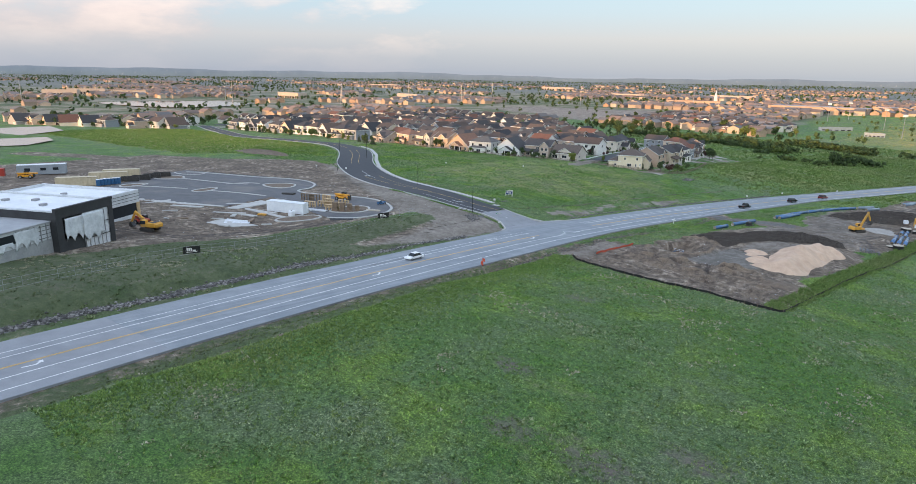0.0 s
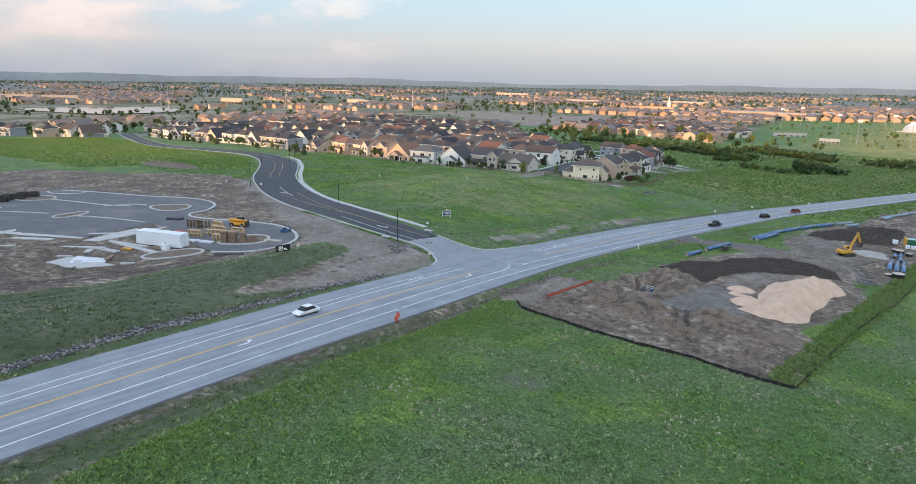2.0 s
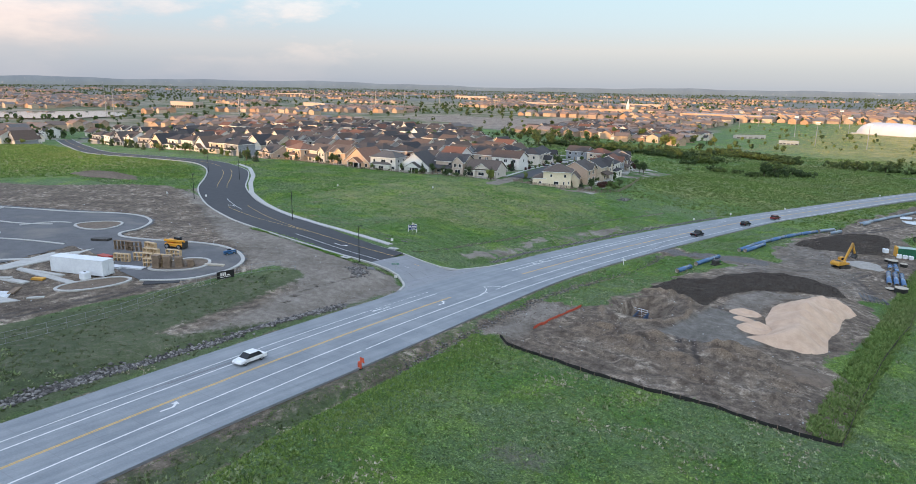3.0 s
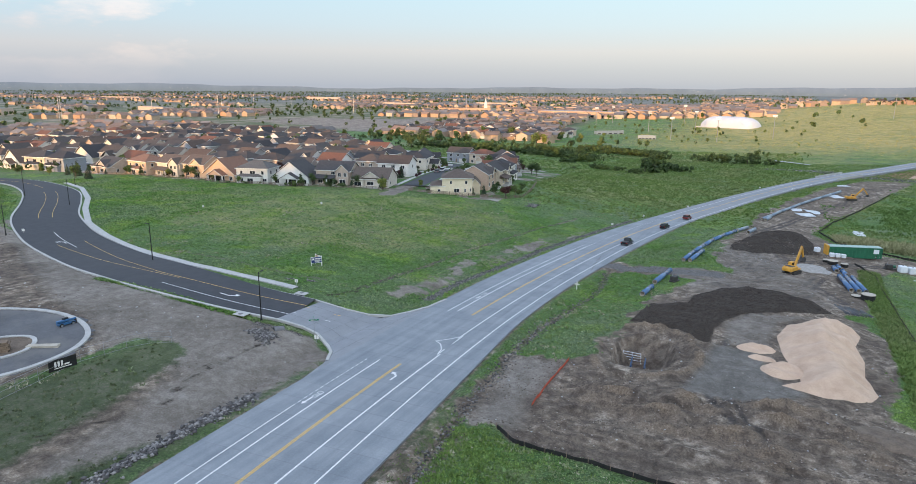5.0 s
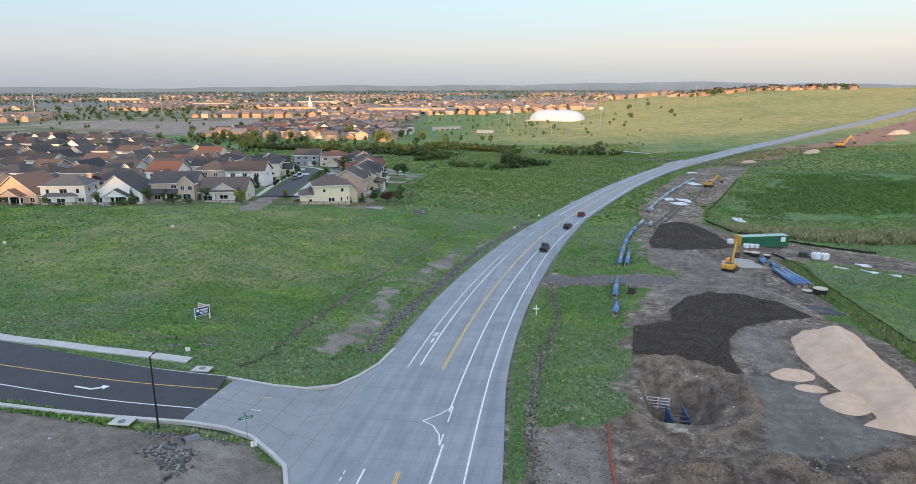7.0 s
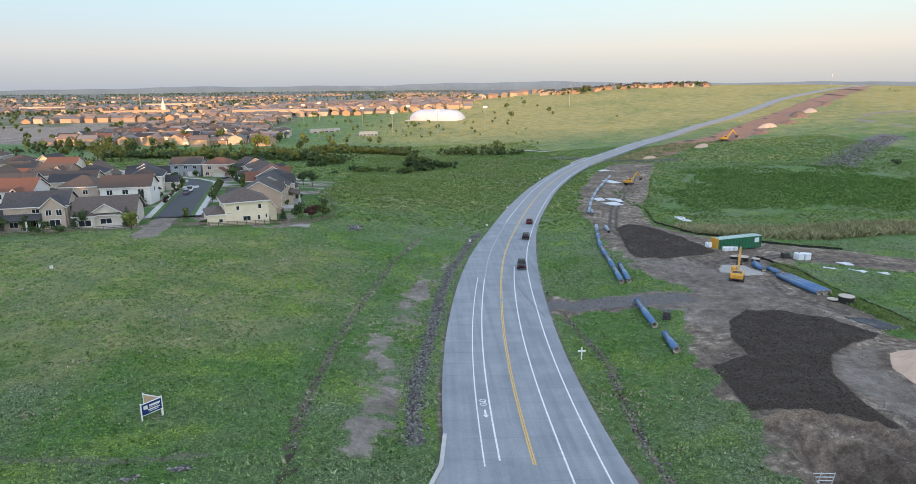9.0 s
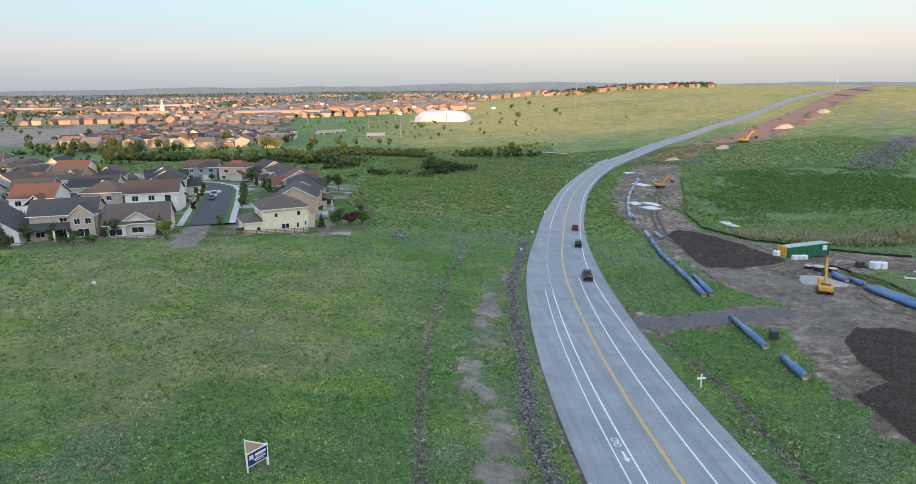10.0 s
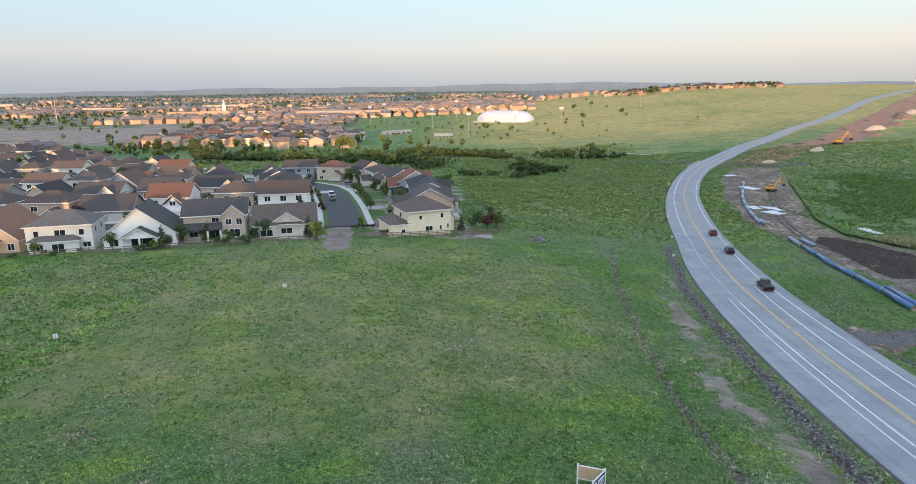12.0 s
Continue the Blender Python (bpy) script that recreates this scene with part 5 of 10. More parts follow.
    if detail == 2:
        slab(root, "front_door", (gx1 + 1.2, d / 2 - 0.02, 0.05, gx1 + 2.2, d / 2 + 0.06, 2.15), M["wood"])
        slab(root, "driveway", (gx0 - 0.2, gy_, -0.9, gx1 + 0.2, gy_ + 7, 0.06), M["curb"])
    return root


STYLES = ["hip", "gable", "wing", "ranch", "cross", "cream"]
# row whose backs look over the open field: place, turn, style, paints
FIELD_ROW = [
    (-170.8, 290.5, 24, "cream", "cream", "brown_roof", "cream stucco two-storey house with brown hipped roof by the field"),
    (-205.0, 285.0, 14, "ranch", "beige", "brown_roof", "beige single-storey house with brown gabled roof by the field"),
    (-221.5, 283.0, 14, "wing", "tan", "dark_roof", "tan two-storey house with covered patio and dark roof"),
    (-236.3, 275.5, 15, "gable", "white_wall", "dark_roof", "white house with one broad dark gabled roof and patio"),
    (-252.3, 270.5, 15, "hip", "offwhite", "grey_roof", "off-white two-storey house with grey hipped roof by the field"),
    (-268.5, 271.5, 4, "gable", "peach", "rust_roof", "low peach stucco house with rust brown roof by the field"),
    (-285.5, 273.5, 0, "cross", "peach", "brown_roof", "peach two-storey house with crossing brown gables by the field"),
    (-302.0, 274.5, -2, "wing", "beige", "brown_roof", "beige two-storey house with brown gabled roof by the field"),
    (-318.5, 272.0, -6, "hip", "peach", "rust_roof", "peach two-storey house with rust brown hipped roof by the field"),
    (-335.0, 268.0, -10, "ranch", "tan", "dark_roof", "tan single-storey house with dark roof by the field"),
]
for x, y, a, s, w, r, label in FIELD_ROW:
    hs = house(s, M[w], M[r], label)
    hs.matrix_world = on(x, y, 0.25, a)

PROTO = {}
NOTE = {"hip": "two-storey suburban house with hipped shingle roof", "gable": "low suburban house with one broad gabled roof", "wing": "two-storey suburban house with gabled wing and porch", "ranch": "single-storey suburban house with shallow gabled roof",
    "cross": "two-storey suburban house with crossing gables", "cream": "two-storey suburban house with hipped roof and low garage"}


def place_house(style, detail, x, y, turn, dz=0.25, group="houses of the near suburb"):
    """The first house of a kind is built, the others are copies with paints of their own."""
    key = (style, detail)
    m = on(x, y, dz, turn)
    if key in PROTO:
        ob = copy_thing(PROTO[key], m)
    else:
        ob = PROTO[key] = house(style, M["wall"], M["roof"], NOTE[style], detail)
        ob.matrix_world = m
    ob["group"] = group
    return ob


rng = random.Random(7)
PLACED = []
# both sides of the short street that ends at the field
for x, y, a, s in ((-170, 308, 98, "cross"), (-170.5, 324, 98, "wing"), (-173, 340.5, 100, "hip"), (-178, 357, 104, "cross"), (-184, 374, 106, "wing"), (-190, 391, 108, "ranch"), (-196, 409, 112, "hip"), (-205, 428, 125, "cross"),
        (-222, 436, 170, "hip"), (-239, 440, 182, "wing"), (-214, 318, 190, "wing"), (-224, 356, -75, "hip"), (-231, 372, -72, "wing"), (-239, 389, -68, "cross")):
    place_house(s, 2, x, y, a)
    PLACED.append((x, y))
# rows along the streets of the near suburb
EAST_END = {312: -228, 334: -240, 378: -256, 400: -262, 444: -300, 466: -318, 510: -372, 532: -395, 576: -440, 598: -460}
for k, (y0, xe) in enumerate(EAST_END.items()):
    x = xe - rng.uniform(0, 4)
    while x > (-640 if k else -360):
        y = y0 + 0.22 * max(0, x + 275) + rng.uniform(-1.5, 1.5) - 0.05 * max(0, -x - 420)
        if near_line(np.array([x]), np.array([y]), [tuple(p) for p in STREET[:, :2]])[0] > 16:
            near = x > -330 and y0 < 390
            place_house(rng.choice(STYLES), 2 if near else 1, x, y, (180 if k % 2 == 0 else 0) + 10 * (x > -275) + rng.uniform(-4, 4))
            PLACED.append((x, y))
        x -= rng.uniform(15.5, 18.5)
for x in np.arange(-362, -640, -17.0):  # the row west of the street's bend
    if near_line(np.array([x]), np.array([262.0]), [tuple(p) for p in STREET[:, :2]])[0] > 18:
        place_house(rng.choice(STYLES), 1, x, 264 + rng.uniform(-2, 2), rng.uniform(-6, 6))
        PLACED.append((x, 264))
        place_house(rng.choice(STYLES), 1, x - 5, 305 + rng.uniform(-2, 2), 180 + rng.uniform(-6, 6))
        PLACED.append((x - 5, 305))

WEST_ROWS = [(-680.0, 131.8), (-524.5, 234.3)]
for k in range(32):  # the quarter beyond the rise
    x, y = rng.uniform(-1, 1), rng.random()
    (x0, y0), (x1, y1) = WEST_ROWS[0], WEST_ROWS[1]
    t_, r_ = (k % 16) / 15, k // 16
    px, py = x0 + (x1 - x0) * t_ + 10 * x - r_ * 20, y0 + (y1 - y0) * t_ + r_ * 34 + 4 * x
    if near_line(np.array([px]), np.array([py]), [tuple(p) for p in STREET[:, :2]])[0] > 18 and min((px - qx) ** 2 + (py - qy) ** 2 for qx, qy in PLACED) > 200:
        place_house(rng.choice(STYLES), 0, px, py, rng.choice([0, 180, 90]) + rng.uniform(-12, 12))
        PLACED.append((px, py))

# streets of the near suburb
CLOSE = resample([(-190.8, 291), (-197, 318), (-203, 342), (-209, 365), (-217, 388), (-228, 405), (-245, 414), (-268, 420), (-300, 424)], 4)
tagged(new("road", lay("road", np.column_stack([CLOSE, ground(CLOSE[:, 0], CLOSE[:, 1])]), -4.5, 4.5, M["asphalt"], 0.32, 2, 0.6)), "dark asphalt suburban street ending at the open field", "road", kind="structure")
for s in (-5.1, 5.1):
    tagged(new("lawn", lay("lawn", np.column_stack([CLOSE, ground(CLOSE[:, 0], CLOSE[:, 1])]), s - 0.6, s + 0.6, M["lawn"], 0.4, 1, 0.6)), "narrow mown lawn strip along the suburban street", "lawn", kind="structure")
for s in (-6.6, 6.6):
    tagged(new("pavement", lay("pavement", np.column_stack([CLOSE, ground(CLOSE[:, 0], CLOSE[:, 1])]), s - 0.85, s + 0.85, M["curb"], 0.4, 1, 0.6)), "pale concrete footpath beside a suburban street", "pavement", kind="structure")
for y0 in (290, 356, 422, 488):
    pts = resample([(-225 if y0 < 300 else -262 if y0 < 400 else -330, y0 + (10 if y0 < 300 else 0)), (-300, y0), (-620, y0 - 8)], 6)
    tagged(new("road", lay("road", np.column_stack([pts, ground(pts[:, 0], pts[:, 1])]), -4.2, 4.2, M["asphalt"], 0.35, 2, 0.6)), "dark asphalt suburban street between rows of houses", "road", kind="structure")
    tagged(new("pavement", lay("pavement", np.column_stack([pts, ground(pts[:, 0], pts[:, 1])]), 4.2, 7.0, M["curb"], 0.38, 1, 0.6)), "pale concrete footpath beside a suburban street", "pavement", kind="structure")


# ---- trees ----
def leaf_mat(name, dark, light):
    m, n, l, b = shader(name, 0.9)
    g = n.new("ShaderNodeNewGeometry")
    c = ramp(n, l, g.outputs["Random Per Island"], [(0.0, dark), (1.0, light)])
    oi = n.new("ShaderNodeObjectInfo")
    l.new(blend(n, l, 1.0, c, ramp(n, l, oi.outputs["Random"], [(0.0, (0.7, 0.75, 0.7)), (0.5, (1, 1, 1)), (1.0, (1.35, 1.2, 0.8))]), "MULTIPLY"), b.inputs["Base Color"])
    return m


M["leaf"] = leaf_mat("green_foliage", (0.026, 0.052, 0.016), (0.095, 0.14, 0.042))
M["leaf_light"] = leaf_mat("yellow_green_foliage", (0.08, 0.12, 0.025), (0.19, 0.22, 0.06))
M["leaf_red"] = leaf_mat("purple_foliage", (0.04, 0.018, 0.018), (0.10, 0.04, 0.04))
M["needles"] = leaf_mat("needle_foliage", (0.022, 0.045, 0.025), (0.06, 0.09, 0.05))
M["bark"] = surf("bark", (0.06, 0.045, 0.035), (0.13, 0.10, 0.08), 4.0, 0.95)


def crown_mesh(name, rng, blobs, size, count, material):
    """Leaves scattered through a handful of uneven clumps."""
    vs, fs = [], []
    total = sum(r ** 2 for *_, r, _ in blobs)
    for bx, by, bz, r, flat in blobs:
        for _ in range(int(count * r * r / total)):
            d = Vector((rng.gauss(0, 1), rng.gauss(0, 1), rng.gauss(0, 1))).normalized()
            k = r * rng.uniform(0.55, 1.08)
            c = Vector((bx + d.x * k, by + d.y * k, bz + d.z * k * flat))
            n = (d + Vector((rng.uniform(-0.8, 0.8), rng.uniform(-0.8, 0.8), rng.uniform(-0.4, 0.9)))).normalized()
            u = n.orthogonal().normalized()
            u.rotate(Matrix.Rotation(rng.uniform(0, 6.3), 3, n))
            v = n.cross(u)
            s = size * rng.uniform(0.6, 1.3)
            i = len(vs)
            vs += [c - u * s, c - v * s * 0.6 + n * s * 0.2, c + u * s, c + v * s * 0.6 + n * s * 0.2]
            fs.append((i, i + 1, i + 2, i + 3))
    return mesh_of(name, vs, fs, [material])


TREE_NOTE = {"round": "green broad-leaved tree with an uneven crown", "tall": "tall cottonwood with a ragged green crown", "light": "young tree with light yellow-green leaves", "bush": "low dense green shrub", "thicket": "wide dark willow thicket by the creek",
    "red": "small purple-leaved ornamental tree", "spruce": "dark conical spruce in a garden"}


def tree(kind, seed):
    r = random.Random(seed)
    root = empty("shrub" if kind in ("bush", "thicket") else "tree")
    tagged(root, TREE_NOTE[kind], "shrub" if kind in ("bush", "thicket") else "tree", "trees and shrubs")
    H = {"round": 6.5, "tall": 10, "light": 5.5, "bush": 2.2, "thicket": 4.4, "red": 5, "spruce": 6.5}[kind]
    bm = bmesh.new()
    top = H * (0.75 if kind != "spruce" else 0.95)
    tube(bm, (0, 0, -0.3), (0.1, 0, top * 0.55), H * 0.028, H * 0.018, 7)
    tube(bm, (0.1, 0, top * 0.5), (0.2, 0.1, top), H * 0.018, H * 0.006, 6)
    if kind != "spruce":
        for _ in range(5):
            a, z = r.uniform(0, 6.3), r.uniform(0.35, 0.6) * H
            tube(bm, (0.1, 0, z * 0.7), (math.cos(a) * H * 0.22, math.sin(a) * H * 0.22, z + H * 0.12), H * 0.012, H * 0.004, 5)
    part("trunk", bm, M["bark"], root)
    blobs = []
    if kind == "spruce":
        for k in range(9):
            z = H * (0.08 + 0.1 * k)
            blobs.append((r.uniform(-0.1, 0.1), r.uniform(-0.1, 0.1), z, max(0.15, H * 0.26 * (1 - k / 9.3)), 0.45))
    else:
        n, spread, low, high = {"round": (7, 0.24, 0.42, 0.82), "tall": (9, 0.2, 0.38, 0.9), "light": (6, 0.2, 0.4, 0.85), "bush": (6, 0.55, 0.25, 0.6), "thicket": (18, 1.2, 0.2, 0.7), "red": (6, 0.26, 0.4, 0.8)}[kind]
        for _ in range(n):
            a, q = r.uniform(0, 6.3), math.sqrt(r.random()) * spread * H
            blobs.append((math.cos(a) * q, math.sin(a) * q, H * r.uniform(low, high), H * r.uniform(0.14, 0.24), r.uniform(0.7, 1.0)))
    mat = {"light": "leaf_light", "red": "leaf_red", "spruce": "needles"}.get(kind, "leaf")
    cr = new("crown", crown_mesh("crown", r, blobs, {"bush": 0.23, "thicket": 0.56, "tall": 0.46, "spruce": 0.35}.get(kind, 0.36), {"thicket": 1050, "tall": 620, "bush": 280}.get(kind, 420), M[mat]))
    cr.parent = root
    return root


TREES = {}


def plant(kind, x, y, scale=1.0, variant=None):
    v = rng.randrange(3) if variant is None else variant
    s = scale * rng.uniform(0.85, 1.15)
    m = on(x, y, -0.05, rng.uniform(0, 360)) @ Matrix.Diagonal((s, s, s * rng.uniform(0.9, 1.1), 1))
    if (kind, v) in TREES:
        ob = copy_thing(TREES[kind, v], Matrix.Identity(4))
        ob.matrix_world = m
    else:
        ob = TREES[kind, v] = tree(kind, hash_of(kind) + v)
        ob.matrix_world = m


def hash_of(word):
    return sum(ord(c) * (i + 3) for i, c in enumerate(word))


for kind, x, y, s in (("light", -195, 274.5, 1.0), ("round", -214.2, 269.5, 0.65), ("bush", -211, 270, 1.2), ("bush", -217, 269.5, 1.3), ("round", -227, 266.8, 0.6), ("round", -226, 272, 0.8), ("bush", -230, 265.8, 1.3), ("bush", -233, 265, 1.1), ("light", -186.5, 290, 0.7),
        ("spruce", -160.5, 292.3, 0.8), ("round", -156.5, 294, 0.85), ("red", -153.3, 297, 1.1), ("round", -150.5, 300, 0.8), ("spruce", -164.5, 290.8, 0.6), ("bush", -180, 283, 1.0), ("bush", -151, 305, 1.2), ("round", -152, 312, 0.7), ("bush", -250, 260.5, 0.9), ("bush", -258, 259, 0.8)):
    plant(kind, x, y, s)
# gardens between the houses
for hx, hy in PLACED:
    n = 3 if hx > -360 else 1
    for _ in range(n):
        if rng.random() < 0.75:
            a = rng.uniform(0, 6.3)
            px, py = hx + 10.5 * math.cos(a), hy + 11 * math.sin(a)
            if all((px - qx) ** 2 + (py - qy) ** 2 > 55 for qx, qy in PLACED) and near_line(np.array([px]), np.array([py]), [tuple(q) for q in CLOSE])[0] > 8:
                plant(rng.choice(["round", "round", "light", "spruce", "bush", "red"]), px, py, rng.uniform(0.7, 1.1))
for x, y, a, *_ in FIELD_ROW[1:]:  # shrubs behind the row by the field
    for _ in range(3):
        u = rng.uniform(-7, 7)
        plant(rng.choice(["bush", "bush", "round", "light", "spruce"]), x + u * math.cos(radians(a)) + 7.6 * math.sin(radians(a)), y + u * math.sin(radians(a)) - 7.6 * math.cos(radians(a)), rng.uniform(0.5, 0.85))
for k in range(3, 17):
    plant(rng.choice(["round", "light", "red"]), *CLOSE[2 * k] + np.array([-5.6, -1.5]), 0.5)
for k in range(26):  # street trees on the bend of the side street
    x = -316 - k * 7.5
    plant(rng.choice(["spruce", "round", "spruce", "light", "bush"]), x, 244 + rng.uniform(-5, 5) + 0.06 * max(0, -x - 380), rng.uniform(0.7, 1.1))
for k in range(8):
    plant("round", *CLOSE[6 + 2 * k] + np.array([8.2, 2.0]), 0.6)
# the creek's thickets and cottonwoods
for _ in range(120):
    u = rng.random()
    x = -335 + 155 * u + rng.uniform(-5, 5)
    y = float(np.interp(x, [-335, -300, -275, -246, -240, -201, -180], [562, 558, 556, 536, 552, 536, 530])) + rng.gauss(4, 7)
    plant(rng.choice(["thicket", "thicket", "thicket", "thicket", "round"]), x, y, rng.uniform(0.8, 1.25))
for _ in range(34):
    x = rng.uniform(-205, -128)
    plant(rng.choice(["thicket", "thicket", "thicket", "bush"]), x, 604 - (x + 193) * 0.54 + rng.gauss(0, 6), rng.uniform(1.0, 1.4))
for _ in range(24):
    x, y = rng.uniform(-235, -60), rng.uniform(505, 640)
    if value_noise(x, y, 30.0, 65) > -0.1:
        plant(rng.choice(["thicket", "bush", "bush", "bush"]), x, y, rng.uniform(0.7, 1.2))
for _ in range(26):
    x = rng.uniform(-460, -335)
    plant(rng.choice(["thicket", "round", "tall"]), x, 620 + rng.gauss(0, 14), rng.uniform(0.7, 1.0))
for kind, x, y, s in (("thicket", -182.5, 510, 1.2), ("thicket", -154.4, 463, 1.0), ("tall", -129, 467, 1.0), ("thicket", -124, 470, 1.5), ("tall", -122, 472, 0.9), ("thicket", -109, 479, 1.1), ("thicket", -105, 563, 1.3), ("bush", -168, 446, 1.4), ("bush", -160, 470, 1.2), ("round", -171, 379, 1.1), ("round", -166, 372, 0.9), ("tall", -328, 530, 1.25), ("tall", -313, 528, 1.1), ("tall", -322, 524, 1.0), ("tall", -301, 690, 1.5), ("light", -254, 634, 2.2), ("light", -248, 636, 1.9), ("thicket", -144, 465, 0.9), ("thicket", -126, 495, 1.4), ("tall", -128, 492, 1.0), ("thicket", -118, 490, 1.2), ("thicket", -131, 452, 0.9), ("bush", -155, 462, 1.8), ("thicket", -158, 466, 0.9), ("thicket", -75, 553, 1.5), ("tall", -73, 556, 0.9), ("thicket", -92, 560, 1.4), ("thicket", -60, 548, 1.1),
        ("thicket", -185, 497, 1.2), ("thicket", -176, 513, 1.3), ("tall", -70, 585, 0.8), ("light", -255, 715, 1.9), ("light", -285, 690, 2.2), ("light", -230, 700, 1.8), ("tall", -330, 690, 1.3), ("tall", -345, 580, 1.1), ("bush", 118, 430, 2.6)):
    plant(kind, x, y, s)

# ---- vehicles and machines ----
M.update({
    "black_paint": plain("black_car_paint", (0.012, 0.012, 0.013), 0.25),
    "white_car": plain("white_car_paint", (0.75, 0.76, 0.76), 0.3),
    "red_car": plain("dark_red_paint", (0.16, 0.02, 0.018), 0.3),
    "grey_car": plain("grey_car_paint", (0.18, 0.19, 0.2), 0.3),
    "rubber": plain("tyre_rubber", (0.02, 0.02, 0.02), 0.9),
    "steel": plain("grey_steel", (0.35, 0.35, 0.36), 0.45, 0.6),
    "lamp_red": plain("tail_light_red", (0.4, 0.02, 0.015), 0.3),
    "lamp_clear": plain("head_light_clear", (0.7, 0.7, 0.68), 0.15),
    "digger": surf("excavator_yellow", (0.48, 0.24, 0.03), (0.68, 0.36, 0.05), 1.2, 0.55, stain=(0.3, 0.2, 0.1)),
    "digger_dark": surf("machine_dark_steel", (0.02, 0.02, 0.02), (0.06, 0.055, 0.05), 1.5, 0.6),
    "orange": surf("lift_orange", (0.6, 0.26, 0.02), (0.75, 0.36, 0.03), 1.0, 0.5),
    "blue_pipe": surf("blue_pipe_coating", (0.05, 0.115, 0.235), (0.09, 0.18, 0.32), 0.6, 0.22, stain=(0.15, 0.22, 0.3)),
    "pale_pipe": surf("grey_blue_pipe_coating", (0.16, 0.22, 0.28), (0.25, 0.31, 0.37), 0.6, 0.4),
    "cement": surf("pipe_cement_lining", (0.36, 0.32, 0.26), (0.5, 0.45, 0.37), 1.5, 0.9),
    "green_steel": surf("green_container_paint", (0.008, 0.09, 0.045), (0.015, 0.14, 0.07), 0.7, 0.5),
    "pale_green": surf("pale_green_roof_sheet", (0.24, 0.36, 0.32), (0.36, 0.48, 0.44), 0.7, 0.45),
    "white_steel": surf("white_steel_sheet", (0.6, 0.63, 0.66), (0.74, 0.77, 0.79), 0.4, 0.5),
    "sheet": surf("white_plastic_sheet", (0.42, 0.45, 0.47), (0.68, 0.71, 0.73), 0.5, 0.4, fine=5, bump=0.6, dist=0.08),
    "sand": surf("pale_bedding_sand", (0.44, 0.31, 0.22), (0.60, 0.44, 0.32), 0.5, 0.95, fine=12, bump=0.6, dist=0.08, world_space=True),
    "pale_gravel": surf("pale_gravel", (0.24, 0.23, 0.21), (0.42, 0.40, 0.37), 1.5, 0.95, fine=6, bump=0.7, dist=0.06, world_space=True),
    "clod": surf("brown_earth", (0.10, 0.075, 0.055), (0.2, 0.155, 0.115), 0.8, 0.95, fine=6, bump=0.8, dist=0.1, world_space=True),
    "blue_steel": surf("blue_steel_shield", (0.015, 0.05, 0.12), (0.03, 0.085, 0.18), 0.8, 0.5),
    "black_cloth": surf("black_silt_cloth", (0.008, 0.008, 0.008), (0.022, 0.022, 0.02), 1.5, 0.9),
    "orange_net": surf("orange_safety_net", (0.42, 0.06, 0.03), (0.62, 0.12, 0.06), 2.0, 0.8),
    "sign_blue": plain("blue_sign_board", (0.008, 0.03, 0.15), 0.4),
    "sign_green": plain("green_street_sign", (0.0, 0.16, 0.08), 0.4),
    "black_pole": plain("black_lamp_post", (0.012, 0.012, 0.013), 0.5),
    "lumber": surf("new_lumber", (0.42, 0.30, 0.17), (0.6, 0.45, 0.28), 1.0, 0.85),
    "old_lumber": surf("brown_formwork_wood", (0.14, 0.10, 0.07), (0.26, 0.19, 0.13), 1.0, 0.85),
    "tan_steel": surf("tan_container_paint", (0.45, 0.38, 0.26), (0.56, 0.48, 0.34), 0.5, 0.6),
    "grey_steel_wall": surf("grey_trailer_siding", (0.22, 0.25, 0.28), (0.3, 0.33, 0.36), 0.6, 0.6),
    "blue_plastic": plain("blue_toilet_plastic", (0.03, 0.12, 0.26), 0.45),
    "red_steel": surf("red_machine_paint", (0.3, 0.03, 0.02), (0.42, 0.05, 0.03), 0.8, 0.5),
    "membrane": surf("white_roof_membrane", (0.60, 0.62, 0.63), (0.75, 0.77, 0.78), 0.15, 0.7, world_space=True),
    "grey_membrane": surf("grey_roof_membrane", (0.26, 0.27, 0.28), (0.34, 0.35, 0.36), 0.15, 0.75, world_space=True),
    "dark_board": surf("dark_sheathing_board", (0.02, 0.021, 0.024), (0.04, 0.042, 0.045), 0.4, 0.7),
    "wrap": surf("pale_house_wrap", (0.48, 0.50, 0.52), (0.66, 0.68, 0.7), 0.3, 0.6, fine=8, bump=0.3, dist=0.05),
    "tilt_wall": surf("grey_concrete_wall", (0.24, 0.25, 0.25), (0.36, 0.37, 0.37), 0.4, 0.8, stain=(0.42, 0.42, 0.42)),
    "water": plain("pond_water", (0.05, 0.06, 0.065), 0.06),
})


def wheel(parent, x, y, r, w=0.22, z=None):
    bm = bmesh.new()
    tube(bm, (x, y - w / 2, 0), (x, y + w / 2, 0), r, seg=14)
    ob = part("wheel", bm, M["rubber"], parent)
    ob.location.z = r if z is None else z
    bm = bmesh.new()
    tube(bm, (x, y - w / 2 - 0.01, 0), (x, y + w / 2 + 0.01, 0), r * 0.6, seg=10)
    part("rim", bm, M["steel"], ob)
    return ob


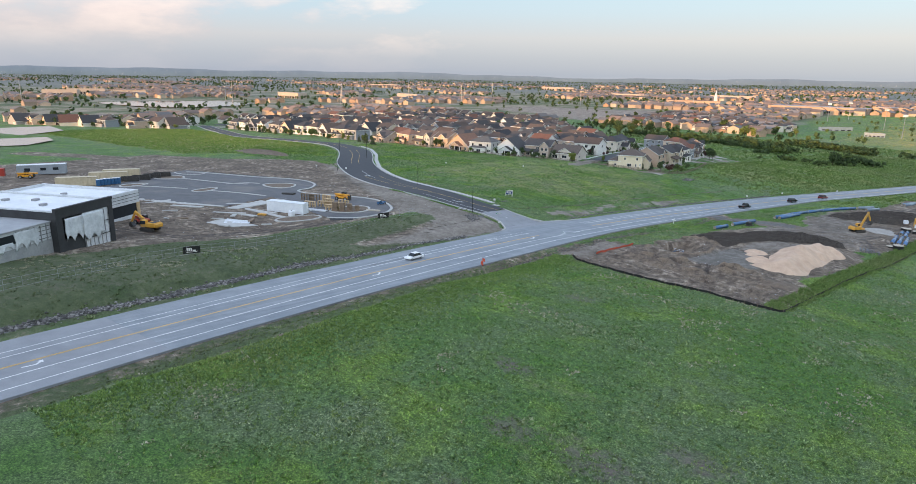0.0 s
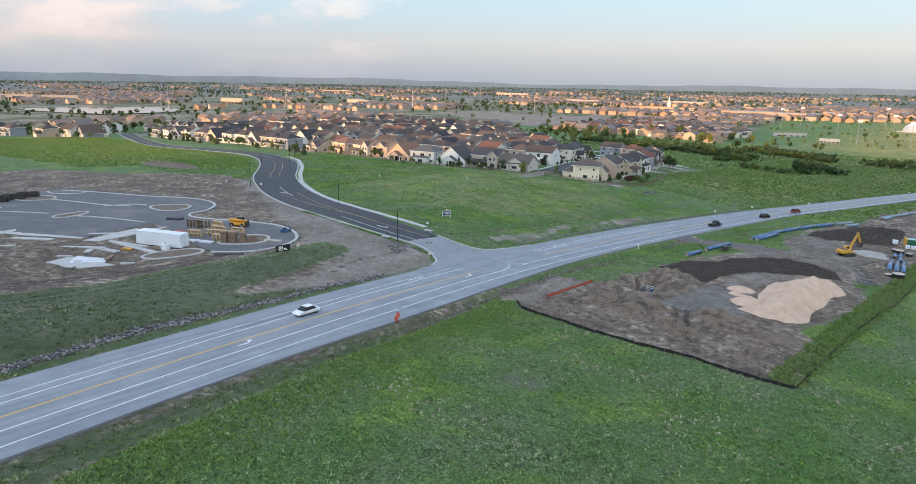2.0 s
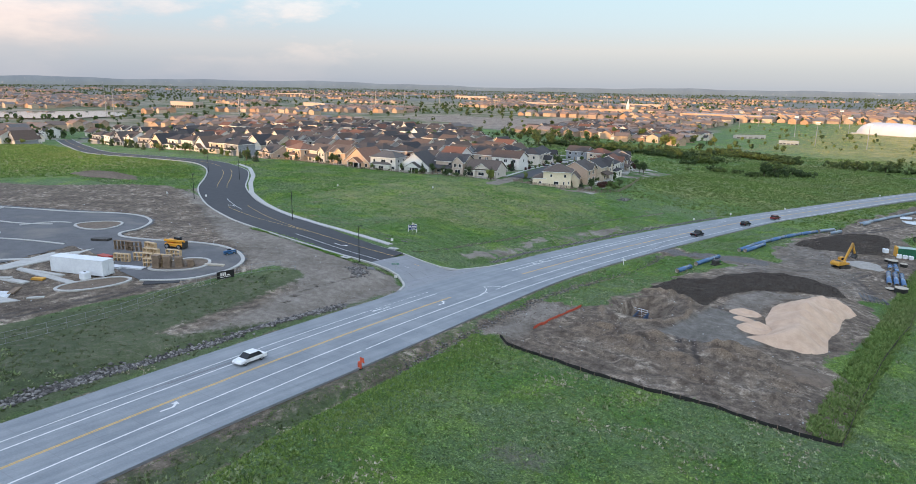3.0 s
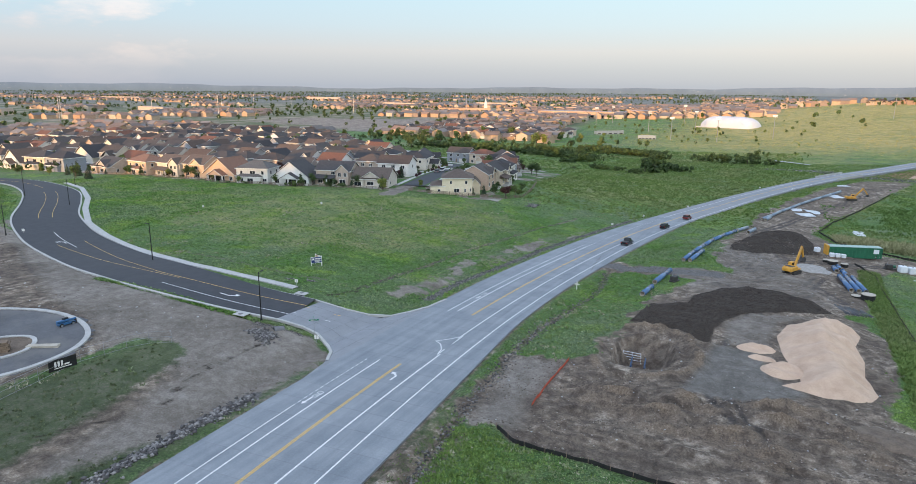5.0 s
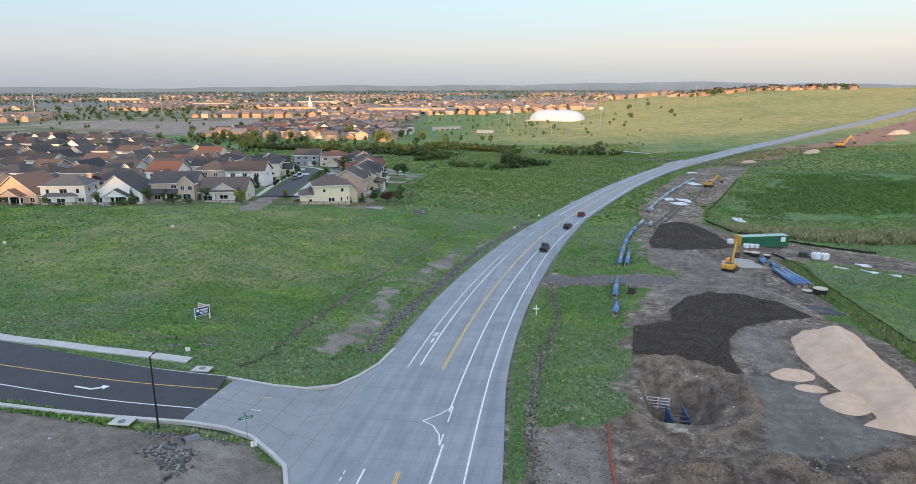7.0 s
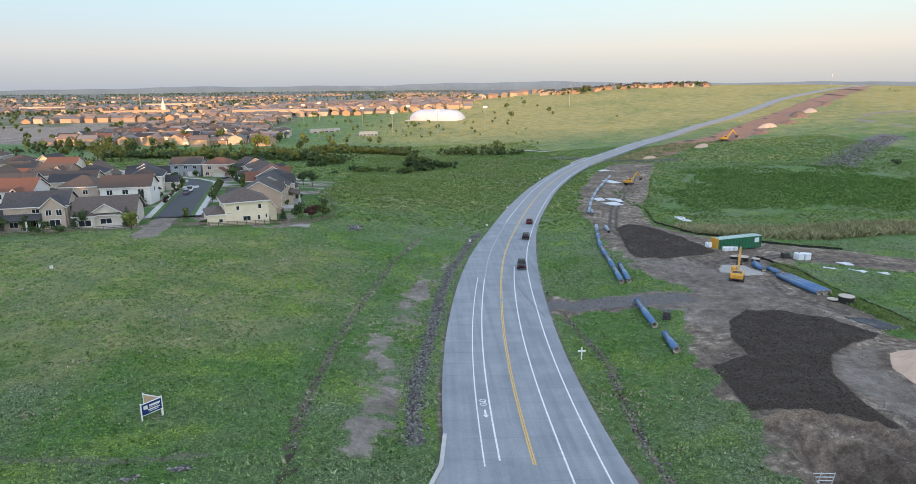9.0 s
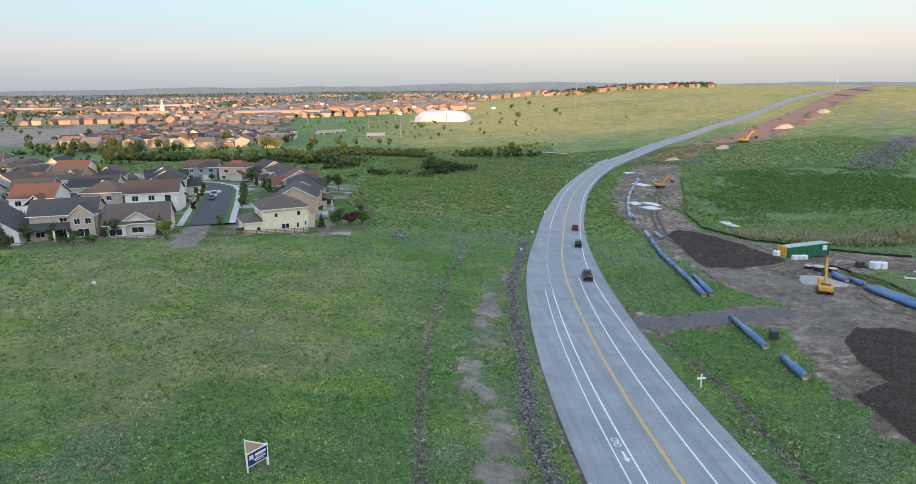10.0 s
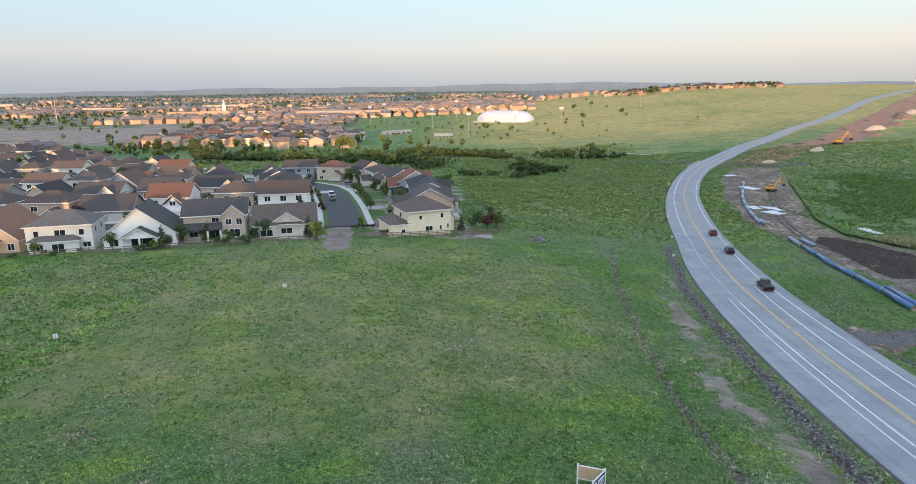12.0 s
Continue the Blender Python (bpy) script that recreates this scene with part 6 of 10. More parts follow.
def car(kind, paint, label):
    """A road vehicle, nose towards +x."""
    root = tagged(empty("car" if kind != "pickup" else "pickup_truck"), label, "car" if kind != "pickup" else "pickup truck", "cars")
    L_, W2, H = {"sedan": (4.7, 0.9, 1.45), "suv": (4.7, 0.95, 1.72), "pickup": (5.8, 1.0, 1.9)}[kind]
    h = L_ / 2
    bm = bmesh.new()
    low = 0.32 if kind == "sedan" else 0.45
    mid = 0.82 if kind == "sedan" else 1.02
    prof = [(-h, low), (-h, mid - 0.02), (-h + 0.15, mid + 0.04), (h - 1.2, mid), (h - 0.2, mid - 0.16), (h, mid - 0.35), (h, low)]
    a, b = [bm.verts.new((x, -W2, z)) for x, z in prof], [bm.verts.new((x, W2, z)) for x, z in prof]
    bm.faces.new(a)
    bm.faces.new(b[::-1])
    for k in range(len(prof)):
        bm.faces.new((a[k], b[k], b[(k + 1) % len(prof)], a[(k + 1) % len(prof)]))
    bmesh.ops.bevel(bm, geom=[e for e in bm.edges], offset=0.07, segments=2, affect="EDGES", profile=0.5)
    body = part("body", bm, paint, root, smooth_shade=False)
    cab = {"sedan": (-1.75, -1.05, 0.45, 1.25), "suv": (-2.2, -1.85, 0.5, 1.25), "pickup": (-0.55, -0.35, 0.85, 1.5)}[kind]

    def cabin(inset, z0, z1, name, mat, par):
        bm = bmesh.new()
        w0, w1 = W2 - 0.06 + inset, W2 - 0.22 + inset
        lo = [(cab[0] - inset, -w0), (cab[3] + inset, -w0), (cab[3] + inset, w0), (cab[0] - inset, w0)]
        hi = [(cab[1] - inset, -w1), (cab[2] + inset, -w1), (cab[2] + inset, w1), (cab[1] - inset, w1)]
        p, q = [bm.verts.new((x, y, z0)) for x, y in lo], [bm.verts.new((x, y, z1)) for x, y in hi]
        bm.faces.new(p[::-1])
        bm.faces.new(q)
        for k in range(4):
            bm.faces.new((p[k], p[(k + 1) % 4], q[(k + 1) % 4], q[k]))
        return part(name, bm, mat, par)
    cabin(0.0, mid - 0.05, H - 0.06, "windows", M["pane"], root)
    bm = bmesh.new()
    box(bm, cab[1] - 0.05, -W2 + 0.2, H - 0.08, cab[2] + 0.05, W2 - 0.2, H, 0.03)
    part("roof", bm, paint, root)
    if kind == "pickup":
        slab(root, "cargo_bed", (-h + 0.12, -W2 + 0.12, mid - 0.02, -0.75, W2 - 0.12, mid + 0.05), M["digger_dark"])
    for s in (-1, 1):
        slab(root, "tail_light", (-h - 0.02, s * W2 * 0.78 - 0.16, mid - 0.3, -h + 0.03, s * W2 * 0.78 + 0.16, mid - 0.12), M["lamp_red"])
        slab(root, "headlight", (h - 0.05, s * W2 * 0.72 - 0.2, mid - 0.48, h + 0.02, s * W2 * 0.72 + 0.2, mid - 0.34), M["lamp_clear"])
        for x in (-h + 0.95, h - 0.95):
            wheel(root, x, s * (W2 - 0.12), 0.33 if kind == "sedan" else 0.4)
    return root


def on_road(ob, y, off, reverse=False):
    """Sets a vehicle on the main road, heading north or, reversed, south."""
    cx, cz, _, _ = [float(v[0]) for v in road_at(np.array([y]))]
    dx = float(road_at(np.array([y + 2.0]))[0][0]) - float(road_at(np.array([y - 2.0]))[0][0])
    dz = float(road_at(np.array([y + 2.0]))[1][0]) - float(road_at(np.array([y - 2.0]))[1][0])
    head = math.degrees(math.atan2(4.0, dx))
    tilt = -math.degrees(math.atan2(dz, 4.0))
    ob.matrix_world = pose(cx + off, y, cz + 0.01, 0, -tilt if reverse else tilt, head + (180 if reverse else 0))


on_road(car("pickup", M["black_paint"], "black pickup truck driving away along the road"), 252, 4.6)
on_road(car("suv", M["black_paint"], "black sport utility car driving along the road"), 285.5, 4.4)
on_road(car("suv", M["red_car"], "dark red sport utility car driving along the road"), 309, 3.6)
on_road(car("sedan", M["white_car"], "white saloon car driving along the concrete road"), 93, -2.6, True)
for key in ("black_paint", "red_car", "pane"):
    M[key].node_tree.nodes["Principled BSDF"].inputs["Specular IOR Level"].default_value = 0.25
parked_suv = car("suv", M["grey_car"], "grey sport utility car parked on a street")
parked_suv.matrix_world = on(-203.5, 337, 0.55, 105)
parked = car("pickup", M["white_car"], "white pickup truck parked on a suburban street")
parked.matrix_world = on(-205.5, 346, 0.55, 105)
for x, y, a in ((-209, 401, 60), (-205, 296, 20), (-262, 318, 15), (-250, 316, 15), (-310, 343, 95)):
    copy_thing(parked_suv, on(x, y, 0.5, a))


def excavator(label, paint="digger", swing=0.0, boom=((1.6, 2.2), (4.3, 5.4), (6.2, 2.6)), s=1.0):
    """A tracked excavator looking to +x; boom: its joints seen from the side."""
    root = tagged(empty("excavator"), label, "excavator", "excavators")
    for y in (-1.15, 1.15):
        bm = bmesh.new()
        prof = [(-1.9, 0.45), (-1.6, 0.08), (1.6, 0.08), (1.9, 0.45), (1.65, 0.85), (-1.65, 0.85)]
        a, b = [bm.verts.new((x, y - 0.3, z)) for x, z in prof], [bm.verts.new((x, y + 0.3, z)) for x, z in prof]
        bm.faces.new(a)
        bm.faces.new(b[::-1])
        for k in range(6):
            bm.faces.new((a[k], b[k], b[(k + 1) % 6], a[(k + 1) % 6]))
        part("track", bm, M["digger_dark"], root)
    up = empty("superstructure")
    up.parent = root
    up.rotation_euler.z = radians(swing)
    slab(root, "turntable", (-0.8, -0.8, 0.8, 0.8, 0.8, 1.05), M["digger_dark"])
    P_ = M[paint]

    def add(name, b, mat, bev=0.06):
        ob = slab(root, name, b, mat, bev)
        ob.matrix_local = pose(0, 0, 0, 0, 0, swing)
        return ob
    bpy.data.objects.remove(up)
    add("engine_cover", (-2.3, -1.25, 1.05, 0.2, 1.25, 2.1), P_, 0.12)
    add("counterweight", (-2.75, -1.25, 1.0, -2.2, 1.25, 1.95), P_, 0.15)
    add("deck", (0.2, -1.25, 1.05, 1.5, -0.2, 1.5), P_)
    add("cab", (0.0, 0.3, 1.05, 1.6, 1.25, 2.75), P_, 0.1)
    add("cab_window", (0.12, 0.27, 1.75, 1.62, 1.28, 2.6), M["pane"], 0.04)
    add("hood_grille", (-2.0, -0.9, 2.1, -0.6, 0.9, 2.16), M["digger_dark"], 0.02)
    joints = [(0.7, 1.4), *boom]
    names = ["boom", "boom_upper", "stick"]
    for k, ((x0, z0), (x1, z1)) in enumerate(zip(joints[:-1], joints[1:])):
        bm = bmesh.new()
        ln = math.hypot(x1 - x0, z1 - z0)
        w0, w1 = (0.3, 0.36) if k < 2 else (0.26, 0.16)
        box(bm, -0.15, -0.2, -w0, ln + 0.15, 0.2, w1, 0.05, pose(x0, -0.1, z0, 0, -math.degrees(math.atan2(z1 - z0, x1 - x0)), 0))
        ob = part(names[k], bm, P_, root)
        ob.matrix_local = pose(0, 0, 0, 0, 0, swing)
    bm = bmesh.new()
    x, z = boom[-1]
    tube(bm, (joints[1][0] + 0.3, -0.1, joints[1][1] - 1.0), (joints[2][0] - 0.8, -0.1, joints[2][1] - 0.9), 0.07, seg=8)
    ob = part("hydraulic_ram", bm, M["steel"], root)
    ob.matrix_local = pose(0, 0, 0, 0, 0, swing)
    bm = bmesh.new()
    prof = [(x - 0.25, z + 0.2), (x + 0.25, z - 0.1), (x + 0.35, z - 0.8), (x - 0.3, z - 1.15), (x - 0.95, z - 0.75), (x - 0.6, z - 0.55)]
    a, b = [bm.verts.new((px, -0.7, pz)) for px, pz in prof], [bm.verts.new((px, 0.5, pz)) for px, pz in prof]
    bm.faces.new(a)
    bm.faces.new(b[::-1])
    for k in range(6):
        bm.faces.new((a[k], b[k], b[(k + 1) % 6], a[(k + 1) % 6]))
    ob = part("bucket", bm, M["digger_dark"], root)
    ob.matrix_local = pose(0, 0, 0, 0, 0, swing)
    root.scale = (s, s, s)
    return root


REACH = ((1.7, 2.6), (4.4, 5.6), (6.6, 2.8))
for x, y, a, lab, bm_, s in ((-54.8, 235.5, 62, "yellow excavator standing among pipes on bare earth", ((1.4, 3.0), (3.2, 6.3), (4.6, 3.4)), 1.0), (-26.5, 404, 20, "yellow excavator standing on the graded creek crossing", REACH, 1.0),
        (-165.0, 56.5, -150, "yellow excavator digging beside the new building", ((1.7, 2.6), (3.9, 4.2), (5.2, 1.7)), 1.05), (86, 556, 10, "orange excavator at work on the far road cutting", REACH, 1.4)):
    ob = excavator(lab, boom=bm_, s=s)
    ob.matrix_world = on(x, y, 0.02, a) @ Matrix.Diagonal((s, s, s, 1))


# ---- pipe-laying site east of the road ----
def pipe(a, b, r=0.55, mat="blue_pipe", label="blue coated water main pipe lying on the ground", group="large pipes", lift=0.0):
    """A pipe with cement lining and open ends, lying on the ground from a to b."""
    za, zb = tz(*a) + r + lift, tz(*b) + r + lift
    A, B = Vector((*a, za)), Vector((*b, zb))
    d = (B - A).normalized()
    q = d.to_track_quat("Z", "Y").to_matrix().to_4x4()
    root = tagged(empty("pipe", Matrix.Translation(A) @ q), label, "pipe", group)
    ln = (B - A).length

    def shell(name, ro, ri, z0, z1, m):
        seg = 20
        vs, fs = [], []
        for z, rad in ((z0, ro), (z1, ro), (z1, ri), (z0, ri)):
            vs += [(rad * math.cos(2 * math.pi * k / seg), rad * math.sin(2 * math.pi * k / seg), z) for k in range(seg)]
        for j in range(4):
            for k in range(seg):
                fs.append((j * seg + k, j * seg + (k + 1) % seg, ((j + 1) % 4) * seg + (k + 1) % seg, ((j + 1) % 4) * seg + k))
        ob = new(name, mesh_of(name, vs, fs, [m], True))
        ob.parent = root
    shell("coating", r, r - 0.03, 0, ln, M[mat])
    shell("lining", r - 0.032, r - 0.1, -0.03, ln + 0.03, M["cement"])
    shell("bell_end", r + 0.03, r - 0.005, ln - 0.35, ln - 0.02, M[mat])
    return root


def pipe_run(pts, n, **kw):
    p = resample(pts, 0.5)
    k = np.linspace(0, len(p) - 1, n + 1).astype(int)
    for i, j in zip(k[:-1], k[1:]):
        u = (p[j] - p[i]) / np.linalg.norm(p[j] - p[i])
        pipe(tuple(p[i] + u * 0.15), tuple(p[j] - u * 0.15), **kw)


pipe((-82.6, 205.2), (-81.2, 219.0))
pipe((-83.3, 193.8), (-82.5, 200.8))
pipe_run([(-79.8, 233.2), (-78.8, 241), (-77.1, 253.4), (-74.9, 269.4), (-70.0, 291.6)], 5)
pipe((-78.2, 233.4), (-76.3, 246.4))
pipe((-69.6, 293), (-66.8, 305), mat="pale_pipe", label="grey-blue coated pipe lying beside the trench")
pipe((-66.2, 292), (-64.4, 303), mat="pale_pipe", label="grey-blue coated pipe lying beside the trench")
pipe_run([(-62.5, 333), (-60.2, 341), (-55, 360), (-45.9, 387.5), (-29, 427)], 8, mat="pale_pipe", label="grey-blue coated pipe laid along the creek crossing")
pipe((-61.2, 332), (-59.6, 340), mat="pale_pipe", label="grey-blue coated pipe lying beside the trench")
for x0, y0, x1, y1 in ((-43.1, 225.6, -44.5, 238.4), (-41.6, 226.2, -43.1, 239.0), (-40.1, 227.0, -41.7, 239.5)):
    pipe((x0, y0), (x1, y1))
pipe((-44.6, 244.0), (-45.0, 248.0))
pipe((-42.7, 240.8), (-43.3, 244.8))
pipe((-43.6, 247.0), (-43.9, 250.0), r=0.5)
M["dark_pipe"] = plain("dark_grey_pipe", (0.075, 0.08, 0.09), 0.5)
for k in range(13):  # small pipes dropped in a sheaf
    x = -46.0 + 0.42 * k
    pipe((x + rng.uniform(-0.3, 0.3), 203.4 + rng.uniform(-0.5, 0.5) + 0.15 * k), (x - 1.6 + rng.uniform(-0.4, 0.4), 210.0 + rng.uniform(-0.6, 0.6)), r=0.11, mat="dark_pipe", label="thin grey pipe in a loose sheaf on the ground", group="thin pipes", lift=0.05 * (k % 2))


def manhole(x, y, r, h, label):
    root = tagged(empty("manhole_ring", on(x, y)), label, "concrete ring", "manhole rings")
    bm = bmesh.new()
    tube(bm, (0, 0, -0.1), (0, 0, h), r, seg=28)
    part("ring", bm, M["black_cloth"], root, smooth_shade=False)
    bm = bmesh.new()
    tube(bm, (0, 0, h), (0, 0, h + 0.12), r * 1.02, seg=28)
    part("lid", bm, M["cement"], root, "pale concrete lid")


for x, y, r, h in ((-40.4, 221.3, 1.35, 1.3), (-42.6, 222.0, 0.95, 0.25), (-44.8, 253.6, 1.2, 0.9), (-42.2, 252.6, 0.9, 0.7), (-46.2, 255.4, 0.8, 0.6)):
    manhole(x, y, r, h, "black coated manhole ring with a pale lid")


def container(x, y, turn, L_, W, H, mat, roof, label, name="shipping_container", ribs=True, lift=0.15, cat="container"):
    """A steel box with ribbed sides, corner posts, doors and a lid."""
    root = tagged(empty(name, on(x, y, lift, turn)), label, cat)
    bm = bmesh.new()
    n = max(4, int(L_ / 0.5)) if ribs else 1
    line = []
    for k in range(n + 1):  # the folds of the ribbed sides, round the whole box
        xk = -L_ / 2 + L_ * k / n
        line += [(xk - 0.05, W / 2 - (0.06 if k % 2 else 0)), (xk + 0.05, W / 2 - (0 if k % 2 else 0.06))] if ribs and 0 < k < n else [(xk, W / 2)]
    ring = line + [(x_, -y_) for x_, y_ in line[::-1]]
    low, top = [bm.verts.new((x_, y_, -0.12)) for x_, y_ in ring], [bm.verts.new((x_, y_, H)) for x_, y_ in ring]
    bm.faces.new(low)
    bm.faces.new(top[::-1])
    for k in range(len(ring)):
        bm.faces.new((low[k], low[(k + 1) % len(ring)], top[(k + 1) % len(ring)], top[k]))
    part("shell", bm, mat, root)
    slab(root, "roof", (-L_ / 2 - 0.05, -W / 2 - 0.05, H, L_ / 2 + 0.05, W / 2 + 0.05, H + 0.08), roof)
    for sx in (-1, 1):
        for sy in (-1, 1):
            slab(root, "corner_post", (sx * L_ / 2 - 0.09, sy * W / 2 - 0.09, -0.12, sx * L_ / 2 + 0.09, sy * W / 2 + 0.09, H + 0.04), mat)
    for s in (-1, 1):
        slab(root, "door", (L_ / 2 + 0.04, (s - 1) * W / 4 + 0.05, 0.1, L_ / 2 + 0.09, (s + 1) * W / 4 - 0.05, H - 0.1), mat)
    return root


tank = container(-38.6, 270.2, 17, 13.6, 2.7, 2.9, M["green_steel"], M["pale_green"], "long dark green steel tank trailer with pale ribbed roof", "tank_trailer", cat="trailer")
slab(tank, "end_frame", (-7.4, -1.3, 0.2, -6.85, 1.3, 3.2), M["digger"], 0.05, "yellow steel end frame")
slab(tank, "sign_panel", (4.6, -1.42, 1.3, 6.0, -1.40, 2.5), M["white_steel"], label="white notice panel")
for x in (5.3, 6.2):
    for y in (-1.15, 1.15):
        wheel(tank, x, y, 0.42, 0.3, 0.27)
for k in range(7):
    slab(tank, "roof_rib", (-6.2 + 1.9 * k, -1.4, 2.98, -6.1 + 1.9 * k, 1.4, 3.05), M["pale_green"])


def tote(x, y, a, s=1.0):
    root = tagged(empty("liquid_tote", on(x, y, 0, a)), "white plastic liquid tote on a pallet", "tote", "white totes")
    slab(root, "tank", (-0.6 * s, -0.6 * s, 0.14, 0.6 * s, 0.6 * s, 1.25 * s), M["white_steel"], 0.12 * s)
    slab(root, "pallet", (-0.62 * s, -0.62 * s, 0, 0.62 * s, 0.62 * s, 0.14), M["old_lumber"])
    slab(root, "cap", (-0.15, -0.15, 1.25 * s, 0.15, 0.15, 1.32 * s), M["digger_dark"])


for x, y, a, s in ((-44.2, 264.3, 10, 1.0), (-42.8, 264.6, 12, 0.95), (-41.4, 265.0, 20, 0.95), (-47.8, 266.2, 30, 1.1), (-28.6, 258.2, 15, 1.5), (-26.4, 258.8, 15, 1.5)):
    tote(x, y, a, s)


def pump(x, y, a, label):
    root = tagged(empty("pump_unit", on(x, y, 0, a)), label, "pump")
    slab(root, "skid", (-1.3, -0.7, 0.1, 1.3, 0.7, 0.3), M["digger_dark"])
    slab(root, "engine_housing", (-1.1, -0.6, 0.3, 0.5, 0.6, 1.35), M["digger_dark"], 0.08)
    bm = bmesh.new()
    tube(bm, (0.5, 0, 0.8), (1.3, 0, 0.8), 0.35, seg=14)
    part("pump_casing", bm, M["green_steel"], root)
    bm = bmesh.new()
    tube(bm, (-0.6, 0.2, 1.3), (-0.6, 0.2, 2.0), 0.07, seg=8)
    part("exhaust", bm, M["steel"], root)


pump(-79.0, 209.8, 70, "dark diesel pump unit standing by the pipes")
pump(-31.2, 259.4, 15, "dark diesel pump unit beside white totes")


def heap(name, x, y, rx, ry, h, turn, mat, label, seed, rough=0.12, peaks=()):
    """A loose heap with an uneven foot and ridges; peaks: further tops (dx, dy, radius, height)."""
    n, m = 26, 48
    c, s = math.cos(radians(turn)), math.sin(radians(turn))
    vs, fs = [], []
    for i in range(n + 1):
        q = i / n
        for k in range(m):
            t = 2 * math.pi * k / m
            w = 1 + 0.14 * math.sin(2 * t + seed) + 0.09 * math.sin(3 * t + 2 * seed) + 0.05 * math.sin(7 * t + seed * 3)
            u, v = q * rx * w * math.cos(t), q * ry * w * math.sin(t)
            px, py = x + c * u - s * v, y + s * u + c * v
            z = h * max(0.0, 1 - q) ** 0.85 * (1 - 0.25 * math.exp(-(q / 0.2) ** 2))
            for dx, dy, r, ph in peaks:
                z = max(z, ph * max(0, 1 - math.hypot(u - dx, v - dy) / r) * min(1, (1 - q) * 6))
            ang = math.sin(t * 19 + seed + q * 4) * 0.5 + math.sin(t * 31 + seed * 2) * 0.5
            z += (1 - q) * q * 4 * rough * ang * min(1, h) + rough * 0.8 * (1 - q) * noise.noise(Vector((px * 0.6, py * 0.6, seed)))
            vs.append((px, py, tz(px, py) + (z if q < 1 else -0.35)))
    for i in range(n):
        for k in range(m):
            fs.append((i * m + k, (i + 1) * m + k, (i + 1) * m + (k + 1) % m, i * m + (k + 1) % m))
    return tagged(new(name, mesh_of(name, vs, fs, [mat], True)), label, "heap", "loose heaps")


def pile(foot, slope, cap, label, seed, step=0.35):
    """A pile of dry sand: it climbs from its foot at the angle of rest to a rounded crest, with shallow slips down its flanks."""
    q = np.array(foot)
    xs_, ys_ = np.arange(q[:, 0].min() - step, q[:, 0].max() + step, step), np.arange(q[:, 1].min() - step, q[:, 1].max() + step, step)
    px, py = (v.ravel() for v in np.meshgrid(xs_, ys_))
    d = np.where(inside_poly(px, py, foot), 1, -1) * near_line(px, py, foot + foot[:1])
    d = d + 0.35 * value_noise(px, py, 2.3, seed) * smooth(0, 1.5, d)
    h = np.where(d > 0, cap * np.tanh(slope * np.maximum(d, 0) / cap) * (1 + 0.12 * value_noise(px, py, 5.0, seed + 1)), d * 0.6)
    h = h + smooth(0, 1.5, d) * (0.55 * value_noise(px * 0.28, py, 1.5, seed + 2) + 0.1 * value_noise(px, py * 1.3, 0.7, seed + 3))
    z = tza(px, py) + h
    n_, m_ = len(xs_), len(ys_)
    k = np.arange(n_ * m_).reshape(m_, n_)
    f = np.stack([k[:-1, :-1], k[:-1, 1:], k[1:, 1:], k[1:, :-1]], -1).reshape(-1, 4)
    f = f[(d[f] > -0.5).any(axis=1)]
    ob = tagged(new("sand_mound", raw_mesh("sand_mound", np.column_stack([px, py, z]), f, M["sand"])), label, "heap", "loose heaps")
    ob.data.polygons.foreach_set("use_smooth", [True] * len(ob.data.polygons))
    return ob


pile([(-58.2, 157), (-55, 155.9), (-50.3, 156.2), (-47.2, 157.8), (-46, 161), (-47, 167), (-46.3, 174), (-46.8, 181), (-45.3, 188.5), (-48, 193.5), (-53, 192), (-57, 186), (-58.6, 178), (-57.8, 169), (-55.8, 163), (-55.6, 159.5)], 0.62, 6.5, "large pale bedding sand pile on bare earth", 81)
for (cx_, cy_, a_, b_, turn_), s_ in zip(((-61.6, 170.2, 2.9, 1.9, 8), (-60.7, 166.0, 2.0, 1.3, 5), (-57.8, 162.4, 3.2, 2.6, 25)), (91, 95, 99)):
    ring_ = [(cx_ + a_ * math.cos(t_) * math.cos(radians(turn_)) - b_ * math.sin(t_) * math.sin(radians(turn_)), cy_ + a_ * math.cos(t_) * math.sin(radians(turn_)) + b_ * math.sin(t_) * math.cos(radians(turn_))) for t_ in np.arange(16) * math.pi / 8]
    pile(ring_, 0.75, 0.95, "small heap of pale bedding sand", s_, 0.25)
heap("gravel_mound", -50.5, 243.5, 5.6, 4.0, 0.9, 10, M["pale_gravel"], "low heap of pale gravel near the excavator", 5.0, 0.12)
heap("spoil_mound", -46.5, 147.0, 4.0, 3.2, 0.7, 30, M["clod"], "flat heap of reddish earth by the silt fence", 10.0, 0.15)
heap("spoil_mound", -300, 160, 22, 5, 2.2, 10, M["clod"], "long dark spoil heap below the grassy rise", 11.0, 0.4)
heap("spoil_mound", 212, 690, 9, 7, 5, 30, M["clod"], "far heap of reddish earth beside the cutting", 12.0, 0.4)

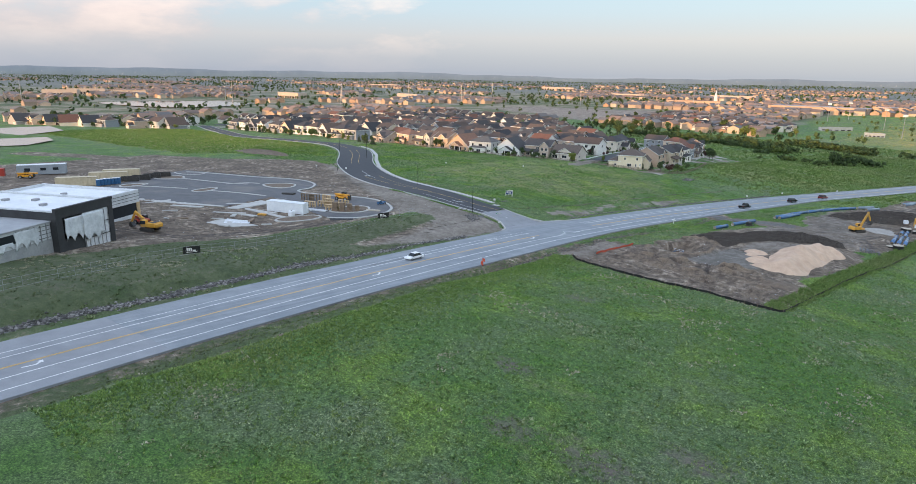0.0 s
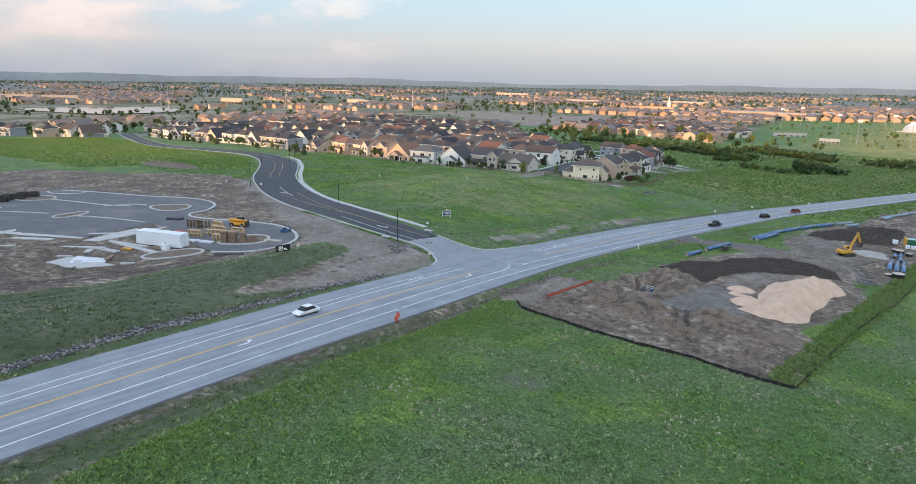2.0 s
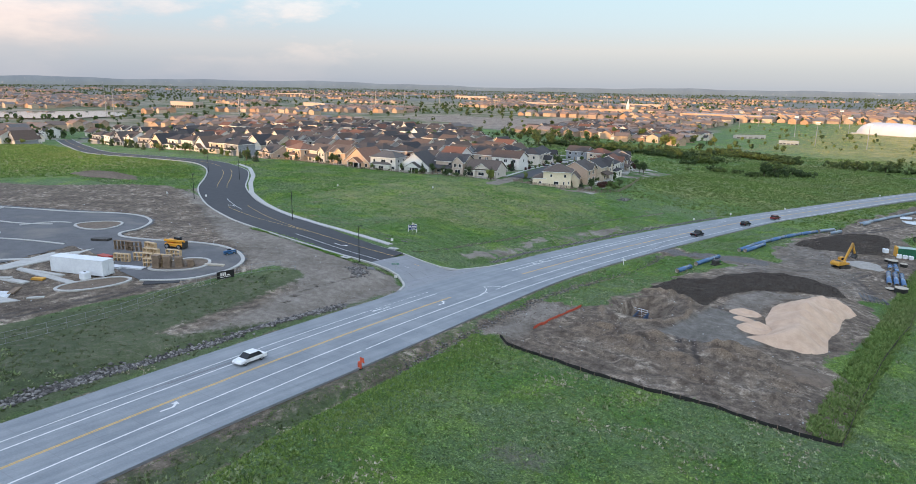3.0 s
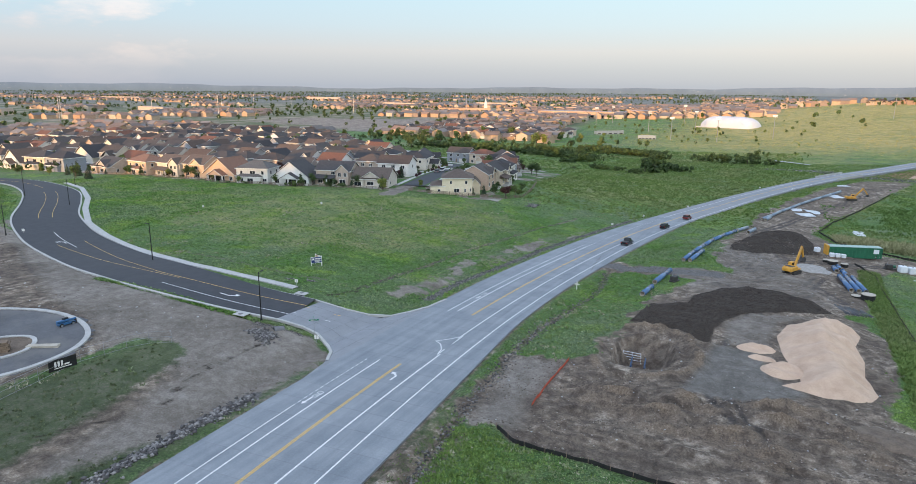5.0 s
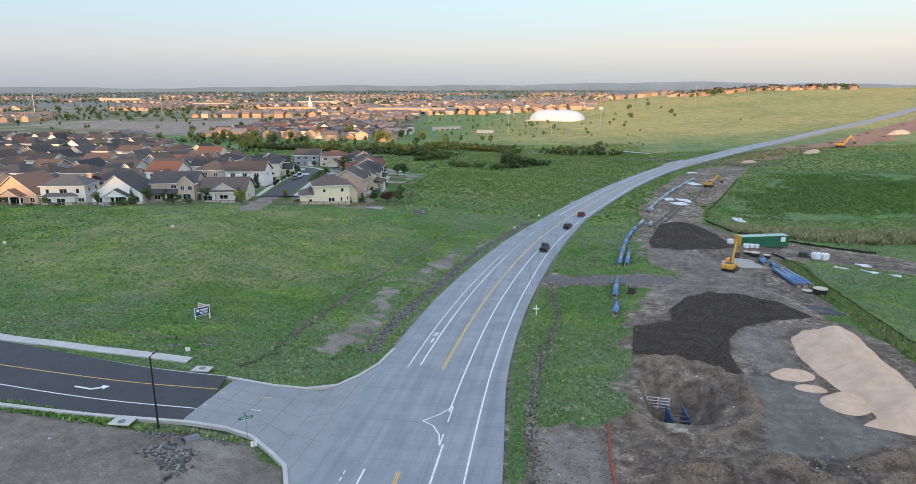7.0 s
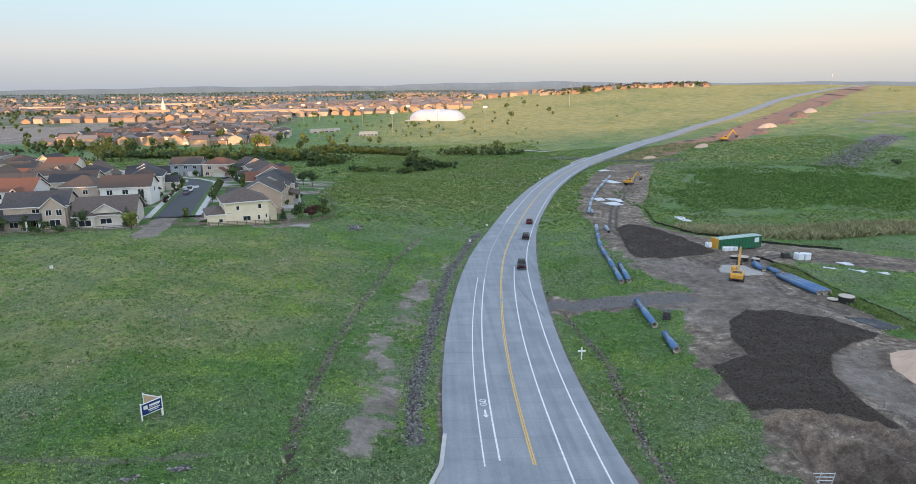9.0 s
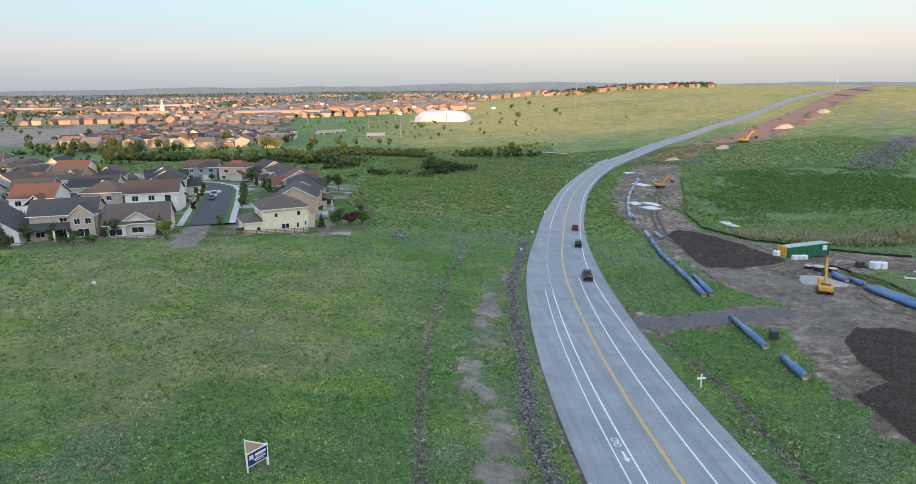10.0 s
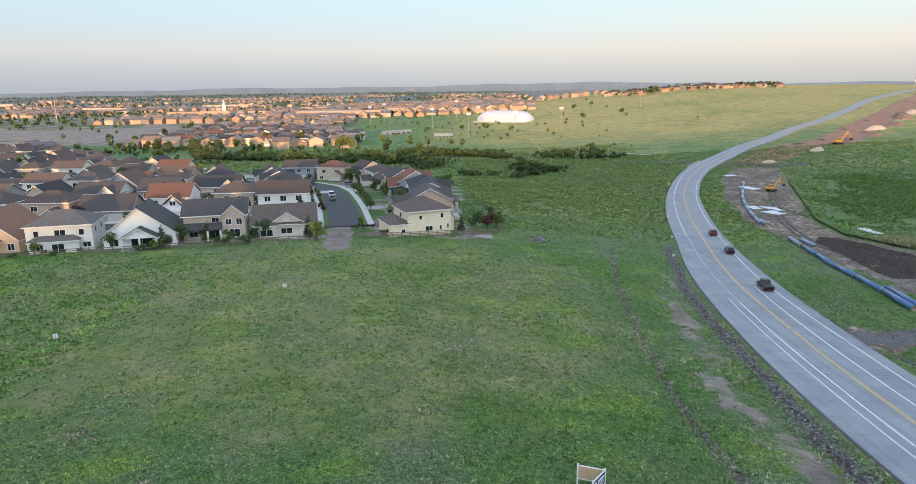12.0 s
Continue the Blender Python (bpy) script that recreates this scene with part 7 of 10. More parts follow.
M["red_earth"] = surf("red_brown_earth", (0.15, 0.085, 0.058), (0.3, 0.19, 0.135), 0.35, 0.95, fine=6, bump=0.8, dist=0.15, world_space=True)
for k, (hx, hy, a_, b_, h_) in enumerate(((62, 536, 9, 4, 2.2), (98, 566, 12, 5, 3.2), (128, 588, 10, 5, 2.6), (150, 622, 8, 6, 3.6), (176, 640, 13, 6, 3.0), (205, 676, 10, 7, 4.2), (238, 716, 14, 6, 3.4), (284, 768, 14, 6, 3.0), (30, 508, 6, 4, 1.6), (14, 496, 5, 3, 1.4))):
    heap("earth_mound", hx, hy, a_, b_, h_, 46, M["red_earth"] if k % 3 else M["sand"], "loose heap of reddish earth beside the new road bed" if k % 3 else "pale heap of sand beside the new road bed", 13.0 + k, 0.4)

# trench shield in the pit, with an edge-protection rail
M["rust_bar"] = surf("rusty_steel", (0.09, 0.06, 0.045), (0.16, 0.11, 0.085), 2.0, 0.8)
shield = tagged(empty("trench_shield", pose(-77.9, 159.6, tz(-77.9, 159.6), 0, 0, 6)), "blue steel trench shield standing in the pit", "trench shield")
for x in (-0.98, 0.98):
    slab(shield, "side_plate", (x - 0.06, -1.9, -0.3, x + 0.06, 1.9, 3.3), M["blue_steel"], 0.02)
    for z in (0.5, 1.7, 3.0):
        slab(shield, "stiffener", (x + (0.06 if x > 0 else -0.14), -1.9, z, x + (0.14 if x > 0 else -0.06), 1.9, z + 0.16), M["blue_steel"], 0.01)
for y in (-1.75, -0.5, 0.7, 1.75):
    for z in (1.2, 3.0):
        bm = bmesh.new()
        tube(bm, (-0.92, y, z), (0.92, y, z), 0.09, seg=10)
        part("spreader_bar", bm, M["rust_bar"], shield, "rusty spreader bar")
rail = tagged(empty("guard_rail", pose(-79.6, 164.6, tz(-79.6, 164.6) - 0.1, 14, 0, -4)), "white tubular guard rail leaning in the pit", "guard rail")
for z in (0.4, 0.9, 1.4, 1.9):
    bm = bmesh.new()
    tube(bm, (-1.4, 0, z), (1.4, 0, z), 0.05, seg=8)
    part("rail", bm, M["white_steel"], rail)
for x in (-1.4, 0, 1.4):
    bm = bmesh.new()
    tube(bm, (x, 0, -0.2), (x, 0, 2.0), 0.05, seg=8)
    part("post", bm, M["white_steel"], rail)


def cloth_fence(name, pts, h, mat, label, post_mat, step=2.4, lean=0.0):
    """A low cloth fence that follows the ground, with a stake at each span."""
    p = resample(pts, step)
    root = tagged(empty(name), label, "fence")
    f = resample(pts, 0.8)
    vs, fs = [], []
    for i, (x, y) in enumerate(f):
        z = tz(x, y)
        sag = 0.06 * math.sin(i * 1.3) + 0.05 * math.sin(i * 0.37)
        for dx, zz in ((0.0, -0.1), (lean + 0.02 * math.sin(i), h + sag), (lean + 0.03, h + sag), (0.03, -0.1)):
            vs.append((x + dx, y + dx * 0.5, z + zz))
    n = len(f)
    for i in range(n - 1):
        for k in range(3):
            fs.append((i * 4 + k, i * 4 + k + 1, i * 4 + 5 + k, i * 4 + 4 + k))
    ob = new("cloth", mesh_of("cloth", vs, fs, [mat]))
    ob.parent = root
    bm = bmesh.new()
    box(bm, -0.03, -0.03, -0.2, 0.03, 0.03, h + 0.25)
    first = part("stake", bm, post_mat, root)
    for i, (x, y) in enumerate(p):
        o = first if i == 0 else new("stake", first.data)
        o.parent, o.location = root, (x, y, tz(x, y))
    return root


cloth_fence("silt_fence", [(-88.2, 126.6), (-85.2, 124.5), (-77.5, 124.4), (-70, 123.5), (-62, 123.7), (-54, 124.8), (-46, 124.2), (-39, 125), (-39.2, 141), (-38.4, 166), (-36.6, 190), (-36.2, 224), (-36, 247), (-39.5, 259)], 0.5, M["black_cloth"], "black silt fence round the bare building site", M["old_lumber"])
cloth_fence("silt_fence", [(-8, 273), (-24, 279), (-40, 291), (-44, 318), (-38, 345), (-25, 380), (-9, 425)], 0.6, M["black_cloth"], "black silt fence beside the green meadow", M["old_lumber"])
cloth_fence("safety_fence", [(-86.7, 134.5), (-87, 143), (-86.9, 152.4)], 0.5, M["orange_net"], "sagging orange safety net across bare earth", M["old_lumber"], 3.0, 0.1)
cone_root = tagged(empty("barrel", on(-95.2, 102.2)), "orange construction barrel on the road verge", "traffic barrel")
bm = bmesh.new()
tube(bm, (0, 0, 0.08), (0, 0, 1.05), 0.32, 0.26, 16)
part("drum", bm, M["orange_net"], cone_root)
bm = bmesh.new()
tube(bm, (0, 0, 0), (0, 0, 0.09), 0.42, 0.42, 16)
part("base", bm, M["rubber"], cone_root)
flag = new("flag", mesh_of("flag", [(0.1, 0, 1.05), (0.9, 0.1, 1.0), (0.8, 0.05, 1.75), (0.05, 0, 1.8)], [(0, 1, 2, 3)], [M["orange_net"]]))
flag.parent = cone_root
cross = tagged(empty("roadside_cross", on(-97.0, 194.2)), "white wooden roadside cross on the verge", "cross")
slab(cross, "upright", (-0.09, -0.05, 0, 0.09, 0.05, 1.9), M["trim"], 0.01)
slab(cross, "crossbar", (-0.55, -0.07, 1.2, 0.55, 0.07, 1.42), M["trim"], 0.01)


def rag(name, pts, mat, label, cat, seed=0, thick=0.05):
    """A crumpled sheet lying on the ground."""
    n = 12
    (x0, y0), (x1, y1), (x2, y2), (x3, y3) = pts
    vs, fs = [], []
    for i in range(n + 1):
        for j in range(n + 1):
            u, v = i / n, j / n
            w = 0.6 * math.sin(5 * u + seed + 3 * v) * (1 if i in (0, n) or j in (0, n) else 0)
            x = (x0 * (1 - u) + x1 * u) * (1 - v) + (x3 * (1 - u) + x2 * u) * v + w
            y = (y0 * (1 - u) + y1 * u) * (1 - v) + (y3 * (1 - u) + y2 * u) * v + w * 0.6
            vs.append((x, y, tz(x, y) + 0.12 + thick + 0.09 * noise.noise(Vector((x, y, seed))) + 0.05 * math.sin(7 * u + 9 * v)))
    for i in range(n):
        for j in range(n):
            a = i * (n + 1) + j
            fs.append((a, a + n + 1, a + n + 2, a + 1))
    ob = new(name, mesh_of(name, vs, fs, [mat], True))
    md = ob.modifiers.new("thickness", "SOLIDIFY")
    md.thickness = thick
    return tagged(ob, label, cat, "sheets on the ground")


for k, q in enumerate(([(-51.5, 364), (-47, 365.5), (-48.5, 371.5), (-53, 370)], [(-46, 364.5), (-41, 362), (-42, 369), (-47, 371)], [(-49, 354), (-43.5, 355.5), (-44, 361.5), (-50, 361)], [(-33, 408), (-29, 409), (-31, 418), (-36, 416)], [(-28, 448), (-23, 449), (-24, 454), (-29, 453)],
        [(-27, 250), (-23.5, 249.4), (-24, 251), (-26.5, 252)], [(-21.5, 249.5), (-18.5, 247.6), (-17.5, 249), (-21, 250.6)], [(-15.5, 247.5), (-13, 247), (-13.5, 248.6), (-15, 249)], [(-20, 256), (-17, 254.5), (-16.5, 256.5), (-19, 258)], [(-33, 322), (-30, 321), (-29, 330), (-32, 331)])):
    rag("plastic_sheet", q, M["sheet"], "crumpled white plastic sheet lying on the ground", "plastic sheet", k)

# ---- building site west of the road ----
A0, UU, VV = Vector((-149.2, 33.0)), Vector((-0.532, 0.847)), Vector((-0.847, -0.532))
BTURN = math.degrees(math.atan2(UU.y, UU.x))
bz = 4.3
building = tagged(empty("new_building", pose(A0.x, A0.y, bz, 0, 0, BTURN)), "unfinished low building wrapped in white plastic sheeting", "building")


def bslab(name, b, mat, label="", par=None, bev=0.0):
    # local x runs along the front, local y points away from the road
    return slab(par or building, name, b, mat, bev, label)


# dark corner block: frame, back walls, white roof with kerb
bslab("wall", (0, 0, -1, 0.5, 30, 9.6), M["dark_board"])
bslab("wall", (0.5, 0, -1, 1.6, 0.5, 9.6), M["dark_board"])
bslab("wall", (14.4, 0, -1, 15.7, 0.5, 9.6), M["dark_board"])
bslab("wall", (1.6, 0, 8.2, 14.4, 0.5, 9.6), M["dark_board"])
bslab("wall", (15.2, 0.5, -1, 15.7, 30, 9.6), M["wrap"])
bslab("wall", (0.5, 29.5, -1, 15.2, 30, 9.6), M["wrap"])
bslab("wall", (1.6, 0.35, -1, 7.2, 0.5, 3.6), M["dark_board"])
bslab("roof", (0.5, 0.5, 9.2, 15.2, 29.5, 9.5), M["membrane"], "white membrane roof")
bslab("parapet", (-0.1, -0.1, 9.6, 15.8, 0.6, 10.3), M["dark_board"])
bslab("parapet", (-0.1, 0.6, 9.6, 0.6, 30, 9.9), M["wrap"])
bslab("parapet", (15.1, 0.6, 9.6, 15.8, 30, 9.9), M["wrap"])
bslab("curtain_wall", (7.2, 0.25, -1, 14.4, 0.4, 8.2), M["wrap"], "wrapped curtain wall")
for k in range(7):
    bslab("mullion", (7.2 + 1.17 * k, 0.1, -0.8, 7.3 + 1.17 * k, 0.3, 8.0 - 0.2 * (k % 2)), M["steel"])
for z in (2.4, 5.2):
    bslab("transom", (7.2, 0.08, z, 14.4, 0.28, z + 0.12), M["dark_board"])


def drape(name, x0, x1, z0, z1, y, seed, par=None):
    """A hanging plastic sheet with folds and a ragged hem."""
    n, m = 18, 10
    vs, fs = [], []
    for i in range(n + 1):
        for j in range(m + 1):
            u, v = i / n, j / m
            x = x0 + (x1 - x0) * u
            hem = z0 + 1.6 * abs(math.sin(seed + 2.3 * u * 3.1)) * (1 - v)
            vs.append((x + 0.12 * math.sin(9 * v + seed), y - 0.06 - 0.14 * abs(math.sin(14 * u + seed)) * (1 - 0.6 * v), hem + (z1 - hem) * v))
    for i in range(n):
        for j in range(m):
            a = i * (m + 1) + j
            fs.append((a, a + m + 1, a + m + 2, a + 1))
    ob = new(name, mesh_of(name, vs, fs, [M["sheet"]], True))
    ob.parent = par or building
    md = ob.modifiers.new("thickness", "SOLIDIFY")
    md.thickness = 0.02
    return tagged(ob, "hanging white plastic sheet")


drape("plastic_sheet", 2.0, 7.0, 2.6, 7.9, 0.0, 0.4)
drape("plastic_sheet", 6.6, 12.6, 1.6, 8.1, -0.12, 1.7)
# lower block to the south with concrete base and sheeted upper wall
bslab("wall", (-16, 1.5, -1, -0.05, 1.9, 4.2), M["tilt_wall"], "grey concrete base wall")
bslab("wall", (-16, 1.6, 4.2, -0.05, 1.9, 7.6), M["wrap"])
bslab("roof", (-16.2, 1.2, 7.6, -0.05, 34, 7.9), M["grey_membrane"], "grey membrane roof")
bslab("wall", (-16, 1.9, -1, -15.6, 33, 7.6), M["tilt_wall"])
bslab("wall", (-15.6, 33, -1, 0, 33.4, 7.6), M["tilt_wall"])
bslab("window", (-12.5, 1.45, 5.2, -8.0, 1.62, 7.0), M["pane"])
drape("plastic_sheet", -15.5, -9.0, 3.6, 5.6, 1.5, 2.2)
drape("plastic_sheet", -8.6, -3.2, 3.4, 7.3, 1.5, 3.1)
for k in range(6):
    bslab("stud", (-8.2 + 1.4 * k, 1.42, 3.9, -8.05 + 1.4 * k, 1.58, 7.4), M["steel"])
for z in (4.6, 5.4, 6.2, 7.0):
    bslab("wrap_seam", (-3.0, 1.5, z, -0.2, 1.6, z + 0.09), M["dark_board"])
# long north wing with white parapet and dark glazing
bslab("wall", (15.75, 13.6, 3.6, 41, 14.1, 6.9), M["wrap"])
bslab("wall", (15.75, 13.8, -1, 41, 14.1, 0.6), M["wrap"])
bslab("window", (15.75, 13.9, 0.6, 40, 14.05, 3.6), M["pane"])
bslab("wall", (40, 13.6, -1, 41, 14.1, 3.6), M["lumber"], "bare wooden corner post")
bslab("wall", (40.5, 14.1, -1, 41, 44, 6.9), M["wrap"])
bslab("wall", (15.75, 43.6, -1, 40.5, 44, 6.9), M["wrap"])
bslab("roof", (15.75, 14.1, 5.9, 40.5, 43.6, 6.2), M["membrane"], "white membrane roof")
for z in (4.4, 5.2, 6.0):
    bslab("wrap_seam", (15.8, 13.5, z, 41.0, 13.6, z + 0.08), M["dark_board"])
for x, y in ((5, 8), (9, 14), (7, 20), (24, 22), (31, 28)):
    bslab("roof_vent", (x, y, 9.5 if x < 15 else 6.2, x + 1.4, y + 1.0, 10.0 if x < 15 else 6.7), M["steel"], bev=0.04)

# car park with its kerbed islands
gx_, gy2 = np.arange(-266, -145, 1.0), np.arange(63, 138, 1.0)
lx, ly = np.meshgrid(gx_, gy2)
ins = inside_poly(lx + 0.5, ly + 0.5, PARKING)
lv, lf, seen = [], [], {}


def lot_vert(x, y):
    if (x, y) not in seen:
        seen[x, y] = len(lv)
        lv.append((x, y))
    return seen[x, y]


for i in range(lx.shape[0]):
    for j in range(lx.shape[1]):
        if ins[i, j]:
            x, y = float(lx[i, j]), float(ly[i, j])
            lf.append((lot_vert(x, y), lot_vert(x + 1, y), lot_vert(x + 1, y + 1), lot_vert(x, y + 1)))
lv = np.array(lv)
lv = np.column_stack([lv, ground(lv[:, 0], lv[:, 1]) + 0.03])
tagged(new("car_park", mesh_of("car_park", lv, lf, [M["lot_asphalt"]])), "dusty new asphalt car park on the building site", "pavement", kind="structure")


def rounded(pts, closed=False):
    """The line with its corners cut twice, at close steps."""
    p = np.array(pts + pts[:1] if closed else pts, float)
    for _ in range(2):
        q = np.empty((2 * len(p) - 2, 2))
        q[0::2], q[1::2] = 0.75 * p[:-1] + 0.25 * p[1:], 0.25 * p[:-1] + 0.75 * p[1:]
        p = np.vstack([q, q[:1]]) if closed else np.vstack([p[:1], q, p[-1:]])
    return resample(p, 0.8)


kerb("curb_car_park", rounded([(-260.1, 105), (-256, 109.1), (-246.8, 114.7), (-234, 122.2), (-225.9, 130), (-217.9, 132.7), (-210.1, 131.6), (-203.2, 128.4), (-195.8, 121.5), (-195.5, 117.6), (-193.8, 115.3), (-189.3, 114), (-180.3, 116.6), (-172.3, 120.4), (-163.7, 123.5), (-156.2, 123.5), (-150.1, 121.2), (-147.3, 117.5), (-146.7, 112.8), (-148.2, 106.5), (-154.5, 100.8)]), "pale concrete kerb round the new car park", 0.16, 0.75)
for line in ([(-243.5, 96.8), (-233.8, 101.6), (-225, 104.8), (-219.1, 110.1)], [(-233.4, 75.6), (-226.5, 82.4), (-218.6, 88.8)], [(-211.7, 92.4), (-204, 97.8), (-191.6, 102.4)], [(-222.8, 103.8), (-223.2, 109), (-221.5, 113), (-217.8, 114.5)], [(-254, 110.5), (-250, 106), (-256, 100), (-262, 101)]):
    kerb("curb_row", rounded(line), "straight pale concrete kerb between rows of parking bays", 0.16, 0.6)


def island(pts, label="pale concrete kerb round an unplanted car park island"):
    ring = rounded(pts, True)
    kerb("curb_island", ring, label, 0.2, 0.6)
    me = mesh_of("island_fill", [(x, y, gz(x, y) + 0.12) for x, y in ring[:-1]], [tuple(range(len(ring) - 1))], [M["clod"]])
    tagged(new("island_fill", me), "bare brown earth inside a kerbed island", "island", kind="structure")


for q in ([(-243.1, 97.5), (-244.6, 89.6), (-248.5, 88), (-253.1, 90.4), (-254, 95.5), (-249.4, 99.5)], [(-216.7, 113.9), (-208, 112.2), (-202, 114.9), (-204, 120.2), (-209.5, 124.2), (-214.6, 121.8)], [(-235.7, 83.2), (-231.8, 75.1), (-231.2, 71.7), (-235.5, 71.8), (-238.2, 76.3)], [(-214.8, 87.3), (-210.7, 87.6), (-210.6, 91.5), (-214.8, 97.3), (-217.6, 96.9)],
        [(-160.5, 113.2), (-156.6, 116.2), (-153.7, 115.7), (-151.9, 112.4), (-154.2, 108.2), (-157.5, 105.5), (-160.4, 105)], [(-160.2, 98.4), (-156.6, 100.7), (-155, 98.5), (-155.7, 93.6), (-158, 89.2), (-160.8, 87.7), (-162.5, 91)]):
    island(q)


def paving(pts, label):
    """A fresh concrete slab of any outline, its top a hand's breadth over the earth."""
    n = len(pts)
    v = [(x, y, tz(x, y) + 0.14) for x, y in pts] + [(x, y, tz(x, y) - 0.4) for x, y in pts]
    f = [tuple(range(n))] + [(k, k + n, (k + 1) % n + n, (k + 1) % n) for k in range(n)]
    tagged(new("concrete_slab", mesh_of("concrete_slab", v, f, [M["curb"]])), label, "slab", "concrete slabs")


for q in ([(-181.8, 83.9), (-178.8, 86.1), (-180.1, 99.6), (-185, 109.4), (-188.5, 104.5)], [(-167.9, 72), (-160.8, 75.8), (-158.7, 82), (-170.3, 77.5)], [(-210.5, 69.2), (-205.8, 67.7), (-193.9, 76.4), (-184, 84.2), (-185.5, 85.9), (-196.3, 78.6)], [(-178.7, 89), (-177.7, 87.8), (-161, 91.5), (-161.5, 92.9)], [(-199.8, 67.1), (-198.8, 72.7), (-202.8, 79.7), (-204.8, 81.9), (-201.2, 72.2)]):
    paving(q, "fresh pale concrete slab on bare earth")


def pad(name, cx, cy, L_, W, turn, mat, label, lift=0.08):
    bm = bmesh.new()
    box(bm, -L_ / 2, -W / 2, -0.3, L_ / 2, W / 2, 0.0, 0.02)
    o = part(name, bm, mat)
    o.matrix_world = pose(cx, cy, max(tz(cx + dx, cy + dy) for dx in (-2, 0, 2) for dy in (-2, 0, 2)) + lift, 0, 0, turn)
    return tagged(o, label, "slab", "concrete slabs")


for q in ((-186, 90, 15, 1.2, 50), (-176, 82, 10, 1.0, 40), (-173, 90.5, 12, 0.9, 18), (-171, 85, 7, 1.4, 18), (-190, 76, 10, 1.6, 36)):
    pad("concrete_slab", *q, M["curb"], "fresh pale concrete slab on bare earth")
for k in range(12):  # forms, planks and small footings strewn over the earth
    pad("concrete_slab", -196 + 3.2 * k + rng.uniform(-3, 3), 62 + 1.9 * k + rng.uniform(-7, 7), rng.uniform(1.5, 5), rng.uniform(0.5, 1.3), rng.choice([20, 50, 110, 140]) + rng.uniform(-8, 8), M["curb"] if k % 3 else M["old_lumber"], "fresh pale concrete slab on bare earth" if k % 3 else "brown timber form lying on bare earth")
pad("drain_mat", -151.0, 103.5, 6.5, 3.2, 52, M["dark_board"], "black track-out mat at the site gate", 0.06)
rag("plastic_sheet", [(-165.5, 75), (-161, 79), (-164, 83), (-169, 79)], M["sheet"], "crumpled white plastic sheet lying on the ground", "plastic sheet", 21)

container(-167.2, 95.9, 23, 12.4, 2.6, 2.9, M["white_steel"], M["white_steel"], "long white storage container on the building site", ribs=False)
tote(-162.5, 94.4, 16, 1.3)
office = container(-280.5, 60, 70, 15.5, 3.4, 3.4, M["grey_steel_wall"], M["membrane"], "grey site office trailer with two windows", "office_trailer", False, 0.5, "trailer")
for x in (-4.5, 0.5, 4.5):
    slab(office, "window", (x - 0.9, -1.76, 1.3, x + 0.9, -1.72, 2.3), M["pane"])
for x, y, a in ((-243, 61.5, 62), (-252, 74, 62), (-258.5, 80.5, 62)):
    container(x, y, a, 12.2, 2.5, 2.7, M["tan_steel"], M["tan_steel"], "tan steel storage container on the building site")
container(-286, 46, 70, 6.1, 2.5, 2.6, M["red_steel"], M["red_steel"], "dark red steel storage container")


def toilet(x, y, a):
    root = tagged(empty("portable_toilet", on(x, y, 0.02, a)), "blue portable toilet in a row", "portable toilet", "portable toilets")
    slab(root, "cabin", (-0.55, -0.55, 0.1, 0.55, 0.55, 2.1), M["blue_plastic"], 0.05)
    slab(root, "roof", (-0.6, -0.6, 2.1, 0.6, 0.6, 2.28), M["white_steel"], 0.08, "pale domed roof")
    slab(root, "door", (-0.4, -0.6, 0.2, 0.4, -0.54, 2.0), M["blue_plastic"], 0.02)


for k in range(7):
    toilet(-238.0 - 1.0 * k * 0.5, 66.5 + 1.35 * k * 0.9, 60)


def dumpster(x, y, a):
    root = tagged(empty("dumpster", on(x, y, 0.02, a)), "black steel roll-off dumpster", "dumpster", "dumpsters")
    bm = bmesh.new()
    for b in ((-3, -1.2, 0.2, 3, -1.1, 1.7), (-3, 1.1, 0.2, 3, 1.2, 1.7), (-3, -1.2, 0.2, -2.9, 1.2, 1.7), (2.9, -1.2, 0.2, 3, 1.2, 1.7), (-3, -1.2, 0.2, 3, 1.2, 0.3)):
        box(bm, *b)
    part("bin", bm, M["digger_dark"], root)
    for k in range(6):
        slab(root, "rib", (-2.8 + 1.1 * k, -1.28, 0.3, -2.65 + 1.1 * k, -1.2, 1.7), M["digger_dark"])


for k in range(4):
    dumpster(-245.5 - 2.4 * k, 79 + 4.6 * k, 62)


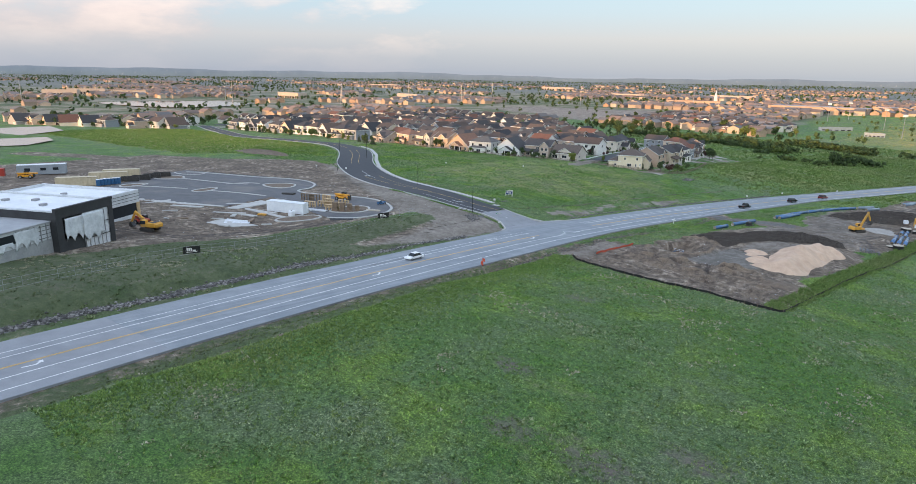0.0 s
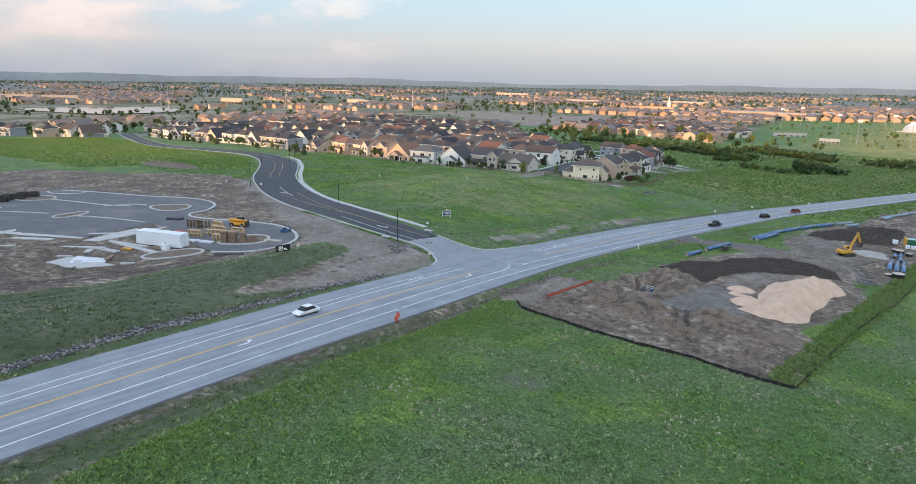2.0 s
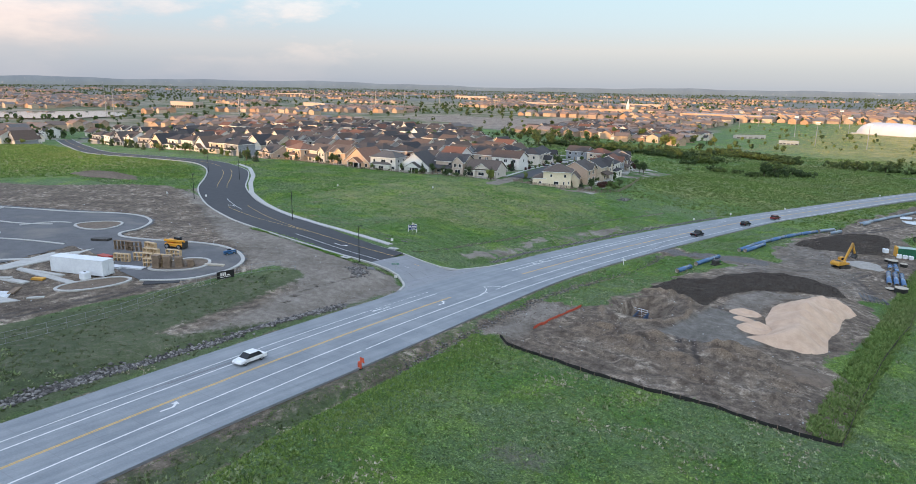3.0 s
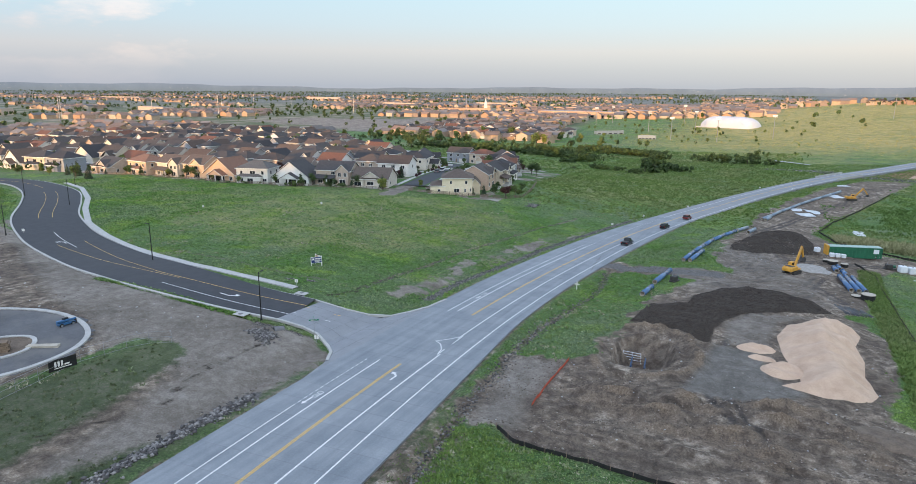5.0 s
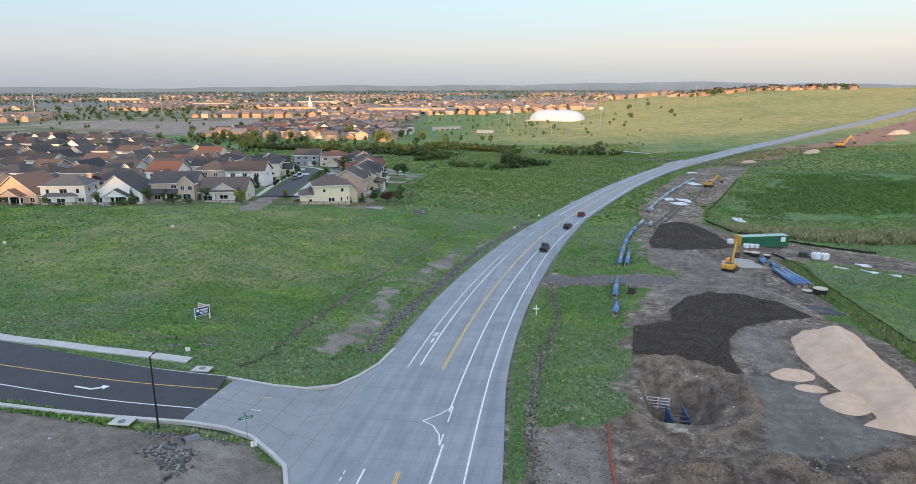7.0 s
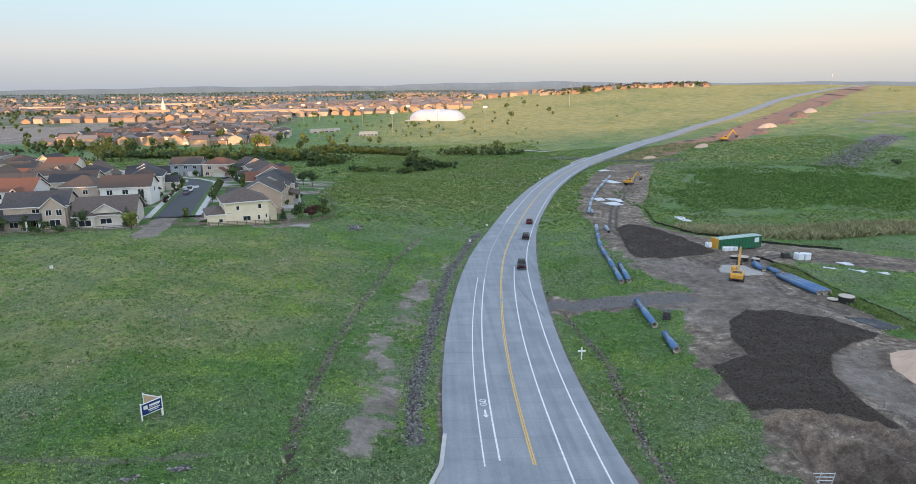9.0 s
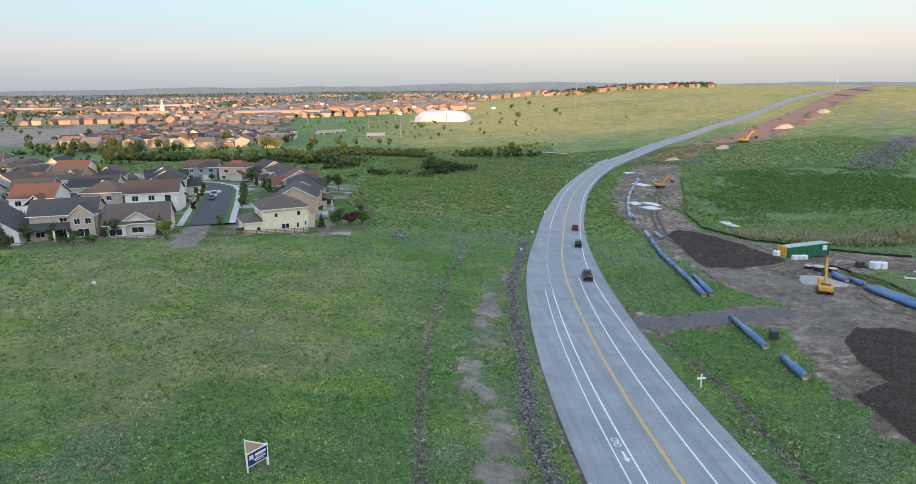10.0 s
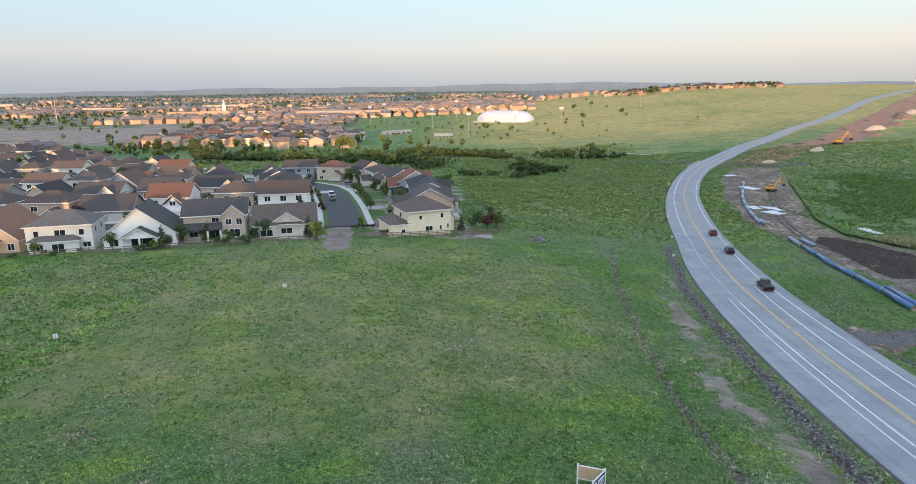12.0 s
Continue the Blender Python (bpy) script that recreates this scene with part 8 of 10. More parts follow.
def lift(x, y, a, mat, label, reach=True, size=1.0):
    """A wheeled lift or telehandler with chassis, cab and boom."""
    root = tagged(empty("telehandler", on(x, y, 0.02, a) @ Matrix.Scale(size, 4)), label, "telehandler", "site machines")
    slab(root, "chassis", (-2.4, -0.9, 0.6, 2.4, 0.9, 1.3), mat, 0.08)
    slab(root, "cab", (-0.6, 0.1, 1.3, 0.9, 0.95, 2.5), M["pane"], 0.08)
    bm = bmesh.new()
    box(bm, -2.6, -0.75, 1.6, 2.8 if not reach else 4.0, -0.25, 2.1, 0.05)
    part("boom", bm, mat, root)
    slab(root, "engine_cover", (-2.4, -0.2, 1.3, -0.8, 0.9, 1.9), mat, 0.08)
    slab(root, "fork_carriage", (2.5, -1.0, 0.4, 2.7, 0.6, 1.9), M["digger_dark"])
    for wx in (-1.6, 1.6):
        for wy in (-0.95, 0.95):
            wheel(root, wx, wy, 0.6, 0.4)


lift(-169, 116.5, 20, M["orange"], "orange telehandler parked behind timber panels", False)
lift(-272.5, 53, 60, M["orange"], "yellow loader parked beside the site office")
lift(-172.5, 57.5, 10, M["red_steel"], "red boom lift beside the new building")
lift(-155.6, 121.2, 80, M["blue_plastic"], "small blue lift parked at the kerb", False, 0.5)


def frame_panel(x, y, a, w, h, mat, tilt=0.0):
    """A framed timber wall panel with openings."""
    root = tagged(empty("timber_panel", on(x, y, 0.03, a) @ pose(0, 0, 0, tilt)), "new timber wall frame panel stood on the asphalt", "timber panel", "timber panels")
    for z in (0.05, h * 0.5, h - 0.1):
        slab(root, "rail", (-w / 2, -0.35, z, w / 2, 0.35, z + 0.12), mat)
    n = max(2, int(w / 0.9))
    for k in range(n + 1):
        px = -w / 2 + w * k / n
        slab(root, "stud", (px - 0.07, -0.35, 0.0, px + 0.07, 0.35, h), mat)


for x, y, a, w, h, m in ((-168.5, 104.3, 25, 3.6, 1.8, "lumber"), (-165.2, 107.2, 28, 4.2, 1.9, "lumber"), (-162.0, 109.4, 25, 4.4, 1.7, "lumber"), (-167.0, 109.8, 20, 3.8, 1.9, "lumber"), (-163.0, 112.6, 22, 3.4, 1.7, "lumber"), (-160.2, 106.6, 28, 4.0, 1.8, "lumber"), (-170.5, 111.5, 10, 3.2, 2.2, "lumber"),
        (-177.0, 108.5, 30, 3.6, 2.2, "old_lumber"), (-174.0, 109.6, 30, 3.0, 2.2, "old_lumber")):
    frame_panel(x, y, a, w, h, M[m])


def stack(x, y, a, L_, W, n, mat, label, hh=0.22):
    root = tagged(empty("lumber_stack", on(x, y, 0.03, a)), label, "lumber stack", "stacks of boards")
    for k in range(n):
        d = rng.uniform(-0.15, 0.15)
        slab(root, "board", (-L_ / 2 + d, -W / 2, hh * k * 1.08, L_ / 2 + d, W / 2, hh * k * 1.08 + hh), mat, 0.02)


for x, y, a, L_, W, n, m, t in ((-157.4, 108.2, 40, 1.4, 1.3, 11, "old_lumber", "tall stack of brown formwork boards"), (-158.9, 106.7, 35, 1.4, 1.3, 12, "old_lumber", "tall stack of brown formwork boards"), (-156.0, 109.8, 45, 1.4, 1.2, 10, "old_lumber", "tall stack of brown formwork boards"), (-154.6, 111.6, 50, 1.3, 1.2, 7, "old_lumber", "stack of brown formwork boards"),
        (-166.5, 101.0, 20, 5.5, 1.6, 2, "wrap", "low stack of wrapped white panels"), (-162.5, 103.5, 25, 5.0, 1.4, 2, "wrap", "low stack of wrapped white panels"), (-170.5, 101.5, 15, 4.0, 1.4, 2, "wrap", "low stack of wrapped white panels"), (-151.5, 115.0, 30, 4.2, 0.9, 2, "cement", "stack of pale boards on the island"), (-174.5, 103.6, 10, 3.4, 1.4, 2, "red_steel", "low stack of red insulation boards"),
        (-189.5, 109.5, 30, 4.2, 1.8, 3, "digger_dark", "low black steel rack on the asphalt"), (-168.4, 88.4, 30, 2.4, 0.9, 2, "digger", "low yellow steel rack on the earth")):
    stack(x, y, a, L_, W, n, M[m], t)


# chain-link fence with banners whose lettering is reduced to bars
FENCE = [(-112, -10), (-126, 30), (-133.8, 54), (-139, 80), (-142.2, 104), (-143.3, 114), (-141, 122), (-136, 126)]
fence = tagged(empty("site_fence"), "galvanised chain-link fence round the building site", "fence")
fp = resample(FENCE, 3.0)
bm = bmesh.new()
tube(bm, (0, 0, -0.2), (0, 0, 1.9), 0.03, seg=6)
post0 = part("post", bm, M["steel"], fence)
for i, (x, y) in enumerate(fp):
    o = post0 if i == 0 else new("post", post0.data)
    o.parent, o.location = fence, (x, y, tz(x, y))
for h_ in (0.15, 1.0, 1.85):
    bm = bmesh.new()
    rings = [[bm.verts.new((x + dx, y, tz(x, y) + h_ + dz)) for dx, dz in ((-0.02, -0.02), (0.02, -0.02), (0.02, 0.02), (-0.02, 0.02))] for x, y in fp]
    for p, q in zip(rings[:-1], rings[1:]):
        for k in range(4):
            bm.faces.new((p[k], p[(k + 1) % 4], q[(k + 1) % 4], q[k]))
    part("rail", bm, M["steel"], fence)


def banner(x, y, a):
    root = tagged(empty("banner", on(x, y, 0.25, a)), "black banner with pale lettering on the fence", "banner", "banners")
    slab(root, "cloth", (-1.7, -0.03, 0, 1.7, 0.0, 1.5), M["black_cloth"], 0.005)
    for b in ((-1.0, 0.5, -0.75, 1.2), (-0.6, 0.5, -0.35, 1.2), (-0.2, 0.5, 0.05, 1.2), (0.2, 0.5, 0.8, 0.72), (-1.05, 0.25, 1.05, 0.36)):
        slab(root, "lettering_bar", (b[0], -0.045, b[1], b[2], -0.035, b[3]), M["trim"])


for x, y, a in ((-133.6, 53.6, 70), (-142.9, 112.0, 78)):
    banner(x, y, a)


# ---- street furniture ----
def street_lamp(x, y, a):
    root = tagged(empty("street_lamp", on(x, y, 0.02, a)), "slim black street lamp beside the side street", "street lamp", "street lamps")
    bm = bmesh.new()
    tube(bm, (0, 0, 0), (0, 0, 8.2), 0.11, 0.07, 10)
    part("pole", bm, M["black_pole"], root)
    bm = bmesh.new()
    tube(bm, (0, 0, 0), (0, 0, 0.5), 0.2, 0.16, 12)
    part("base", bm, M["black_pole"], root)
    bm = bmesh.new()
    tube(bm, (0, 0, 8.1), (0.7, 0, 8.25), 0.04, seg=6)
    part("arm", bm, M["black_pole"], root)
    slab(root, "lamp_head", (0.5, -0.14, 8.2, 1.1, 0.14, 8.3), M["black_pole"], 0.03)


for x, y, a in ((-133.4, 138.4, 90), (-176.6, 154.4, -80), (-233.5, 158.6, 120), (-256, 191, -50), (-297, 221.5, -60), (-286, 196, 120)):
    street_lamp(x, y, a)

board = tagged(empty("realty_sign", on(-148.3, 172.2, 0, 52)), "blue real estate board of two panels on white posts", "sign")
for turn, dx in ((0, -1.2), (108, 1.1)):
    panel = slab(board, "panel", (0.05, -0.03, 0.75, 2.35, 0.03, 2.0), M["sign_blue"] if turn == 0 else M["lumber"], 0.01, "blue panel with white lettering bars" if turn == 0 else "plain wooden back panel")
    panel.matrix_local = pose(dx, 0, 0, 0, 0, turn)
    for px in (0.05, 2.35):
        p = slab(board, "post", (px - 0.06, -0.06, -0.2, px + 0.06, 0.06, 2.15), M["trim"], 0.01)
        p.matrix_local = pose(dx, 0, 0, 0, 0, turn)
    for z in (0.72, 2.0):
        p = slab(board, "edge_trim", (0.05, -0.045, z - 0.03, 2.35, 0.045, z + 0.04), M["trim"])
        p.matrix_local = pose(dx, 0, 0, 0, 0, turn)
for b in ((0.95, 1.5, 2.15, 1.72), (0.95, 1.36, 2.0, 1.42), (0.75, 1.12, 2.1, 1.24), (0.9, 0.95, 1.9, 1.02), (0.3, 1.35, 0.75, 1.75)):
    slab(board, "lettering_bar", (b[0] - 1.2, -0.045, b[1], b[2] - 1.2, -0.034, b[3]), M["trim"])


def small_sign(x, y, a, kind, label):
    root = tagged(empty("road_sign", on(x, y, 0, a)), label, "sign", "small signs")
    h_ = {"street": 3.0, "marker": 1.3, "plate": 1.8}[kind]
    bm = bmesh.new()
    tube(bm, (0, 0, -0.2), (0, 0, h_), 0.035, seg=6)
    part("post", bm, M["steel"], root)
    if kind == "street":
        slab(root, "name_blade", (-0.75, -0.02, h_ - 0.3, 0.75, 0.02, h_ - 0.05), M["sign_green"])
        slab(root, "name_blade", (-0.02, -0.7, h_, 0.02, 0.7, h_ + 0.25), M["sign_green"])
        slab(root, "lettering_bar", (-0.5, -0.03, h_ - 0.22, 0.5, -0.022, h_ - 0.13), M["trim"])
    else:
        slab(root, "plate", (-0.32, -0.02, h_ - 0.62, 0.32, 0.02, h_), M["trim"], 0.01)


small_sign(-124.6, 140.4, 40, "street", "green street name sign on a steel post")
for x, y, a in ((-123.3, 139.2, 30), (-141.4, 157, 20), (-107.9, 279.4, 10), (-101.4, 301.5, 10), (-90.4, 341, 10), (-64.8, 424, 10), (-26, 447, 10), (-232, 162, 40), (-244, 155, 40), (-50, 428, 0), (-191, 231, 10), (-215, 205, 10)):
    small_sign(x, y, a, "marker", "small white plate on a low steel post")


def rail_fence(pts, label):
    """A split-rail garden fence: posts with three rails a span."""
    p = resample(pts, 2.4)
    root = tagged(empty("rail_fence"), label, "fence", "garden fences")
    bm = bmesh.new()
    box(bm, -0.08, -0.08, -0.3, 0.08, 0.08, 1.25, 0.015)
    po = part("post", bm, M["wood"], root)
    bm = bmesh.new()
    box(bm, 0, -0.03, -0.07, 1, 0.03, 0.07)
    ra = part("rail", bm, M["wood"], root)
    first = True
    for i in range(len(p)):
        z = tz(*p[i])
        o = po if i == 0 else new("post", po.data)
        o.parent, o.location = root, (*p[i], z)
        if i + 1 < len(p):
            A, B = Vector((*p[i], z)), Vector((*p[i + 1], tz(*p[i + 1])))
            d = B - A
            for k in (0.3, 0.7, 1.1):
                o = ra if first else new("rail", ra.data)
                first = False
                o.parent = root
                o.matrix_local = Matrix.Translation(A + Vector((0, 0, k))) @ d.to_track_quat("X", "Z").to_matrix().to_4x4() @ Matrix.Diagonal((d.length, 1, 1, 1))


rail_fence([(-262, 258.5), (-246, 262.5), (-227, 267), (-210, 270.5), (-196.2, 274.8), (-195.6, 280)], "brown split-rail fence behind the gardens")
rail_fence([(-186.5, 287), (-186.8, 279.5), (-176, 281.6), (-162, 287.6), (-151.5, 293), (-147.5, 301), (-150, 318), (-155, 340)], "brown split-rail fence behind the gardens")
rail_fence([(-340, 256), (-325, 259), (-305, 262.5), (-285, 262.5), (-262, 258.5)], "brown split-rail fence behind the gardens")
for s in (-1, 1):  # low walls of the creek bridge
    pts, wl2, wr2 = road_line(478, 502)
    off = -wl2 + 0.15 if s < 0 else wr2 - 0.15
    tagged(new("bridge_parapet", lay("bridge_parapet", pts, off - 0.2, off + 0.2, M["curb"], 0.85, 1, 1.2)), "low pale concrete bridge parapet", "parapet", kind="structure")


# ---- arrows and symbols on the pavements ----
ARROW = [(0, 1.5), (-0.45, 0.6), (-0.16, 0.6), (-0.16, -1.2), (0.16, -1.2), (0.16, 0.6), (0.45, 0.6)]
HOOK = [(-0.13, -1.4), (0.13, -1.4), (0.13, 0.3), (-0.5, 0.95), (-0.3, 1.15), (-1.15, 1.3), (-1.0, 0.5), (-0.75, 0.75), (-0.13, 0.15)]
for y, off, turn in ((177, -4.4, 180), (122, -4.7, 180)):
    cx = float(road_at(np.array([y]))[0][0])
    flat_shape("arrow_marking", ARROW, cx + off, y, turn, W_, road, 0.8)
for y in (180, 124, 236):
    cx = float(road_at(np.array([float(y)]))[0][0])
    for wy in (-0.55, 0.55):
        ring = [(0.42 * math.cos(k * math.pi / 8), wy + 0.42 * math.sin(k * math.pi / 8)) for k in range(16)] + [(0.30 * math.cos(k * math.pi / 8), wy + 0.30 * math.sin(k * math.pi / 8)) for k in range(16)]
        flat_shape("bicycle_marking", ring, cx - 4.5, y, 0, W_, road, 1.0, 0.008, [(k, (k + 1) % 16, 16 + (k + 1) % 16, 16 + k) for k in range(16)])
    flat_shape("bicycle_marking", [(-0.06, -0.5), (0.06, -0.5), (0.4, 0.2), (0.3, 0.6), (0.2, 0.2)], cx - 4.5, y, 0, W_, road)
for y in (16, 78.5, 133.6):
    cx = float(road_at(np.array([float(y)]))[0][0])
    flat_shape("turn_arrow", HOOK, cx + 1.5, y, 0, W_, road, 1.0)
# rubber left on the concrete
for y0, y1, o0, o1, w in ((77, 93, -5.3, -4.4, 0.09), (80, 95, -4.9, -4.0, 0.13), (82, 96, -4.6, -3.9, 0.08), (84, 94, -5.6, -5.0, 0.07), (81, 90, -4.2, -3.7, 0.1), (88, 101, -4.7, -4.1, 0.06), (214, 236, 7.6, 3.4, 0.09), (216, 240, 6.6, 2.9, 0.07), (213, 231, 7.9, 4.4, 0.07), (220, 246, 6.0, 3.6, 0.06)):
    stripe(y0, y1, o0, o1, w, M["joint"], "tyre_mark")
# throat of the right-turn lane
for a, b, w in (((-104.7, 143.8), (-105.2, 146.2), 0.16), ((-105.2, 146.2), (-106.3, 148.2), 0.16), ((-106.3, 148.2), (-107.7, 149.2), 0.16), ((-107.7, 149.2), (-106.2, 151.0), 0.16), ((-106.2, 151.0), (-104.9, 153.6), 0.16), ((-104.7, 143.8), (-104.9, 153.6), 0.16)):
    d = Vector((b[0] - a[0], b[1] - a[1]))
    n_ = Vector((-d.y, d.x)).normalized() * w / 2
    flat_shape("lane_line", [(a[0] - n_.x, a[1] - n_.y), (b[0] - n_.x, b[1] - n_.y), (b[0] + n_.x, b[1] + n_.y), (a[0] + n_.x, a[1] + n_.y)], 0, 0, 0, W_, road)


def street_stripe(x0, x1, off0, off1, width, mat):
    k = (STREET_MID[:, 0] <= x0 + 0.1) & (STREET_MID[:, 0] >= x1 - 0.1)
    mid_ = STREET_MID[k]
    o = off0 + (off1 - off0) * (mid_[:, 0] - x0) / (x1 - x0)
    ob = new("lane_line", lay("lane_line", mid_, o - width / 2, o + width / 2, mat, 0.012, 1))
    ob.parent = street


street_stripe(-131, -168, 2.3, 1.2, 0.14, Y_)
street_stripe(-131, -160, -2.6, -2.6, 0.16, W_)
street_stripe(-166, -212, 1.2, 3.0, 0.12, Y_)
street_stripe(-160, -212, 1.0, -2.9, 0.12, Y_)
street_stripe(-205, -226, -0.4, -0.4, 0.16, W_)
street_stripe(-244, -288, 1.6, 1.6, 0.12, Y_)
street_stripe(-244, -288, -1.8, -1.8, 0.12, Y_)
street_stripe(-300, -590, 0.0, 0.0, 0.14, Y_)
for a, b in (((-131.9, 148.0), (-126.3, 149.9)), ((-131.9, 144.4), (-126.1, 146.5))):
    flat_shape("lane_line", [(a[0], a[1] - 0.07), (b[0], b[1] - 0.07), (b[0], b[1] + 0.07), (a[0], a[1] + 0.07)], 0, 0, 0, Y_ if a[1] > 147 else W_, street, 1.0, 0.03, None, street_z)
flat_shape("turn_arrow", HOOK, -145.5, 143.6, -92, W_, street, 1.3, 0.02, None, street_z)
flat_shape("turn_arrow", HOOK, -214, 160.5, 70, W_, street, 1.3, 0.02, None, street_z)

# ---- the wider town ----
SUBDIVISION = [(-435, 672), (-300, 680), (-262, 720), (-255, 770), (-300, 830), (-310, 1040), (-395, 1075), (-430, 900)]
CREEK_BAND = [(-480, 540), (-330, 520), (-60, 480), (-20, 560), (-40, 650), (-250, 668), (-480, 655)]
PLAYFIELDS = [(-250, 700), (40, 640), (0, 1060), (-300, 1060), (-300, 850)]
LAKE = [(-1145, 330), (-1090, 322), (-1000, 340), (-945, 366), (-935, 420), (-950, 480), (-1000, 515), (-1090, 512), (-1140, 440)]
EARTHWORK = [(-720, 770), (-590, 740), (-500, 695), (-445, 690), (-440, 760), (-480, 880), (-520, 960), (-600, 920), (-720, 900)]
MEADOWS = [[(-531, 640), (-440, 676), (-440, 900), (-370, 1000), (-390, 1040), (-500, 990), (-570, 1005), (-640, 1000), (-690, 955), (-765, 890), (-850, 860), (-900, 760), (-700, 640)], [(-1300, 1330), (-1150, 1415), (-1120, 1625), (-1265, 1840), (-1400, 1730), (-1566, 1610)], [(-738, 1387), (-592, 1770), (-480, 1436), (-560, 1240), (-638, 1187)], [(-980, 520), (-700, 640), (-620, 700), (-720, 760), (-900, 720), (-1050, 620)], [(-760, 120), (-560, 80), (-330, 60), (-330, 240), (-600, 225), (-640, 170)], [(-1500, 700), (-1200, 640), (-1150, 820), (-1400, 900)], [(-640, 1150), (-470, 1120), (-450, 1260), (-640, 1260)]]


def town_ok(x, y):
    """Where the wider town stands, for arrays of places."""
    bad = np.zeros(x.shape, bool)
    for p in MEADOWS + [LAKE, CREEK_BAND, PLAYFIELDS, EARTHWORK]:
        bad |= inside_poly(x, y, p)
    az, r = np.degrees(np.arctan2(x, y)), np.hypot(x, y)
    bad |= (az > np.where(r > 2000, 3, -3)) | (az < -90) | (r < 640) | (r > 3300) | ((x > -650) & (y < 620)) | ((x > -255) & (y < 1060))
    return ~bad & (value_noise(x, y, 190.0, 21) + 0.4 * value_noise(x, y, 60.0, 22) > np.where(r < 1300, 0.0, np.where(r < 2000, 0.15, 0.42)))


# rows of houses in the lower subdivision
BACK_ROWS = []
for k, y0 in enumerate((690, 712, 756, 778, 822, 844, 888, 910, 954, 976, 1020, 1042)):
    for x in np.arange(-430, -250, 16.5):
        xx, yy = float(x) + rng.uniform(-2, 2), y0 + rng.uniform(-3, 3)
        if inside_poly(np.array(xx), np.array(yy), SUBDIVISION) and y0 > 860:
            BACK_ROWS.append((xx, yy))
        elif inside_poly(np.array(xx), np.array(yy), SUBDIVISION):
            place_house(rng.choice(["hip", "cross", "wing", "cream"]), 1 if y0 < 700 else 0, xx, yy, (180 if k % 2 == 0 else 0) + rng.choice([0, 0, 90]) + rng.uniform(-8, 8), 0.3, "houses of the lower subdivision")


def far_house(seed, wall="wall"):
    """A small two-storey house seen from far off: walls, pitched roof and dark openings."""
    r = random.Random(seed)
    w, d, e = r.uniform(11, 15), r.uniform(10, 12.5), r.choice([5.6, 5.8, 3.2])
    bm = bmesh.new()
    box(bm, -w / 2, -d / 2, -2, w / 2, d / 2, e)
    box(bm, -w / 2 + 1, -d / 2 - 2.5, -2, 0, -d / 2, min(e, 3.2))
    n = len(bm.faces)
    if r.random() < 0.5:
        hip_roof(bm, -w / 2, w / 2, -d / 2, d / 2, e, 2.6)
    else:
        gable_roof(bm, -w / 2, w / 2, -d / 2, d / 2, e, 2.8, r.choice("xy"))
    gable_roof(bm, -w / 2 + 1, 0, -d / 2 - 2.5, -d / 2 + 2, min(e, 3.2), 1.7, "y")
    m = len(bm.faces)
    for x in (-w / 4, w / 4):
        for s in (-1, 1):
            box(bm, x - 0.8, s * d / 2 - 0.05, e - 1.9, x + 0.8, s * d / 2 + 0.05, e - 0.7)
    bm.faces.ensure_lookup_table()
    for i, f in enumerate(bm.faces):
        f.material_index = 0 if i < n else 1 if i < m else 2
    me = bpy.data.meshes.new("house")
    bm.to_mesh(me)
    bm.free()
    for mm in (M[wall], M["roof"], M["pane"]):
        me.materials.append(mm)
    return me


def island_mat(name, colours):
    m, n, l, b = shader(name, 0.9)
    g = n.new("ShaderNodeNewGeometry")
    r = n.new("ShaderNodeValToRGB")
    r.color_ramp.interpolation = "CONSTANT"
    el = r.color_ramp.elements
    while len(el) < len(colours):
        el.new(0.5)
    for i, cc in enumerate(colours):
        el[i].position, el[i].color = i / len(colours), (*cc, 1)
    l.new(g.outputs["Random Per Island"], r.inputs["Fac"])
    l.new(blend(n, l, 1.0, r.outputs["Color"], ramp(n, l, noise_of(n, l, g.outputs["Position"], 0.6, 3), [(0.3, (0.8, 0.8, 0.8)), (0.7, (1.1, 1.1, 1.1))]), "MULTIPLY"), b.inputs["Base Color"])
    return m


M["town_wall"] = island_mat("far_town_paint", [(0.44, 0.32, 0.22), (0.36, 0.27, 0.2), (0.46, 0.35, 0.25), (0.28, 0.22, 0.18), (0.42, 0.27, 0.17), (0.5, 0.41, 0.31)])
M["town_roof"] = island_mat("far_town_shingles", [(0.16, 0.12, 0.10), (0.24, 0.16, 0.12), (0.14, 0.13, 0.125), (0.28, 0.18, 0.13), (0.2, 0.18, 0.17)])
M["crest_wall"] = by_house("tan_stucco", [(0.42, 0.29, 0.2), (0.34, 0.23, 0.17), (0.47, 0.35, 0.25), (0.38, 0.24, 0.16), (0.5, 0.40, 0.3)], 0.85, 3.0)
CREST_KINDS = [far_house(s, "crest_wall") for s in range(7)]
spots = []
row_y = 110.0
while row_y < 4300:
    gap = 21 if int(row_y) % 2 else 27
    row_y += gap
    x = -4200.0 + rng.uniform(0, 12)
    while x < 60:
        x += rng.uniform(15, 19) * (1 if row_y < 1600 else 1.5)
        yy = row_y + 14 * math.sin(x * 0.009 + row_y * 0.004) + rng.uniform(-3, 3)
        if row_y < 1600 or rng.random() < 0.62:
            spots.append((x, yy))
cand = np.array(spots)
cand = cand[town_ok(cand[:, 0], cand[:, 1])]
